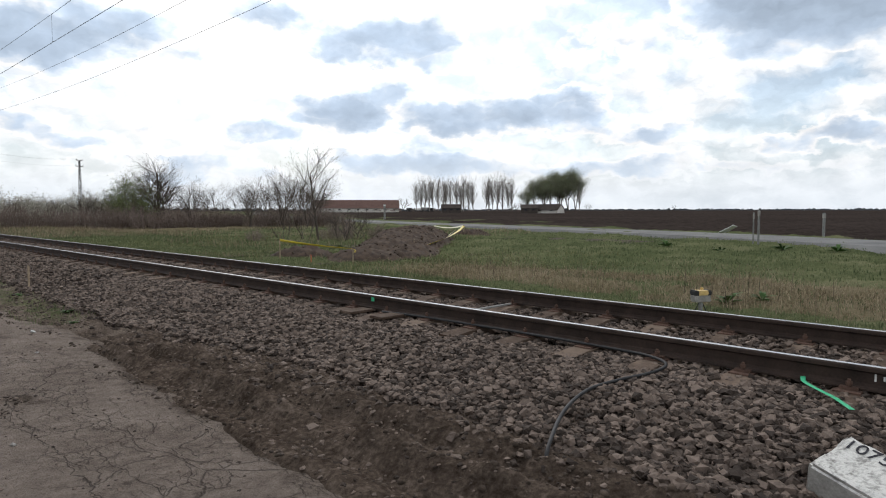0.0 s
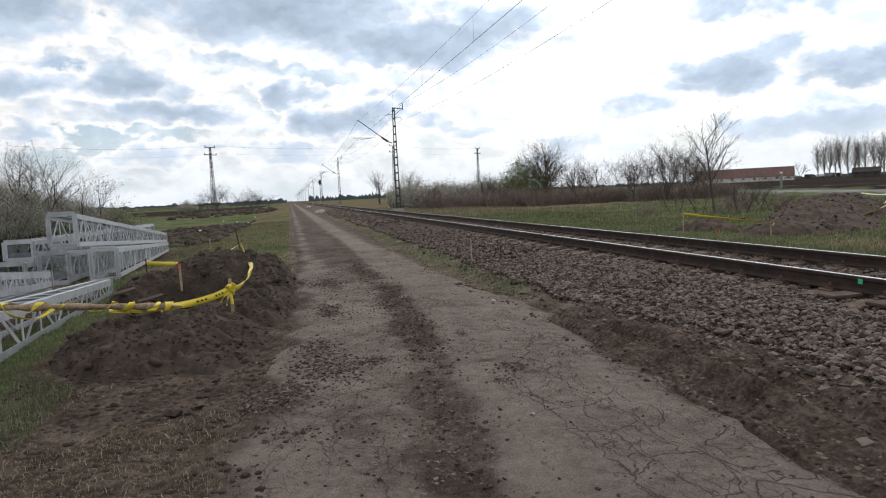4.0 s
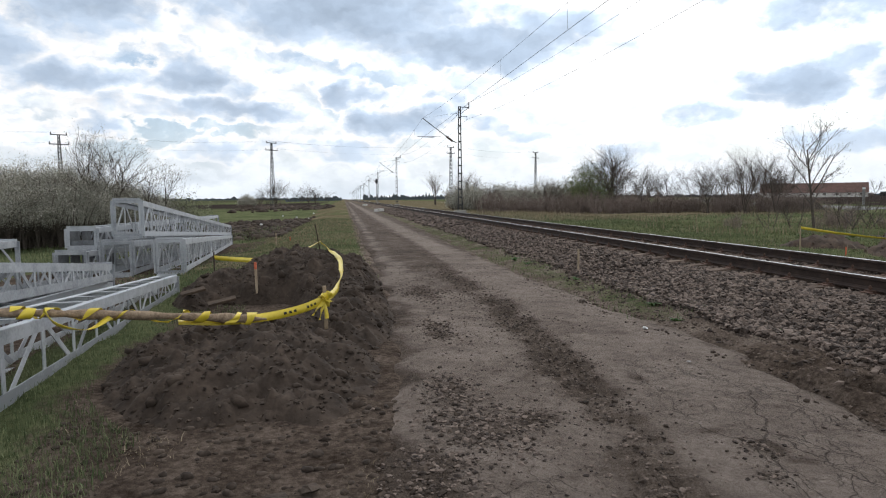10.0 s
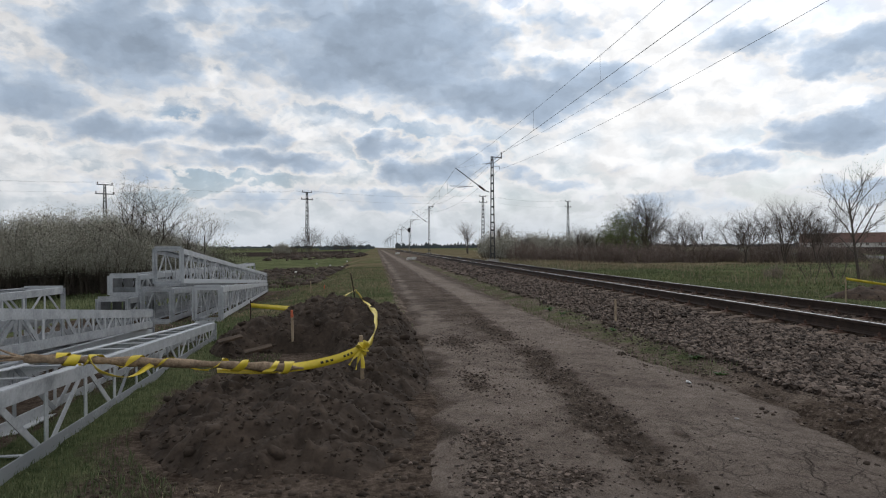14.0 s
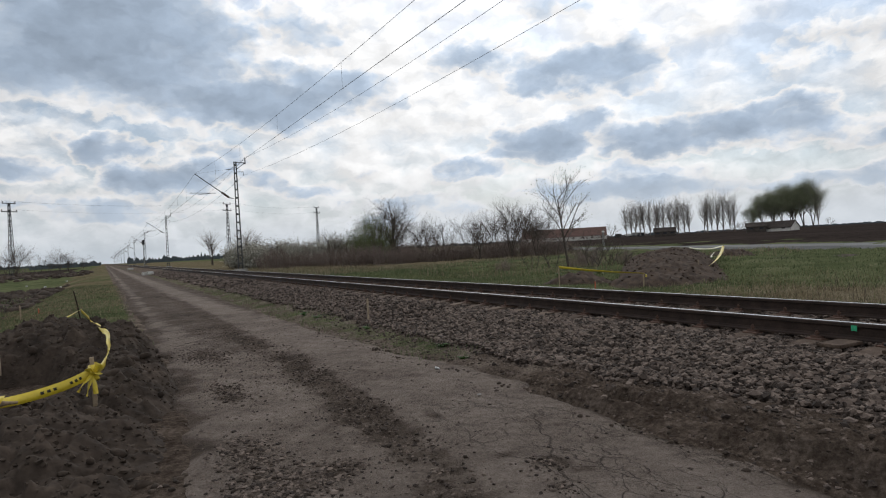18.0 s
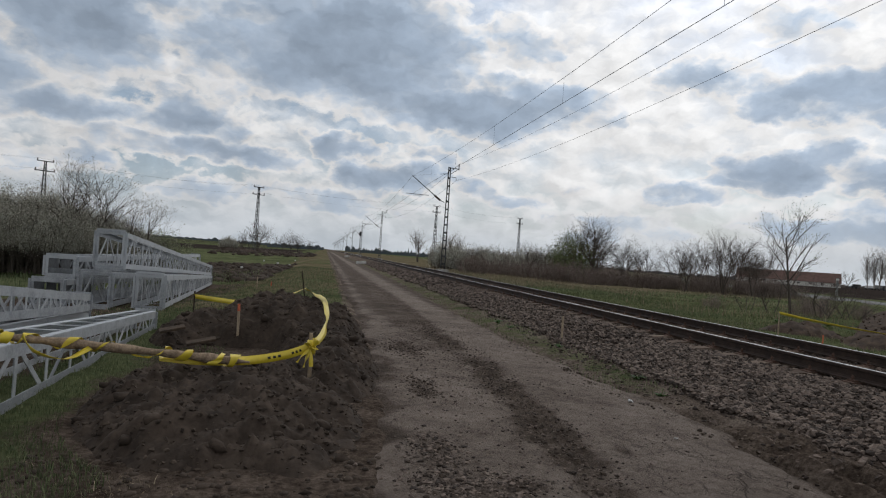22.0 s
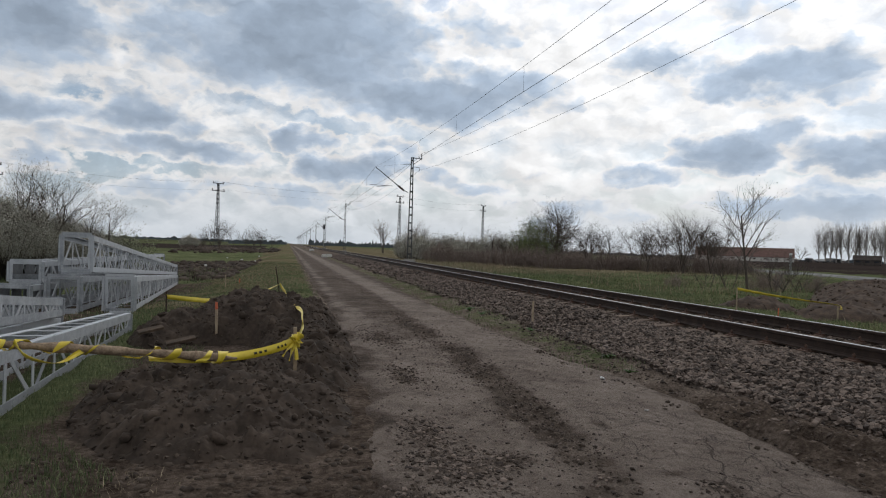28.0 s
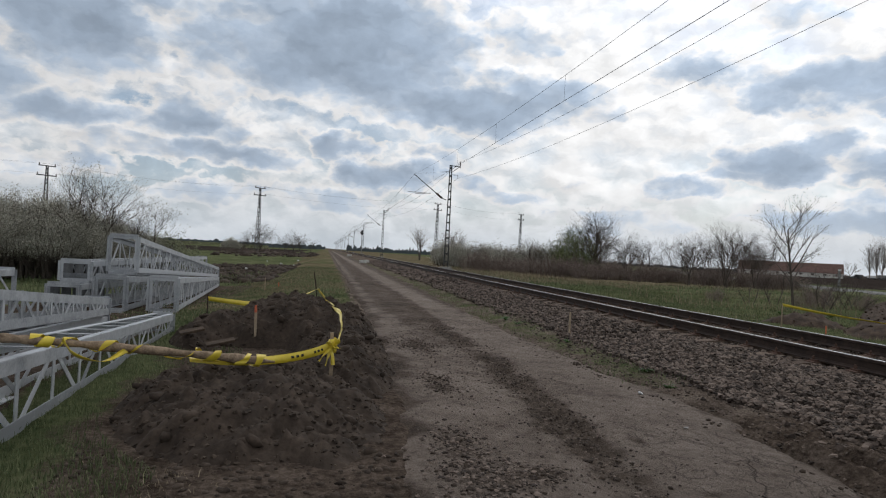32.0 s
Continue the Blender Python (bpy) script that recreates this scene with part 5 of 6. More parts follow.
def build_lineside():
    lie = Matrix(((-0.254, 0.908, -0.333, -1.686), (-0.936, -0.318, -0.152, -2.595), (-0.244, 0.273, 0.931, -0.150), (0, 0, 0, 1)))
    stone = thing("milestone", "toppled whitewashed concrete line marker with black numerals on ballast", "milestone", m=lie)
    bm = bmesh.new()
    bmesh.ops.create_cube(bm, size=1.0, matrix=Matrix.Translation((0.22, 0.16, -0.125)) @ Matrix.Diagonal((0.44, 0.33, 0.25, 1)))
    bmesh.ops.bevel(bm, geom=bm.edges[:], offset=0.016, segments=2, affect="EDGES")
    bmesh.ops.subdivide_edges(bm, edges=bm.edges[:], cuts=7, use_grid_fill=True)
    for vert in bm.verts:
        p = vert.co.copy()
        chip = max(0.0, noise.noise(p * 9.0 + Vector((3, 1, 7))) - 0.12)
        edge = sum(1 for a, lo, hi in ((p.x, 0, 0.44), (p.y, 0, 0.32), (p.z, -0.25, 0)) if min(abs(a - lo), abs(a - hi)) < 0.035)
        vert.co = p + (Vector((0.22, 0.16, -0.125)) - p).normalized() * (0.004 * noise.noise(p * 40) + (0.09 * chip if edge >= 2 else 0.004 * chip))
    top, sides = mesh_split(bm, lambda face: face.normal.z > 0.7)
    part("painted_face", mesh_of("painted_face", *top, WHITEWASH, True), None, stone, "flaking whitewashed face")
    part("block", mesh_of("block", *sides, CONCRETE, True), None, stone, "chipped concrete block")
    bm.free()
    txt = bpy.data.curves.new("numerals", "FONT")
    txt.body, txt.size, txt.extrude = "1075", 0.105, 0.0010
    ob = new("numerals", txt)
    me = bpy.data.meshes.new_from_object(ob)
    bpy.data.objects.remove(ob)
    me.materials.clear()
    me.materials.append(BLACK_PAINT)
    face = part("numerals", me, None, stone, "black painted numerals")
    face.matrix_basis = pose(0.025, 0.215, 0.0035, 0, 0, 5)

    box = thing("signal_box", "small black and yellow striped trackside equipment box on a post", "trackside box", m=pose(3.80, 0.2, -0.56, 0, 0, -32) @ Matrix.Diagonal((0.66, 0.66, 1, 1)))
    part("post", Geo().tube((0, 0, -0.1), (0, 0, 0.34), 0.045, n=10), GREY_STEEL, box)
    for s in (-1, 1):
        part("cable_tail", Geo().path([(s * 0.05, 0, 0.30), (s * 0.13, 0, 0.2), (s * 0.16, 0.02, -0.05)], 0.010, 6), BLACK, box)
    part("base", Geo().bevel_box(0, 0, 0.375, 0.36, 0.20, 0.10, 0.012), CONCRETE, box)
    body = part("housing", Geo().bevel_box(0, 0, 0.450, 0.38, 0.22, 0.065, 0.015), YELLOW_PAINT, box, "yellow painted housing")
    for x in (-0.125, 0.125):
        part("stripe", Geo().bevel_box(x * 1.16, 0, 0.450, 0.095, 0.226, 0.071, 0.015), BLACK_STRIPE, body, "black stripe")
    part("knob", Geo().bevel_box(0.02, 0, 0.505, 0.06, 0.06, 0.03, 0.008), YELLOW_PAINT, body)

    cable = [(-2.14, -1.42, -0.36), (-2.02, -1.36, -0.29), (-1.60, -1.18, -0.235), (-1.2, -1.10, -0.20), (-0.85, -1.14, -0.19), (-0.55, -1.25, -0.17), (-0.30, -1.24, -0.155), (-0.17, -1.05, -0.145), (-0.12, -0.72, -0.145), (-0.11, 0.2, -0.14), (-0.11, 1.6, -0.145), (-0.16, 2.3, -0.15)]
    solid("cable", Geo().path(curve_points(cable, 66), 0.0125, 8), BLACK, "black rubber cable snaking over the ballast to the rail", "cable", smooth=True)
    solid("tie_bar", Geo().box(0.76, 1.62, -0.155, 1.30, 0.035, 0.02), GREY_STEEL, "flat steel bar between the rails", "tie bar")
    for y in (2.05, 2.6):
        solid("rail_plate", Geo().bevel_box(-0.30, y, -0.158, 0.34, 0.22, 0.03, 0.006), SLEEPER, "grey concrete slab lying beside the rail", "slab", m=pose(0, 0, 0, 0, 0, 0))
    pts = curve_points([(-0.06, -2.13, -0.135), (-0.16, -2.16, -0.14), (-0.267, -2.223, -0.135), (-0.344, -2.337, -0.152), (-0.442, -2.424, -0.152), (-0.60, -2.545, -0.16)], 14)
    solid("paint_mark", ribbon([p + Vector((0, 0, 0.004)) for p in pts], 0.032, [90] * len(pts), "paint_mark", GREEN_PAINT), None, "bright green spray paint mark across a sleeper end", "paint mark")
    for k, (dy, h) in enumerate(((0.0, 0.05), (0.05, 0.03), (0.09, 0.045), (0.16, 0.02), (0.22, 0.05), (0.29, 0.025), (0.34, 0.04), (0.42, 0.02))):
        solid("chalk_mark", Geo().box(-0.0105, -2.55 - dy, -0.075, 0.003, 0.012, h), LITTER, "small white chalk mark on the rail's web", "chalk mark", "chalk marks on the rail")
    solid("paint_mark", Geo().box(-0.0375, 2.62, -0.05, 0.004, 0.05, 0.05), GREEN_PAINT, "small green paint mark on the rail's side", "paint mark")
    for x, y, z, s in ((-2.26, 66, -0.20, 0.5), (-2.15, 120, -0.18, 0.8), (-2.7, 66.5, -0.25, 0.4)):
        solid("kerb_stone", Geo().bevel_box(0, 0, 0, s, 0.5, 0.30, 0.05), WHITEWASH, "whitewashed marker stone beside the track", "marker stone", m=pose(x, y, z, 0, 0, 20))


build_lineside()


# ---------------------------------------------------------------- overhead line
def sag(a, b, drop, n=14):
    a, b = Vector(a), Vector(b)
    return [a.lerp(b, k / n) - Vector((0, 0, 4 * drop * (k / n) * (1 - k / n))) for k in range(n + 1)]


MAST_Y = [52.7 + 65.6 * k for k in range(-1, 12)]


def line_mast():
    """A mast of two channels joined by plates, with its bracket arm over the track and two line brackets on top."""
    mast = thing("catenary_mast", "dull grey two-channel steel mast with an overhead line arm", "catenary mast", "overhead line masts")
    part("foundation", Geo().bevel_box(0, 0, -0.45, 0.9, 0.9, 0.7, 0.04), CONCRETE, mast)
    for s in (-1, 1):
        a, b = Vector((s * 0.20, 0, -0.15)), Vector((s * 0.10, 0, 8.55))
        g = Geo()
        strip(g, a, b, 0.14, (s, 0, 0), 0.010)
        for q in (-1, 1):
            strip(g, a + Vector((-s * 0.03, q * 0.07, 0)), b + Vector((-s * 0.03, q * 0.07, 0)), 0.06, (0, q, 0), 0.010)
        part("leg", g, MAST_STEEL, mast)
    for k in range(13):
        z = 0.35 + k * 0.66
        w = 0.20 - 0.10 * (z + 0.15) / 8.7
        for q in (-1, 1):
            part("batten", Geo().box(0, q * 0.078, z, 2 * w, 0.008, 0.13), MAST_STEEL, mast)
    arm = part("bracket_arm", Geo().path([(-0.25, 0, 5.55), (-0.62, 0, 5.68), (-3.10, 0, 7.55)], 0.035, 8), MAST_STEEL, mast)
    part("insulator", Geo().tube((-0.62, 0, 5.68), (-1.15, 0, 6.08), 0.085, n=10), INSULATOR, arm, "brown ribbed insulator")
    part("registration_arm", Geo().path([(-1.60, 0, 6.02), (-3.55, 0, 6.05)], 0.022, 6), MAST_STEEL, arm)
    part("steady_arm", Geo().path([(-2.05, 0, 6.0), (-2.95, 0, 5.92)], 0.018, 6), MAST_STEEL, arm)
    part("stay", Geo().path([(-0.12, 0, 8.0), (-3.10, 0, 7.55)], 0.006, 4), WIRE, arm)
    part("top_bracket", Geo().path([(-0.10, 0, 8.50), (0.80, 0, 8.45)], 0.035, 6), MAST_STEEL, mast)
    part("bracket_strut", Geo().path([(0.12, 0, 7.95), (0.74, 0, 8.42)], 0.026, 6), MAST_STEEL, mast)
    part("horn", Geo().tube((0.80, 0, 8.35), (0.80, 0, 8.90), 0.04, n=8), INSULATOR, mast)
    part("side_bracket", Geo().path([(0.12, 0, 7.72), (0.62, 0, 7.72), (0.64, 0, 7.45)], 0.024, 6), MAST_STEEL, mast)
    part("side_arm", Geo().path([(-0.12, 0, 7.95), (-0.75, 0, 7.90)], 0.020, 6), MAST_STEEL, mast)
    return mast


def build_overhead():
    first = line_mast()
    first.matrix_basis = pose(3.65, MAST_Y[1], 0)
    for y in MAST_Y[:1] + MAST_Y[2:]:
        copy_thing(first, pose(3.65, y, 0))
    wires = thing("overhead_wires", "dark overhead wires with droppers and feeder lines above the track", "overhead wires")
    for k, (a, b) in enumerate(zip(MAST_Y, MAST_Y[1:])):
        thick = 1.0 if k < 1 else 1.0 + 0.5 * min(k, 5)
        s, e = (0.55, 0.95) if k % 2 else (0.95, 0.55)
        carrier = sag((s, a, 7.55), (e, b, 7.55), 0.78, 20)
        contact = sag((s, a, 5.98), (e, b, 5.98), 0.02, 20)
        part("carrier_cable", Geo().path(carrier, 0.0062 * thick, 5), WIRE, wires)
        part("contact_wire", Geo().path(contact, 0.0078 * thick, 5), WIRE, wires)
        part("feeder_line", Geo().path(sag((4.45, a, 8.88), (4.45, b, 8.88), 1.05, 20), 0.0070 * thick, 5), WIRE, wires)
        part("feeder_line", Geo().path(sag((4.29, a, 7.47), (4.29, b, 7.47), 0.95, 20), 0.0066 * thick, 5), WIRE, wires)
        if k < 4:
            for u in (0.10, 0.225, 0.35, 0.475, 0.60, 0.725, 0.85):
                at = Vector((s + (e - s) * u, a + (b - a) * u, 0))
                part("dropper", Geo().tube(at + Vector((0, 0, 7.55 - 3.12 * u * (1 - u))), at + Vector((0, 0, 5.98 - 0.08 * u * (1 - u))), 0.004 * thick, n=4), WIRE, wires)
    # The second row of masts and the signal far down the line.
    sig = thing("railway_signal", "far railway signal post with a black lamp hood", "railway signal", m=pose(2.75, 174, -0.3))
    part("post", Geo().tube((0, 0, 0), (0, 0, 5.6), 0.09, n=8), GREY_STEEL, sig)
    part("hood", Geo().bevel_box(0, -0.1, 5.9, 0.6, 0.4, 1.3, 0.12), BLACK, sig)


build_overhead()


def pylon(x, y, h, turn=40):
    """A slender lattice power pole with two cross-arms."""
    p = thing("power_pylon", "slender dark steel lattice power pole with two cross-arms", "power pylon", "power line pylons", m=pose(x, y, -0.9, 0, 0, turn))
    for sx in (-1, 1):
        for sy in (-1, 1):
            part("leg", Geo().tube((sx * 0.42, sy * 0.42, 0), (sx * 0.13, sy * 0.13, h), 0.055, n=4), MAST_STEEL, p)
    n = 15
    for k in range(n):
        za, zb = h * k / n, h * (k + 1) / n
        wa, wb = 0.42 - 0.29 * k / n, 0.42 - 0.29 * (k + 1) / n
        for q, (ca, cb) in enumerate((((-1, -1), (1, -1)), ((1, -1), (1, 1)), ((1, 1), (-1, 1)), ((-1, 1), (-1, -1)))):
            if k % 2:
                ca, cb = cb, ca
            part("brace", Geo().tube((ca[0] * wa, ca[1] * wa, za), (cb[0] * wb, cb[1] * wb, zb), 0.035, n=3), MAST_STEEL, p)
    for z, w in ((h, 2.6), (h - 1.6, 3.1)):
        part("cross_arm", Geo().box(0, 0, z, w, 0.16, 0.16), MAST_STEEL, p)
        for s in (-1, 1):
            part("insulator", Geo().tube((s * w * 0.46, 0, z), (s * w * 0.46, 0, z + 0.42), 0.08, n=6), INSULATOR, p)
    return p


PYLONS = [(-100, 84, 13.4), (-53.06, 116.9, 13.1), (-21.5, 146.2, 14.3), (22.0, 167.7, 15.1), (51.4, 188.6, 15.2)]


def build_pylons():
    for x, y, h in PYLONS:
        pylon(x, y, h)
    wires = thing("power_lines", "thin dark power lines sagging between lattice poles", "power lines")
    c, s = math.cos(radians(40)), math.sin(radians(40))
    for (xa, ya, ha), (xb, yb, hb) in zip(PYLONS, PYLONS[1:]):
        for off, dz in ((-1.2, -0.5), (1.2, -0.5), (1.4, -2.1)):
            part("line", Geo().path(sag((xa + off * c, ya + off * s, ha + dz), (xb + off * c, yb + off * s, hb + dz), 0.9, 10), 0.009, 4), WIRE, wires)


build_pylons()


# ---------------------------------------------------------------- grass and loose stones
def blades(n, spread, tall, wide, seed, mat, bend=0.6):
    """n bent blades of three triangles each."""
    rng = np.random.default_rng(seed)
    P = spread(rng, n)
    n = len(P)
    h = (tall[0] + (tall[1] - tall[0]) * rng.random(n) ** 1.5)[:, None]
    a, b = rng.uniform(0, math.tau, n), rng.uniform(0, math.tau, n)
    side = np.stack([np.cos(a), np.sin(a), 0 * a], -1) * (wide * rng.uniform(0.6, 1.3, n))[:, None]
    lean = np.stack([np.cos(b), np.sin(b), 0 * b], -1) * h * rng.uniform(0.05, bend, (n, 1))
    up = np.array([0, 0, 1.0])
    mid, tip = P + lean * 0.35 + up * h * 0.6, P + lean + up * h
    foot = P - up * 0.02
    V = np.stack([foot - side, foot + side, mid + side * 0.7, mid - side * 0.7, tip], 1).reshape(-1, 3)
    i = 5 * np.arange(n)[:, None, None]
    F = (np.array([(0, 1, 2), (0, 2, 3), (3, 2, 4)])[None] + i).reshape(-1, 3)
    return mesh_of("grass", V, F, mat)


def patchy(scale, least, seed=0.0):
    return lambda x, y, r: (LAT.fbm(x + seed, y, scale, 3) + 0.5 * (r - 0.5)) > least


def build_grass():
    def lay(label, mat, n, x0, x1, y0, y1, tall, wide, seed, keep=None, bend=0.6):
        solid("grass", blades(n, over_ground(x0, x1, y0, y1, ground_z, keep), tall, wide, seed, mat, bend), None, label, "grass", kind="stuff")

    out = lambda x, y: far_heap(x, y) < 0.06
    lay("fresh green grass on the bank across the track", GRASS, 95000, 2.75, 10, -6, 26, (0.02, 0.085), 0.006, 21, lambda x, y, r: out(x, y) & (r < 1.15 - 0.05 * x - 0.75 * dryness(x, y)))
    lay("fresh green grass farther up the bank", GRASS, 75000, 8, 34, -8, 50, (0.03, 0.13), 0.012, 22, lambda x, y, r: out(x, y) & (r < 1.0 - 0.75 * dryness(x, y) + 0.6 * LAT2.fbm(x, y, 0.5, 2)))
    lay("dry straw-coloured grass across the track", GRASS_DRY, 60000, 4.0, 15, -8, 20, (0.04, 0.20), 0.0045, 23, lambda x, y, r: out(x, y) & (r < 0.95 * dryness(x, y)), 1.6)
    lay("dark dry stalks standing in the grass across the track", STALK, 900, 4.2, 9, -6, 8, (0.25, 0.75), 0.004, 38, lambda x, y, r: (r < dryness(x, y)) & (LAT2.fbm(x, y, 0.8, 2) > 0.0), 0.35)
    lay("dry grass among shrubs", GRASS_DRY, 16000, 8, 34, 22, 66, (0.12, 0.4), 0.010, 24, lambda x, y, r: out(x, y) & (LAT.fbm(x, y, 0.15, 3) + 0.5 * (r - 0.5) > 0.0))
    lay("pale tufted grass on the bank across the track", GRASS_PALE, 26000, 3.2, 16, 6, 34, (0.04, 0.22), 0.007, 39, lambda x, y, r: out(x, y) & (LAT2.fbm(x, y, 0.55, 3) + 0.5 * (r - 0.5) > 0.06), 1.3)
    lay("rough grass along the far track", GRASS, 22000, 2.8, 12, 26, 75, (0.06, 0.18), 0.014, 25)
    lay("dry reddish grass along the far track", GRASS_DRY, 14000, 3.2, 14, 38, 80, (0.10, 0.32), 0.014, 26)
    lay("short grass beside the stacked masts", GRASS, 30000, -9.6, -7.3, -1, 13, (0.015, 0.055), 0.0030, 27, lambda x, y, r: (near_heap(x, y) < 0.05) & (x > -8.95))
    lay("thin dry grass before the earth heap", GRASS_DRY, 14000, -7.7, -5.9, -1.5, 3.2, (0.008, 0.035), 0.0020, 28, lambda x, y, r: (near_heap(x, y) < 0.05) & (LAT.fbm(x, y, 0.9, 3) + 0.5 * (r - 0.5) > -0.02), 4.0)
    lay("sparse short grass before the earth heap", GRASS, 16000, -9.0, -7.2, -1.5, 3.6, (0.02, 0.07), 0.0030, 35, lambda x, y, r: (near_heap(x, y) < 0.05) & (LAT2.fbm(x, y, 0.9, 3) + 0.5 * (r - 0.5) > -0.08), 1.2)
    lay("short grass strip beside the dirt road", GRASS, 36000, -10, -5.1, 9.5, 45, (0.02, 0.07), 0.006, 29, lambda x, y, r: (near_heap(x, y) < 0.05) & (r < 1.15 - 1.4 * smooth01(-6.1, -5.2, x)))
    lay("short yellowing grass beside the dirt road", GRASS_DRY, 12000, -10, -5.5, 9.5, 45, (0.02, 0.07), 0.006, 30, lambda x, y, r: (near_heap(x, y) < 0.05) & (LAT2.fbm(x, y, 0.3, 2) > 0.02))
    lay("thin grass at the foot of the ballast", GRASS, 4500, -3.0, -1.9, 5.6, 30, (0.02, 0.09), 0.004, 31, lambda x, y, r: LAT2.fbm(x, y, 0.6, 3) + 0.5 * (r - 0.5) > -0.08)
    lay("rough grass at the back of the stack", GRASS, 14000, -30, -9.5, 9, 40, (0.08, 0.3), 0.012, 32, lambda x, y, r: (x < -12.6) | (y > 27.5))
    road = lambda x, y: road_z(x, y) + 0.002
    grit = lambda x, y, r: (0.95 * grit_spots(x, y) + 0.42 * wheel_bands(x, y)[0] * (y < 12) + 0.10 * wheel_bands(x, y)[1] + 0.03) > r
    solid("gravel", stones(60000, over_ground(-5.9, -3.1, -2, 12, road, grit), (0.003, 0.014), 41, STONE, 0.6), None, "small loose gravel scattered over the dirt road", "gravel", kind="stuff")
    churn = lambda x, y, r: (1.1 * grit_spots(x, y) + 0.55 * wheel_bands(x, y)[0] * (y < 12)) > r + 0.12
    solid("gravel", stones(6500, over_ground(-5.9, -3.6, -1, 9, road, churn), (0.006, 0.022), 48, CLOD, 0.6), None, "dark broken clods along the churned wheel band", "gravel", kind="stuff")
    solid("gravel", stones(1500, over_ground(-5.7, -4.9, 2.0, 4.2, road, lambda x, y, r: grit_spots(x, y) > r), (0.008, 0.022), 49, STONE, 0.5), None, "flat stones in the potholes of the dirt road", "gravel", kind="stuff")
    solid("gravel", stones(4500, over_ground(-3.1, -1.6, -4, 10, ground_z), (0.004, 0.016), 42, STONE, 0.6), None, "small loose stones in the dark soil beside the ballast", "gravel", kind="stuff")
    solid("gravel", stones(1500, over_ground(-3.1, -1.7, -4, 9, ground_z), (0.008, 0.026), 43, CLOD, 0.7, True), None, "dark clods in the churned soil beside the ballast", "gravel", kind="stuff")
    solid("gravel", stones(1500, over_ground(-7.8, -5.7, -1.5, 3.4, ground_z), (0.006, 0.035), 44, CLOD, 0.6, True), None, "small clods and pebbles before the earth heap", "gravel", kind="stuff")
    for x, y, s in ((-3.03, 5.23, 0.05), (-4.1, 1.09, 0.045), (-3.3, 3.9, 0.03), (-6.35, 2.0, 0.09), (-6.2, 2.1, 0.06), (-2.44, 1.29, 0.04), (-2.57, 1.54, 0.035), (-2.45, 8.7, 0.06)):
        solid("pebble", stones(1, lambda r, n, x=x, y=y: np.array([[x, y, -0.378]]), (s * 0.6, s * 0.6), int(s * 999) + 1, LITTER if s in (0.05, 0.035) else (CLOD if s > 0.055 else CONCRETE), 0.6), None, "pale pebble lying on the dirt road", "pebble", "loose pebbles")


def weed(x, y, size, seed):
    """A rosette of broad leaves."""
    rng = random.Random(seed)
    ob = thing("weed", "low broad-leaved green weed growing beside the track", "weed", "trackside weeds", m=pose(x, y, float(ground_z(x, y))))
    for k in range(14):
        a, l, e = rng.uniform(0, math.tau), size * rng.uniform(0.6, 1.1), rng.uniform(0.3, 1.1)
        c, s = math.cos(a), math.sin(a)
        pts = [(0, 0, 0), (0.4 * l, 0.14 * l, 0.45 * l * e), (l, 0, 0.5 * l * e), (0.4 * l, -0.14 * l, 0.45 * l * e)]
        v = [(px * c - py * s, px * s + py * c, pz) for px, py, pz in pts]
        part("leaf", Geo().add(v + [(px, py, pz + 0.004) for px, py, pz in v], [(0, 1, 2, 3), (7, 6, 5, 4)]), WEED, ob)


build_grass()
for k, (wx, wy, ws) in enumerate(((-2.50, 5.6, 0.10), (-2.33, 6.45, 0.12), (-2.2, 6.7, 0.10), (-2.45, 12.4, 0.16), (-1.95, 4.6, 0.09), (-2.3, 9.2, 0.10), (6.4, 0.8, 0.32), (6.9, 0.4, 0.28), (4.1, 0.9, 0.16), (12.9, 20.8, 0.35), (10.5, 20.5, 0.3), (-2.42, 11.6, 0.13), (22.5, 9.5, 0.5), (23.5, 5.0, 0.5), (24.0, 3.2, 0.55), (22.8, 7.2, 0.45))):
    weed(wx, wy, ws, 60 + k)


# ---------------------------------------------------------------- trees and shrubs
def grow(rng, wood, twig, tips, a, way, length, radius, level, last, spread, rise, many):
    """One limb as a bent tapered tube, and its side limbs."""
    n = 4 if level == 0 else 3
    pts, rad = [a], [radius]
    p, d = a.copy(), way.copy()
    for k in range(n):
        j = 0.04 if level == 0 and radius > 0.078 else 0.13
        d = (d + Vector((rng.gauss(0, j), rng.gauss(0, j), rng.gauss(0, 0.08) + rise * 0.12))).normalized()
        p = p + d * length / n
        pts.append(p)
        rad.append(radius * (1 - 0.62 * (k + 1) / n))
    (wood if level < 2 else twig).path(pts, rad, 6 if level == 0 else (4 if level == 1 else 3))
    if level >= last:
        tips += [pts[-1], pts[-2]]
        return
    for k in range(many[level]):
        low = (0.12 if many[0] > 20 else 0.30) if level == 0 else 0.2
        u = low + (1 - low) * (k + rng.random()) / many[level]
        i = min(int(u * n), n - 1)
        q = pts[i].lerp(pts[i + 1], u * n - i)
        ang = rng.uniform(0, math.tau)
        x = d.orthogonal().normalized()
        y = d.cross(x)
        side = x * math.cos(ang) + y * math.sin(ang)
        w = radians(rng.uniform(*spread))
        out = (d * math.cos(w) + side * math.sin(w)).normalized()
        grow(rng, wood, twig, tips, q, out, length * rng.uniform(0.42, 0.68) * (1.1 - 0.35 * u), rad[i] * (0.46 if many[0] > 20 else 0.55), level + 1, last, spread, rise, many)


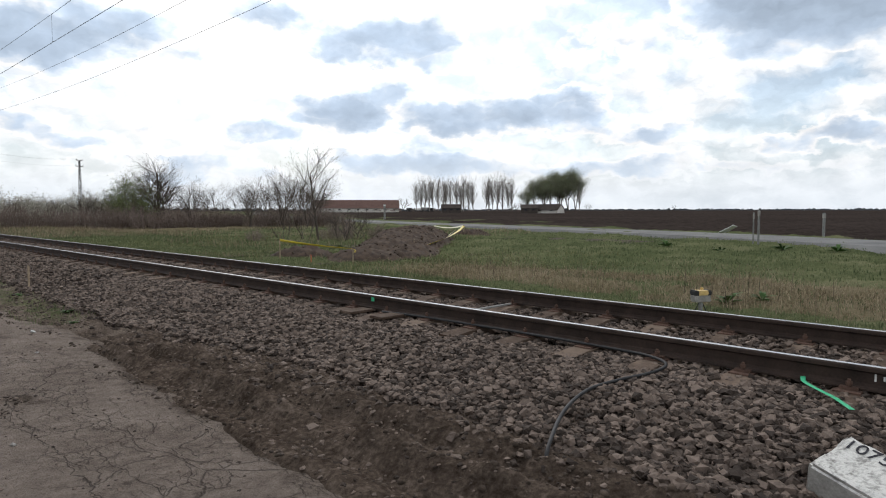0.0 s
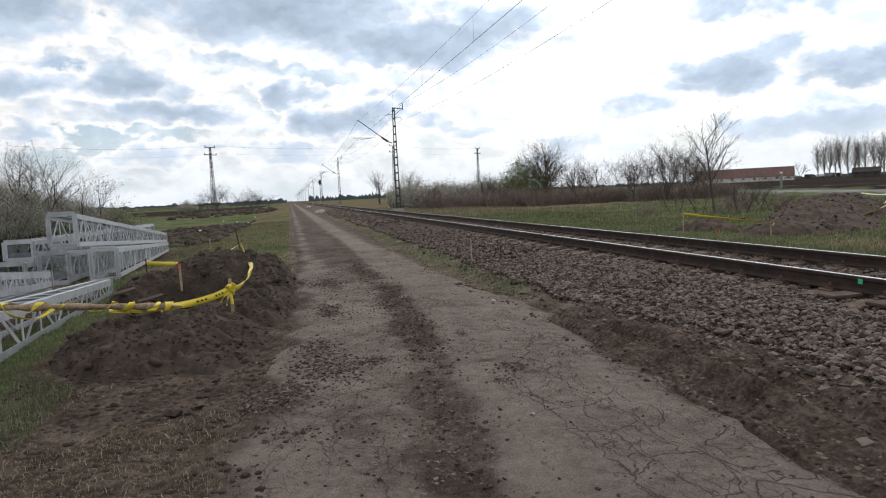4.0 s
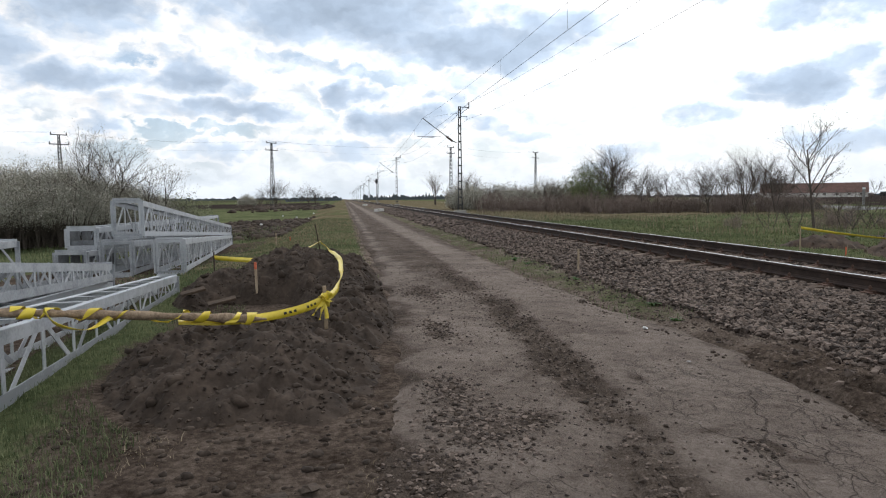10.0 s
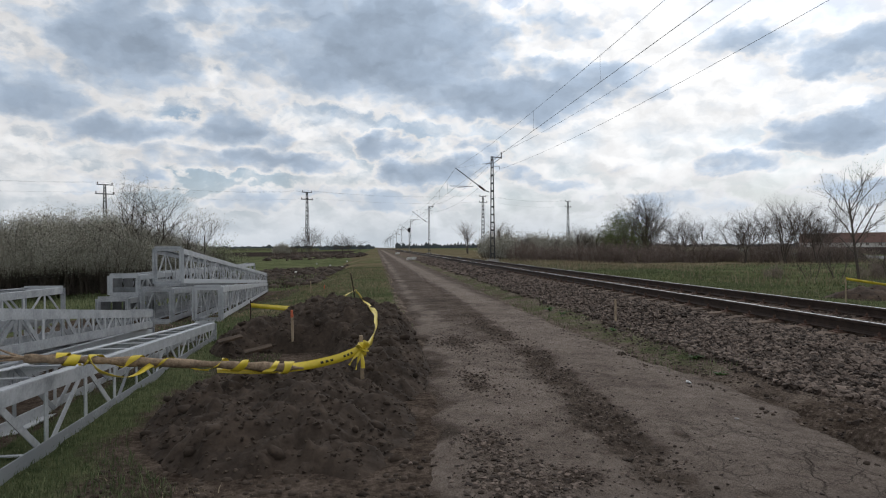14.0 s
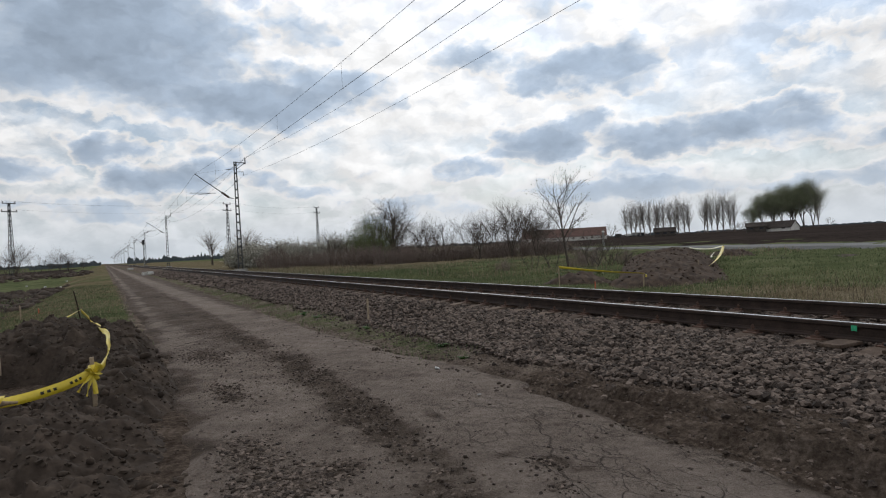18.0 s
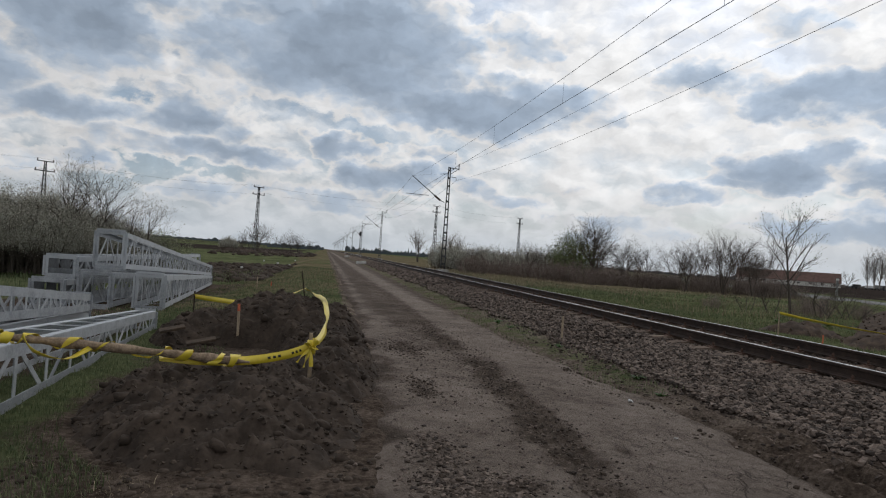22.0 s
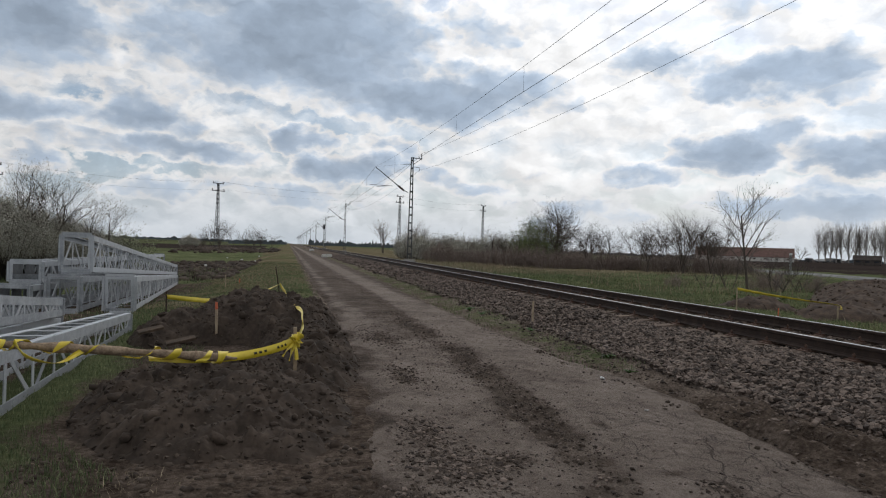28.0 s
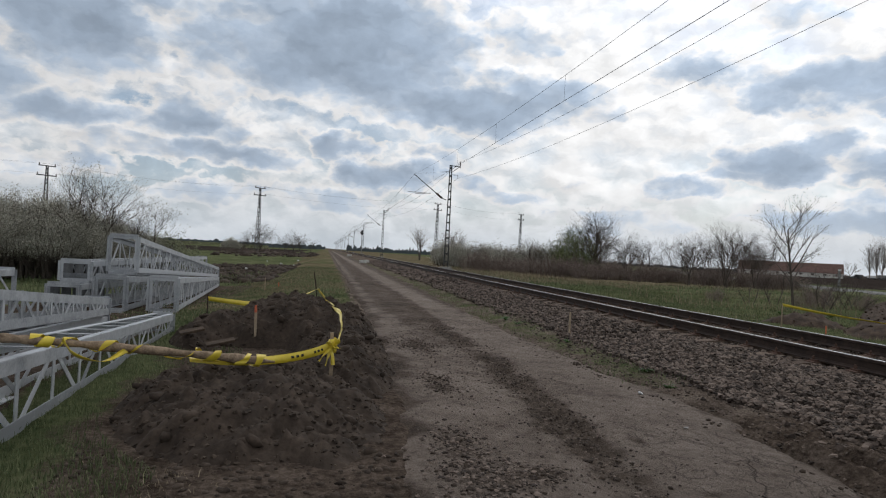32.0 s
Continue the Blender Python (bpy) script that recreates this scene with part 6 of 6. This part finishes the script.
def tufts(points, size, n, seed, reach):
    """Small folded leaves or flowers, n about each point."""
    rng = np.random.default_rng(seed)
    P = np.repeat(np.array([tuple(p) for p in points]), n, 0)
    P = P + rng.normal(size=P.shape) * reach
    m = len(P)
    a = rng.normal(size=(m, 3))
    a /= np.linalg.norm(a, axis=1, keepdims=True)
    b = np.cross(a, rng.normal(size=(m, 3)))
    b /= np.linalg.norm(b, axis=1, keepdims=True)
    s = (size * rng.uniform(0.5, 1.2, m))[:, None]
    c = np.cross(a, b) * s * 0.4
    V = np.stack([P - a * s, P + b * s * 0.7 + c, P + a * s, P - b * s * 0.7 + c], 1).reshape(-1, 3)
    F = (np.array([(0, 1, 2), (0, 2, 3)])[None] + 4 * np.arange(m)[:, None, None]).reshape(-1, 3)
    return V, F


def tree(name, label, category, seed, height, girth, last, spread, rise, many, stems=1, leaf=None, leaf_size=0.05, leaf_n=2, reach=0.1, bark=None, twig_mat=None, group="", fan=0.25, trunk_share=1.0):
    rng = random.Random(seed)
    ob = thing(name, label, category, group)
    wood, twig, tips = Geo(), Geo(), []
    for k in range(stems):
        way = Vector((rng.gauss(0, fan), rng.gauss(0, fan), 1)).normalized() if stems > 1 else Vector((rng.gauss(0, 0.05), rng.gauss(0, 0.05), 1)).normalized()
        foot = Vector((rng.gauss(0, 0.12 * (stems > 1)), rng.gauss(0, 0.12 * (stems > 1)), -0.15))
        grow(rng, wood, twig, tips, foot, way, height * trunk_share * rng.uniform(0.85, 1.0), girth, 0, last, spread, rise, many)
    top = max(p[2] for p in twig.v or wood.v)
    f = height / top
    for g in (wood, twig):
        g.v = [(x * (0.5 + 0.5 * f), y * (0.5 + 0.5 * f), z * f) for x, y, z in g.v]
    tips = [Vector((p.x * (0.5 + 0.5 * f), p.y * (0.5 + 0.5 * f), p.z * f)) for p in tips]
    part("trunk", wood, bark or BARK, ob)
    if twig.v:
        part("crown", twig, twig_mat or TWIG, ob)
    if leaf is not None:
        V, F = tufts(tips, leaf_size, leaf_n, seed, reach)
        part("foliage", mesh_of("foliage", V, F, leaf), None, ob)
    return ob


def bush(name, label, category, seed, rx, ry, h, stems, leaf, leaf_size, leaf_n, reach, group="", twig_mat=None, bare=0.0):
    """A dense rounded thicket of many thin stems; bare: the share of its height without leaves or flowers."""
    rng = random.Random(seed)
    ob = thing(name, label, category, group)
    wood, tips = Geo(), []
    for k in range(stems):
        a, r = rng.uniform(0, math.tau), math.sqrt(rng.random())
        foot = Vector((r * rx * 0.7 * math.cos(a), r * ry * 0.7 * math.sin(a), -0.1))
        tall = h * (1 - 0.45 * r * r) * rng.uniform(0.72, 1.08)
        end = Vector((r * rx * math.cos(a) + rng.gauss(0, 0.2), r * ry * math.sin(a) + rng.gauss(0, 0.2), tall))
        mid = foot.lerp(end, 0.5) + Vector((rng.gauss(0, 0.15), rng.gauss(0, 0.15), 0.1))
        wood.path([foot, mid, end], [0.022, 0.013, 0.004], 3)
        for j in range(9):
            q = mid.lerp(end, rng.uniform(-0.7, 1))
            e = q + Vector((rng.gauss(0, 0.35), rng.gauss(0, 0.35), abs(rng.gauss(0.25, 0.25))))
            wood.path([q, e], [0.008, 0.002], 3)
            tips += [e, q.lerp(e, 0.6), q.lerp(e, 0.25)]
    part("brushwood", wood, twig_mat or TWIG, ob)
    if leaf is not None:
        V, F = tufts([p for p in tips if p.z > h * bare * rng.uniform(0.7, 1.2)], leaf_size, leaf_n, seed, reach)
        part("foliage", mesh_of("foliage", V, F, leaf), None, ob)
    return ob


def put(ob, x, y, turn=0.0, size=1.0, z=None):
    ob.matrix_basis = pose(x, y, float(base_z(x, y)) - 0.05 if z is None else z, 0, 0, turn) @ Matrix.Scale(size, 4)
    return ob


def again(ob, x, y, turn=0.0, size=1.0, z=None):
    c = copy_thing(ob, Matrix())
    c.matrix_basis = pose(x, y, float(base_z(x, y)) - 0.05 if z is None else z, 0, 0, turn) @ Matrix.Scale(size, 4)
    return c


def build_trees():
    rng = random.Random(17)
    put(tree("young_tree", "slender bare young tree with a few yellowing leaves in the grass", "tree", 12, 5.4, 0.079, 3, (30, 52), 0.75, (11, 6, 4), leaf=BUD, leaf_size=0.03, leaf_n=1, reach=0.06, trunk_share=1.0), 14.9, 25.3)
    sapling = tree("sapling", "thin bare sapling with forked twigs", "sapling", 8, 2.3, 0.03, 3, (18, 45), 0.8, (6, 4, 3), stems=3, group="bare saplings")
    put(sapling, 15.6, 27.6)
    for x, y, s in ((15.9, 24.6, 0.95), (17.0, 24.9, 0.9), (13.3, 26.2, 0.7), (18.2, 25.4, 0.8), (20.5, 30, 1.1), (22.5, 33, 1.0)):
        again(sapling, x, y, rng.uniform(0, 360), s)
    put(tree("large_tree", "broad bare tree with spreading limbs in the hedgerow", "tree", 31, 8.2, 0.13, 4, (24, 60), 0.35, (9, 6, 4, 3), stems=3, group="hedgerow trees", fan=0.18), 22.6, 65.5)
    kinds = [tree("hedge_tree", "bare many-stemmed hedgerow tree beyond the track", "tree", 40 + k, 5.4 + 0.4 * k, 0.065, 3, (22, 58), 0.4, (9, 7, 5), stems=2 + k % 3, group="hedgerow trees", fan=0.15) for k in range(4)]
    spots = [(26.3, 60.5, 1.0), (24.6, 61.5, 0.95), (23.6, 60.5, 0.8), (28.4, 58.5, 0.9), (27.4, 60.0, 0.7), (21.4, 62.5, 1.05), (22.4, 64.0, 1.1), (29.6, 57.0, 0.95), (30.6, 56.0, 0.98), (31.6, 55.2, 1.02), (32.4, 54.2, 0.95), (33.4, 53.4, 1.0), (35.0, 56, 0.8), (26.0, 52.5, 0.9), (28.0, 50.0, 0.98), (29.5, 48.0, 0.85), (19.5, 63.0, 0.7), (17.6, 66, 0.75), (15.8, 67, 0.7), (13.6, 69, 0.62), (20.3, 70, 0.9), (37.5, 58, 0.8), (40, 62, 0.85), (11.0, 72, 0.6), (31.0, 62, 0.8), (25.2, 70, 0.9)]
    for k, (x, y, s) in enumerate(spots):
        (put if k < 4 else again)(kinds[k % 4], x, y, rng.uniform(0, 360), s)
    put(bush("green_bush", "round bush with young grey-green leaves in the hedgerow", "bush", 50, 2.3, 2.0, 5.4, 110, BUD, 0.055, 6, 0.22), 19.3, 63.5)
    thicket = [bush("thicket", "low bare reddish thicket at the hedgerow's foot", "thicket", 52 + k, 1.9, 1.4, 1.9, 60, None, 0, 0, 0, "hedgerow thickets", TWIG_RED) for k in range(2)]
    for k in range(30):
        u = k / 29
        x, y = 9.0 + 25 * u + rng.uniform(-0.8, 0.8), 62.5 - 3 * u - 9 * u * u + rng.uniform(-1.5, 2.5)
        (put if k < 2 else again)(thicket[k % 2], x, y, rng.uniform(0, 360), rng.uniform(0.75, 1.2))
    for k in range(15):
        u = k / 14
        again(thicket[k % 2], 22.5 + 12.5 * u + rng.uniform(-0.6, 0.6), 60.5 - 9.5 * u + rng.uniform(-1.0, 1.6), rng.uniform(0, 360), rng.uniform(0.55, 1.05))
    for k in range(14):
        again(thicket[k % 2], 12 + 2.1 * k + rng.uniform(-1, 1), 76 + 1.2 * k + rng.uniform(-3, 3), rng.uniform(0, 360), rng.uniform(1.0, 1.5))
    for x, y, s in ((16.5, 26.2, 0.55), (18.5, 27.5, 0.6), (20.5, 27, 0.5), (12.5, 27.5, 0.4)):
        again(thicket[0], x, y, 40, s)
    pale = [bush("blackthorn", "blackthorn thicket in white blossom beyond the track", "blackthorn", 56 + k, 2.4, 1.9, 2.7, 60, BLOSSOM, 0.07, 4, 0.16, "blackthorn thickets") for k in range(2)]
    for k in range(13):
        (put if k < 2 else again)(pale[k % 2], 8.5 + 0.95 * k + rng.uniform(-0.6, 0.6), 78 - 0.75 * k + rng.uniform(-3, 5), rng.uniform(0, 360), rng.uniform(0.85, 1.2))
    # Blossoming hedge behind the stacked masts
    white = [bush("blossom_hedge", "tall dense blackthorn in white blossom behind the stacked masts", "blackthorn", 70 + k, 2.1, 1.8, 3.05, 190, BLOSSOM, 0.025, 26, 0.13, "blossoming hedge", BARK, 0.36) for k in range(3)]
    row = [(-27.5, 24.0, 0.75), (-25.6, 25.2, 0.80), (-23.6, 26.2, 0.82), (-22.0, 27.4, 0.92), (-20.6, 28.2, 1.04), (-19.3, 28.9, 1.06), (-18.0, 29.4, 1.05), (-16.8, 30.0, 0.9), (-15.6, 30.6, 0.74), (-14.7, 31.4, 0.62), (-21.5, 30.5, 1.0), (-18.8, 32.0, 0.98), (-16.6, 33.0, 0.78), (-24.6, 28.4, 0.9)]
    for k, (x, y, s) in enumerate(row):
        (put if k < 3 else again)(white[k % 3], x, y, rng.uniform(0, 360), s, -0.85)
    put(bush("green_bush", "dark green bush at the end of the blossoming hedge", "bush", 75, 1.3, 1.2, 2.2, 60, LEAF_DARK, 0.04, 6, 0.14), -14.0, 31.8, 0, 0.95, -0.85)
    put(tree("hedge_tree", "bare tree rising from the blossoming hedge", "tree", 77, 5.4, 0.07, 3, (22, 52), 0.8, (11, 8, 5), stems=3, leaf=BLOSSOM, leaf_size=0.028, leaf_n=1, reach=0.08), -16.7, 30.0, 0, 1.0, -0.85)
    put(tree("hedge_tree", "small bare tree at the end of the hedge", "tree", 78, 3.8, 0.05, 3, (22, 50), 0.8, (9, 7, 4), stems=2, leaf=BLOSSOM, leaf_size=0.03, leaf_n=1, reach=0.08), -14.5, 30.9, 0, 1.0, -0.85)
    # Shrubs round the pylon's foot and down the left side
    for k, (x, y, s) in enumerate(((-21.8, 123, 0.75), (-20.2, 124, 0.9), (-18.6, 123, 1.0), (-15.8, 124, 0.75), (-14.5, 125, 0.7), (-12.6, 124, 0.9), (-11.2, 125, 0.7), (-9.3, 126, 0.6))):
        again(kinds[k % 4], x, y, rng.uniform(0, 360), s, -0.6)
    for k in range(12):
        again(thicket[k % 2], -23 + 1.0 * k + rng.uniform(-1.2, 1.2), 112 + rng.uniform(-4, 14), rng.uniform(0, 360), rng.uniform(0.35, 1.0) * (1.25 - 0.07 * k), -0.7)
    again(white[0], -23.5, 121, 40, 0.8, -0.7)
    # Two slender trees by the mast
    far = tree("hedge_tree", "pale bare tree beside the far track", "tree", 81, 8.2, 0.10, 3, (12, 36), 1.0, (9, 6, 4), stems=4, twig_mat=TWIG_HAZED, group="trees by the far track", fan=0.12)
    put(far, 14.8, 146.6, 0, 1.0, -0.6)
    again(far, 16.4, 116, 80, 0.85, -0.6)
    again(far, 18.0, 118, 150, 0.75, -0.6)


build_trees()


# ---------------------------------------------------------------- beyond the track: road, farm, far woods
def build_far_road():
    mid = curve_points([(-5, -75, 0), (14, -25, 0), (29.0, 2.5, 0), (35.5, 15.5, 0), (41.0, 33, 0), (50, 62, 0), (70, 112, 0), (112, 200, 0), (190, 340, 0)], 90)
    v, f = [], []
    for k, p in enumerate(mid):
        d = (mid[min(k + 1, len(mid) - 1)] - mid[max(k - 1, 0)]).normalized()
        n = Vector((d.y, -d.x, 0))
        z = float(base_z(p.x, p.y)) + 0.14
        for s, dz in ((-3.2, -0.5), (-2.4, 0.0), (2.4, 0.0), (3.2, -0.5)):
            v.append((p.x + n.x * s, p.y + n.y * s, z + dz))
        if k:
            i = 4 * k
            f += [(i - 4 + j, i - 3 + j, i + 1 + j, i + j) for j in range(3)]
    tagged(new("road", mesh_of("road", v, f, TARMAC)), "narrow worn grey asphalt country road beyond the grass", "road", kind="structure")


def post(x, y, h, label, w=0.085, board=False):
    ob = thing("road_post", label, "post", "roadside posts", m=pose(x, y, float(base_z(x, y)), 0, 0, 60))
    part("shaft", Geo().bevel_box(0, 0, h / 2, w, w * 0.8, h, 0.01), GREY_STEEL, ob)
    part("cap", Geo().bevel_box(0, 0, h - 0.18, w * 1.15, w, 0.26, 0.01), LITTER if board else CONCRETE, ob)


def house(name, label, at, size, turn, eave, ridge, wall, roof, windows=0, z=-0.5):
    """A gabled building: walls, two roof slopes, windows set into the long side."""
    ob = thing(name, label, "building", "farm buildings", m=pose(at[0], at[1], z, 0, 0, turn))
    L, W = size
    g = Geo()
    g.add([(-L / 2, -W / 2, -1), (L / 2, -W / 2, -1), (L / 2, W / 2, -1), (-L / 2, W / 2, -1), (-L / 2, -W / 2, eave), (L / 2, -W / 2, eave), (L / 2, W / 2, eave), (-L / 2, W / 2, eave), (-L / 2, 0, ridge - 0.1), (L / 2, 0, ridge - 0.1)],
          [(0, 1, 5, 4), (2, 3, 7, 6), (1, 2, 6, 9, 5), (3, 0, 4, 8, 7), (4, 5, 9, 8), (7, 8, 9, 6)])
    part("wall", g, wall, ob)
    for s in (-1, 1):
        e = Vector((0, s * (W / 2 + 0.4), eave - 0.25))
        r = Vector((0, 0, ridge))
        up = Vector((0, 0, 0.14))
        v = [(-L / 2 - 0.4, *r[1:]), (L / 2 + 0.4, *r[1:]), (L / 2 + 0.4, *e[1:]), (-L / 2 - 0.4, *e[1:])]
        v = v + [(a, b, c + 0.16) for a, b, c in v]
        part("roof_slope", Geo().add(v, [(0, 1, 2, 3), (7, 6, 5, 4), (0, 4, 5, 1), (1, 5, 6, 2), (2, 6, 7, 3), (3, 7, 4, 0)]), roof, ob)
    for k in range(windows):
        x = -L / 2 + L * (k + 0.5) / windows
        part("window", Geo().box(x, -W / 2 - 0.02, eave * 0.55, min(1.6, L / windows * 0.5), 0.1, eave * 0.36), DARK_GLASS, ob)
    return ob


def skyline(name, label, pts, tall, seed, n, mat=None):
    """A distant belt of woods: a thick ragged ridge along a line."""
    rng = random.Random(seed)
    v, f = [], []
    line = curve_points([(x, y, 0) for x, y in pts], n)
    for k, p in enumerate(line):
        h = tall * (0.45 + 0.55 * rng.random()) * (0.7 + 0.6 * abs(noise.noise((k * 0.3, seed, 0))))
        z = float(far_z(np.array(p.x), np.array(p.y))) + float(base_z(p.x, p.y)) - 1
        d = p.normalized() * 8
        v += [(p.x, p.y, z - 4), (p.x, p.y, z + h), (p.x + d.x, p.y + d.y, z + h * 0.8), (p.x + d.x, p.y + d.y, z - 4)]
        if k:
            i = 4 * k
            f += [(i - 4 + j, i - 3 + j, i + 1 + j, i + j) for j in range(3)]
    tagged(new(name, mesh_of(name, v, f, mat or HAZED_WOODS)), label, "far woods", kind="stuff")


def build_farm():
    rng = random.Random(23)
    turn = math.degrees(math.atan2(343.9 - 375.7, 301.1 - 260.8))
    house("barn", "long low barn with a red tiled roof and white walls", (283.5, 364.0), (58, 12), turn, 2.5, 8.2, WALL_WHITE, ROOF_RED, 9)
    house("farmhouse", "small dark farm building among the poplars", (243, 233), (10, 7), -45, 2.0, 3.8, ROOF_GREY, ROOF_GREY, 3, -0.2)
    house("farmhouse", "small farmhouse with a grey roof beside tall trees", (254, 190), (8, 6), -52, 2.0, 3.6, ROOF_GREY, ROOF_GREY, 2, -0.3)
    house("farmhouse", "white farmhouse with a dark roof and pale gable beside tall trees", (259.5, 182), (13, 7), -85, 1.0, 3.7, WALL_WHITE, ROOF_GREY, 2, -0.3)
    kinds = [tree("poplar", "tall bare poplar in a row beside the farm", "poplar", 90 + k, 22, 0.24, 3, (9, 24), 1.6, (21, 5, 4), stems=2, bark=TWIG_HAZED, twig_mat=TWIG_HAZED, group="row of poplars", fan=0.06) for k in range(3)]
    for k in range(23):
        u = k / 22
        if 0.60 < u < 0.69:
            continue
        x, y = 231.5 + 34.5 * u + rng.uniform(-0.8, 0.8), 247.5 - 37.0 * u + rng.uniform(-0.8, 0.8)
        (put if k < 3 else again)(kinds[k % 3], x, y, rng.uniform(0, 360), rng.uniform(0.9, 1.03), 0.3)
    green = [tree("grove_tree", "tall tree with dark young leaves in the farm grove", "tree", 95 + k, 19 + k, 0.30, 3, (16, 42), 1.2, (13, 7, 5), stems=2, leaf=LEAF_DARK, leaf_size=0.15, leaf_n=7, reach=0.9, twig_mat=TWIG_HAZED, group="farm grove", fan=0.10) for k in range(2)]
    for k, (x, y, s) in enumerate(((258.5, 195, 0.62), (261, 191.5, 0.80), (263.5, 188, 0.95), (266, 185, 1.0), (268.5, 181.5, 1.04), (271, 178.5, 1.08), (266, 190, 0.95), (273, 175.5, 1.0), (270, 184, 1.0))):
        (put if k < 2 else again)(green[k % 2], x, y, rng.uniform(0, 360), s, 0.3)
    again(kinds[0], 273.6, 173.6, 30, 0.95, 0.3)
    small = tree("orchard_tree", "small bare tree beside the barn", "tree", 99, 9, 0.2, 3, (20, 50), 0.8, (9, 6, 4), stems=2, twig_mat=TWIG_HAZED)
    put(small, 263, 293, 0, 1.0, 0.5)
    for x, y, s in ((250, 154.5, 0.42), (246, 225, 0.4), (268, 205, 0.75), (262, 208, 0.6), (266, 200, 0.6), (256, 200, 0.45), (630, 289, 0.6)):
        again(small, x, y, 50, s, 0.3)
    hedge = bush("farm_shrub", "low bare shrub along the farm's edge", "bush", 101, 3.2, 2.4, 2.6, 60, None, 0, 0, 0, "farm shrubs", TWIG_RED)
    put(hedge, 262, 300, 0, 1.0, 0.0)
    for k in range(26):
        u = k / 25
        again(hedge, 250 + 22 * u + rng.uniform(-2, 2), 310 - 105 * u - 25 * u * u + rng.uniform(-3, 3), rng.uniform(0, 360), rng.uniform(0.4, 0.9), 0.0)


def farm_trailer(x, y, turn, size, colour):
    """A parked trailer: box body on a frame, drawbar, two wheels a side."""
    ob = thing("farm_trailer", "old parked farm trailer beside the barn", "trailer", "parked farm trailers", m=pose(x, y, -0.3, 0, 0, turn))
    part("body", Geo().bevel_box(0, 0, 1.55 * size, 4.2 * size, 2.1 * size, 1.3 * size, 0.08), colour, ob)
    part("frame", Geo().box(0, 0, 0.8 * size, 4.4 * size, 1.6 * size, 0.16), BLACK_STRIPE, ob)
    part("drawbar", Geo().tube((-2.1 * size, 0, 0.75 * size), (-3.6 * size, 0, 0.5 * size), 0.09, n=6), BLACK_STRIPE, ob)
    for sx in (-1, 1):
        for sy in (-1, 1):
            part("wheel", Geo().tube((sx * 1.4 * size, sy * 0.85 * size, 0.5 * size), (sx * 1.4 * size, sy * 1.15 * size, 0.5 * size), 0.5 * size, n=12), BLACK, ob)


def build_far():
    for x, y, turn, size, colour in ((259, 283, 20, 1.0, BLACK_STRIPE), (256, 272, -40, 0.9, LITTER), (254, 264, 10, 1.1, GREY_STEEL), (250, 256, 60, 1.0, BLACK_STRIPE)):
        farm_trailer(x, y, turn, size, colour)
    build_far_road()
    post(26.9, 7.1, 1.62, "slim grey roadside post beside the asphalt road")
    post(27.25, 7.45, 1.5, "slim grey roadside post leaning on another", 0.06)
    post(37.1, 6.9, 1.45, "square grey roadside post at the field's edge", 0.13)
    post(66.7, 80.6, 2.6, "pale roadside marker post beside the asphalt road", 0.35, True)
    solid("fallen_sign", Geo().bevel_box(0, 0, 0, 1.3, 0.35, 0.05, 0.01), LITTER, "pale fallen sign board at the field's edge", "sign board", m=pose(39.7, 13.3, -0.35, 20, 24, 70))
    build_farm()
    skyline("hazed_far_woods", "thin dark line of far woods on the plain", [(900, 1500), (1308, 722), (1400, 300), (1300, -200), (900, -900)], 6.5, 3, 620)
    skyline("hazed_far_woods", "far woods beyond the barn", [(60, 1100), (300, 1050), (600, 1000), (900, 820)], 8, 4, 300)
    skyline("hazed_far_woods", "far wooded rise beyond the track", [(20, 900), (60, 880), (110, 890), (160, 930)], 11, 5, 90)
    skyline("hazed_far_woods", "wooded crest of the low far hills", [(-1500, 2100), (-900, 2300), (-500, 2420), (-200, 2300), (-20, 1700)], 15, 6, 200)
    skyline("hazed_far_woods", "woods at the dirt road's far end", [(-60, 620), (-30, 640), (-8, 650)], 7, 7, 40)
    for k, (x, y) in enumerate(((-11.9, 46.7), (-8.9, 53.1), (-12.5, 70), (-10.5, 62), (-9.5, 75))):
        solid("litter", Geo().bevel_box(0, 0, 0, 0.20, 0.13, 0.10, 0.03), LITTER, "piece of pale litter on the dark soil", "litter", "litter on the soil", m=pose(x, y, float(base_z(x, y)) + 0.1, 10, 5, 60 * k))
    solid("rubble", stones(900, over_ground(-16, -8.6, 29, 58, ground_z), (0.10, 0.38), 46, CLOD, 0.6, True), None, "heaps of dark earth clods beside the grass strip", "rubble", kind="stuff")
    solid("rubble", stones(260, over_ground(-24, -8, 95, 135, ground_z), (0.25, 0.8), 47, CLOD, 0.6, True), None, "dark earth heaps below the far shrubs", "rubble", kind="stuff")


build_far()


def motions():
    """The tape between the stake and the rod swings in the wind."""
    turns = ((0, -35), (1, -30), (2, -40), (3.5, -10), (5, 12), (6, -35), (7, -72), (8, -62), (9, -48), (10, -52), (11, -60), (12, -35), (13, -12), (14.5, -40), (16, -60), (17.5, -35), (19, -6), (19.6, -62), (20, -122), (20.5, -98), (21, -80), (22, -88), (22.6, -40), (23, -8), (24, -14), (25, -5), (26.5, -16), (28, 0), (29, -6), (30, -3), (31, -10), (32, -22))
    walk(TAPES["side"], [(t, swing(-52 + 0.58 * d)) for t, d in turns])

motions()
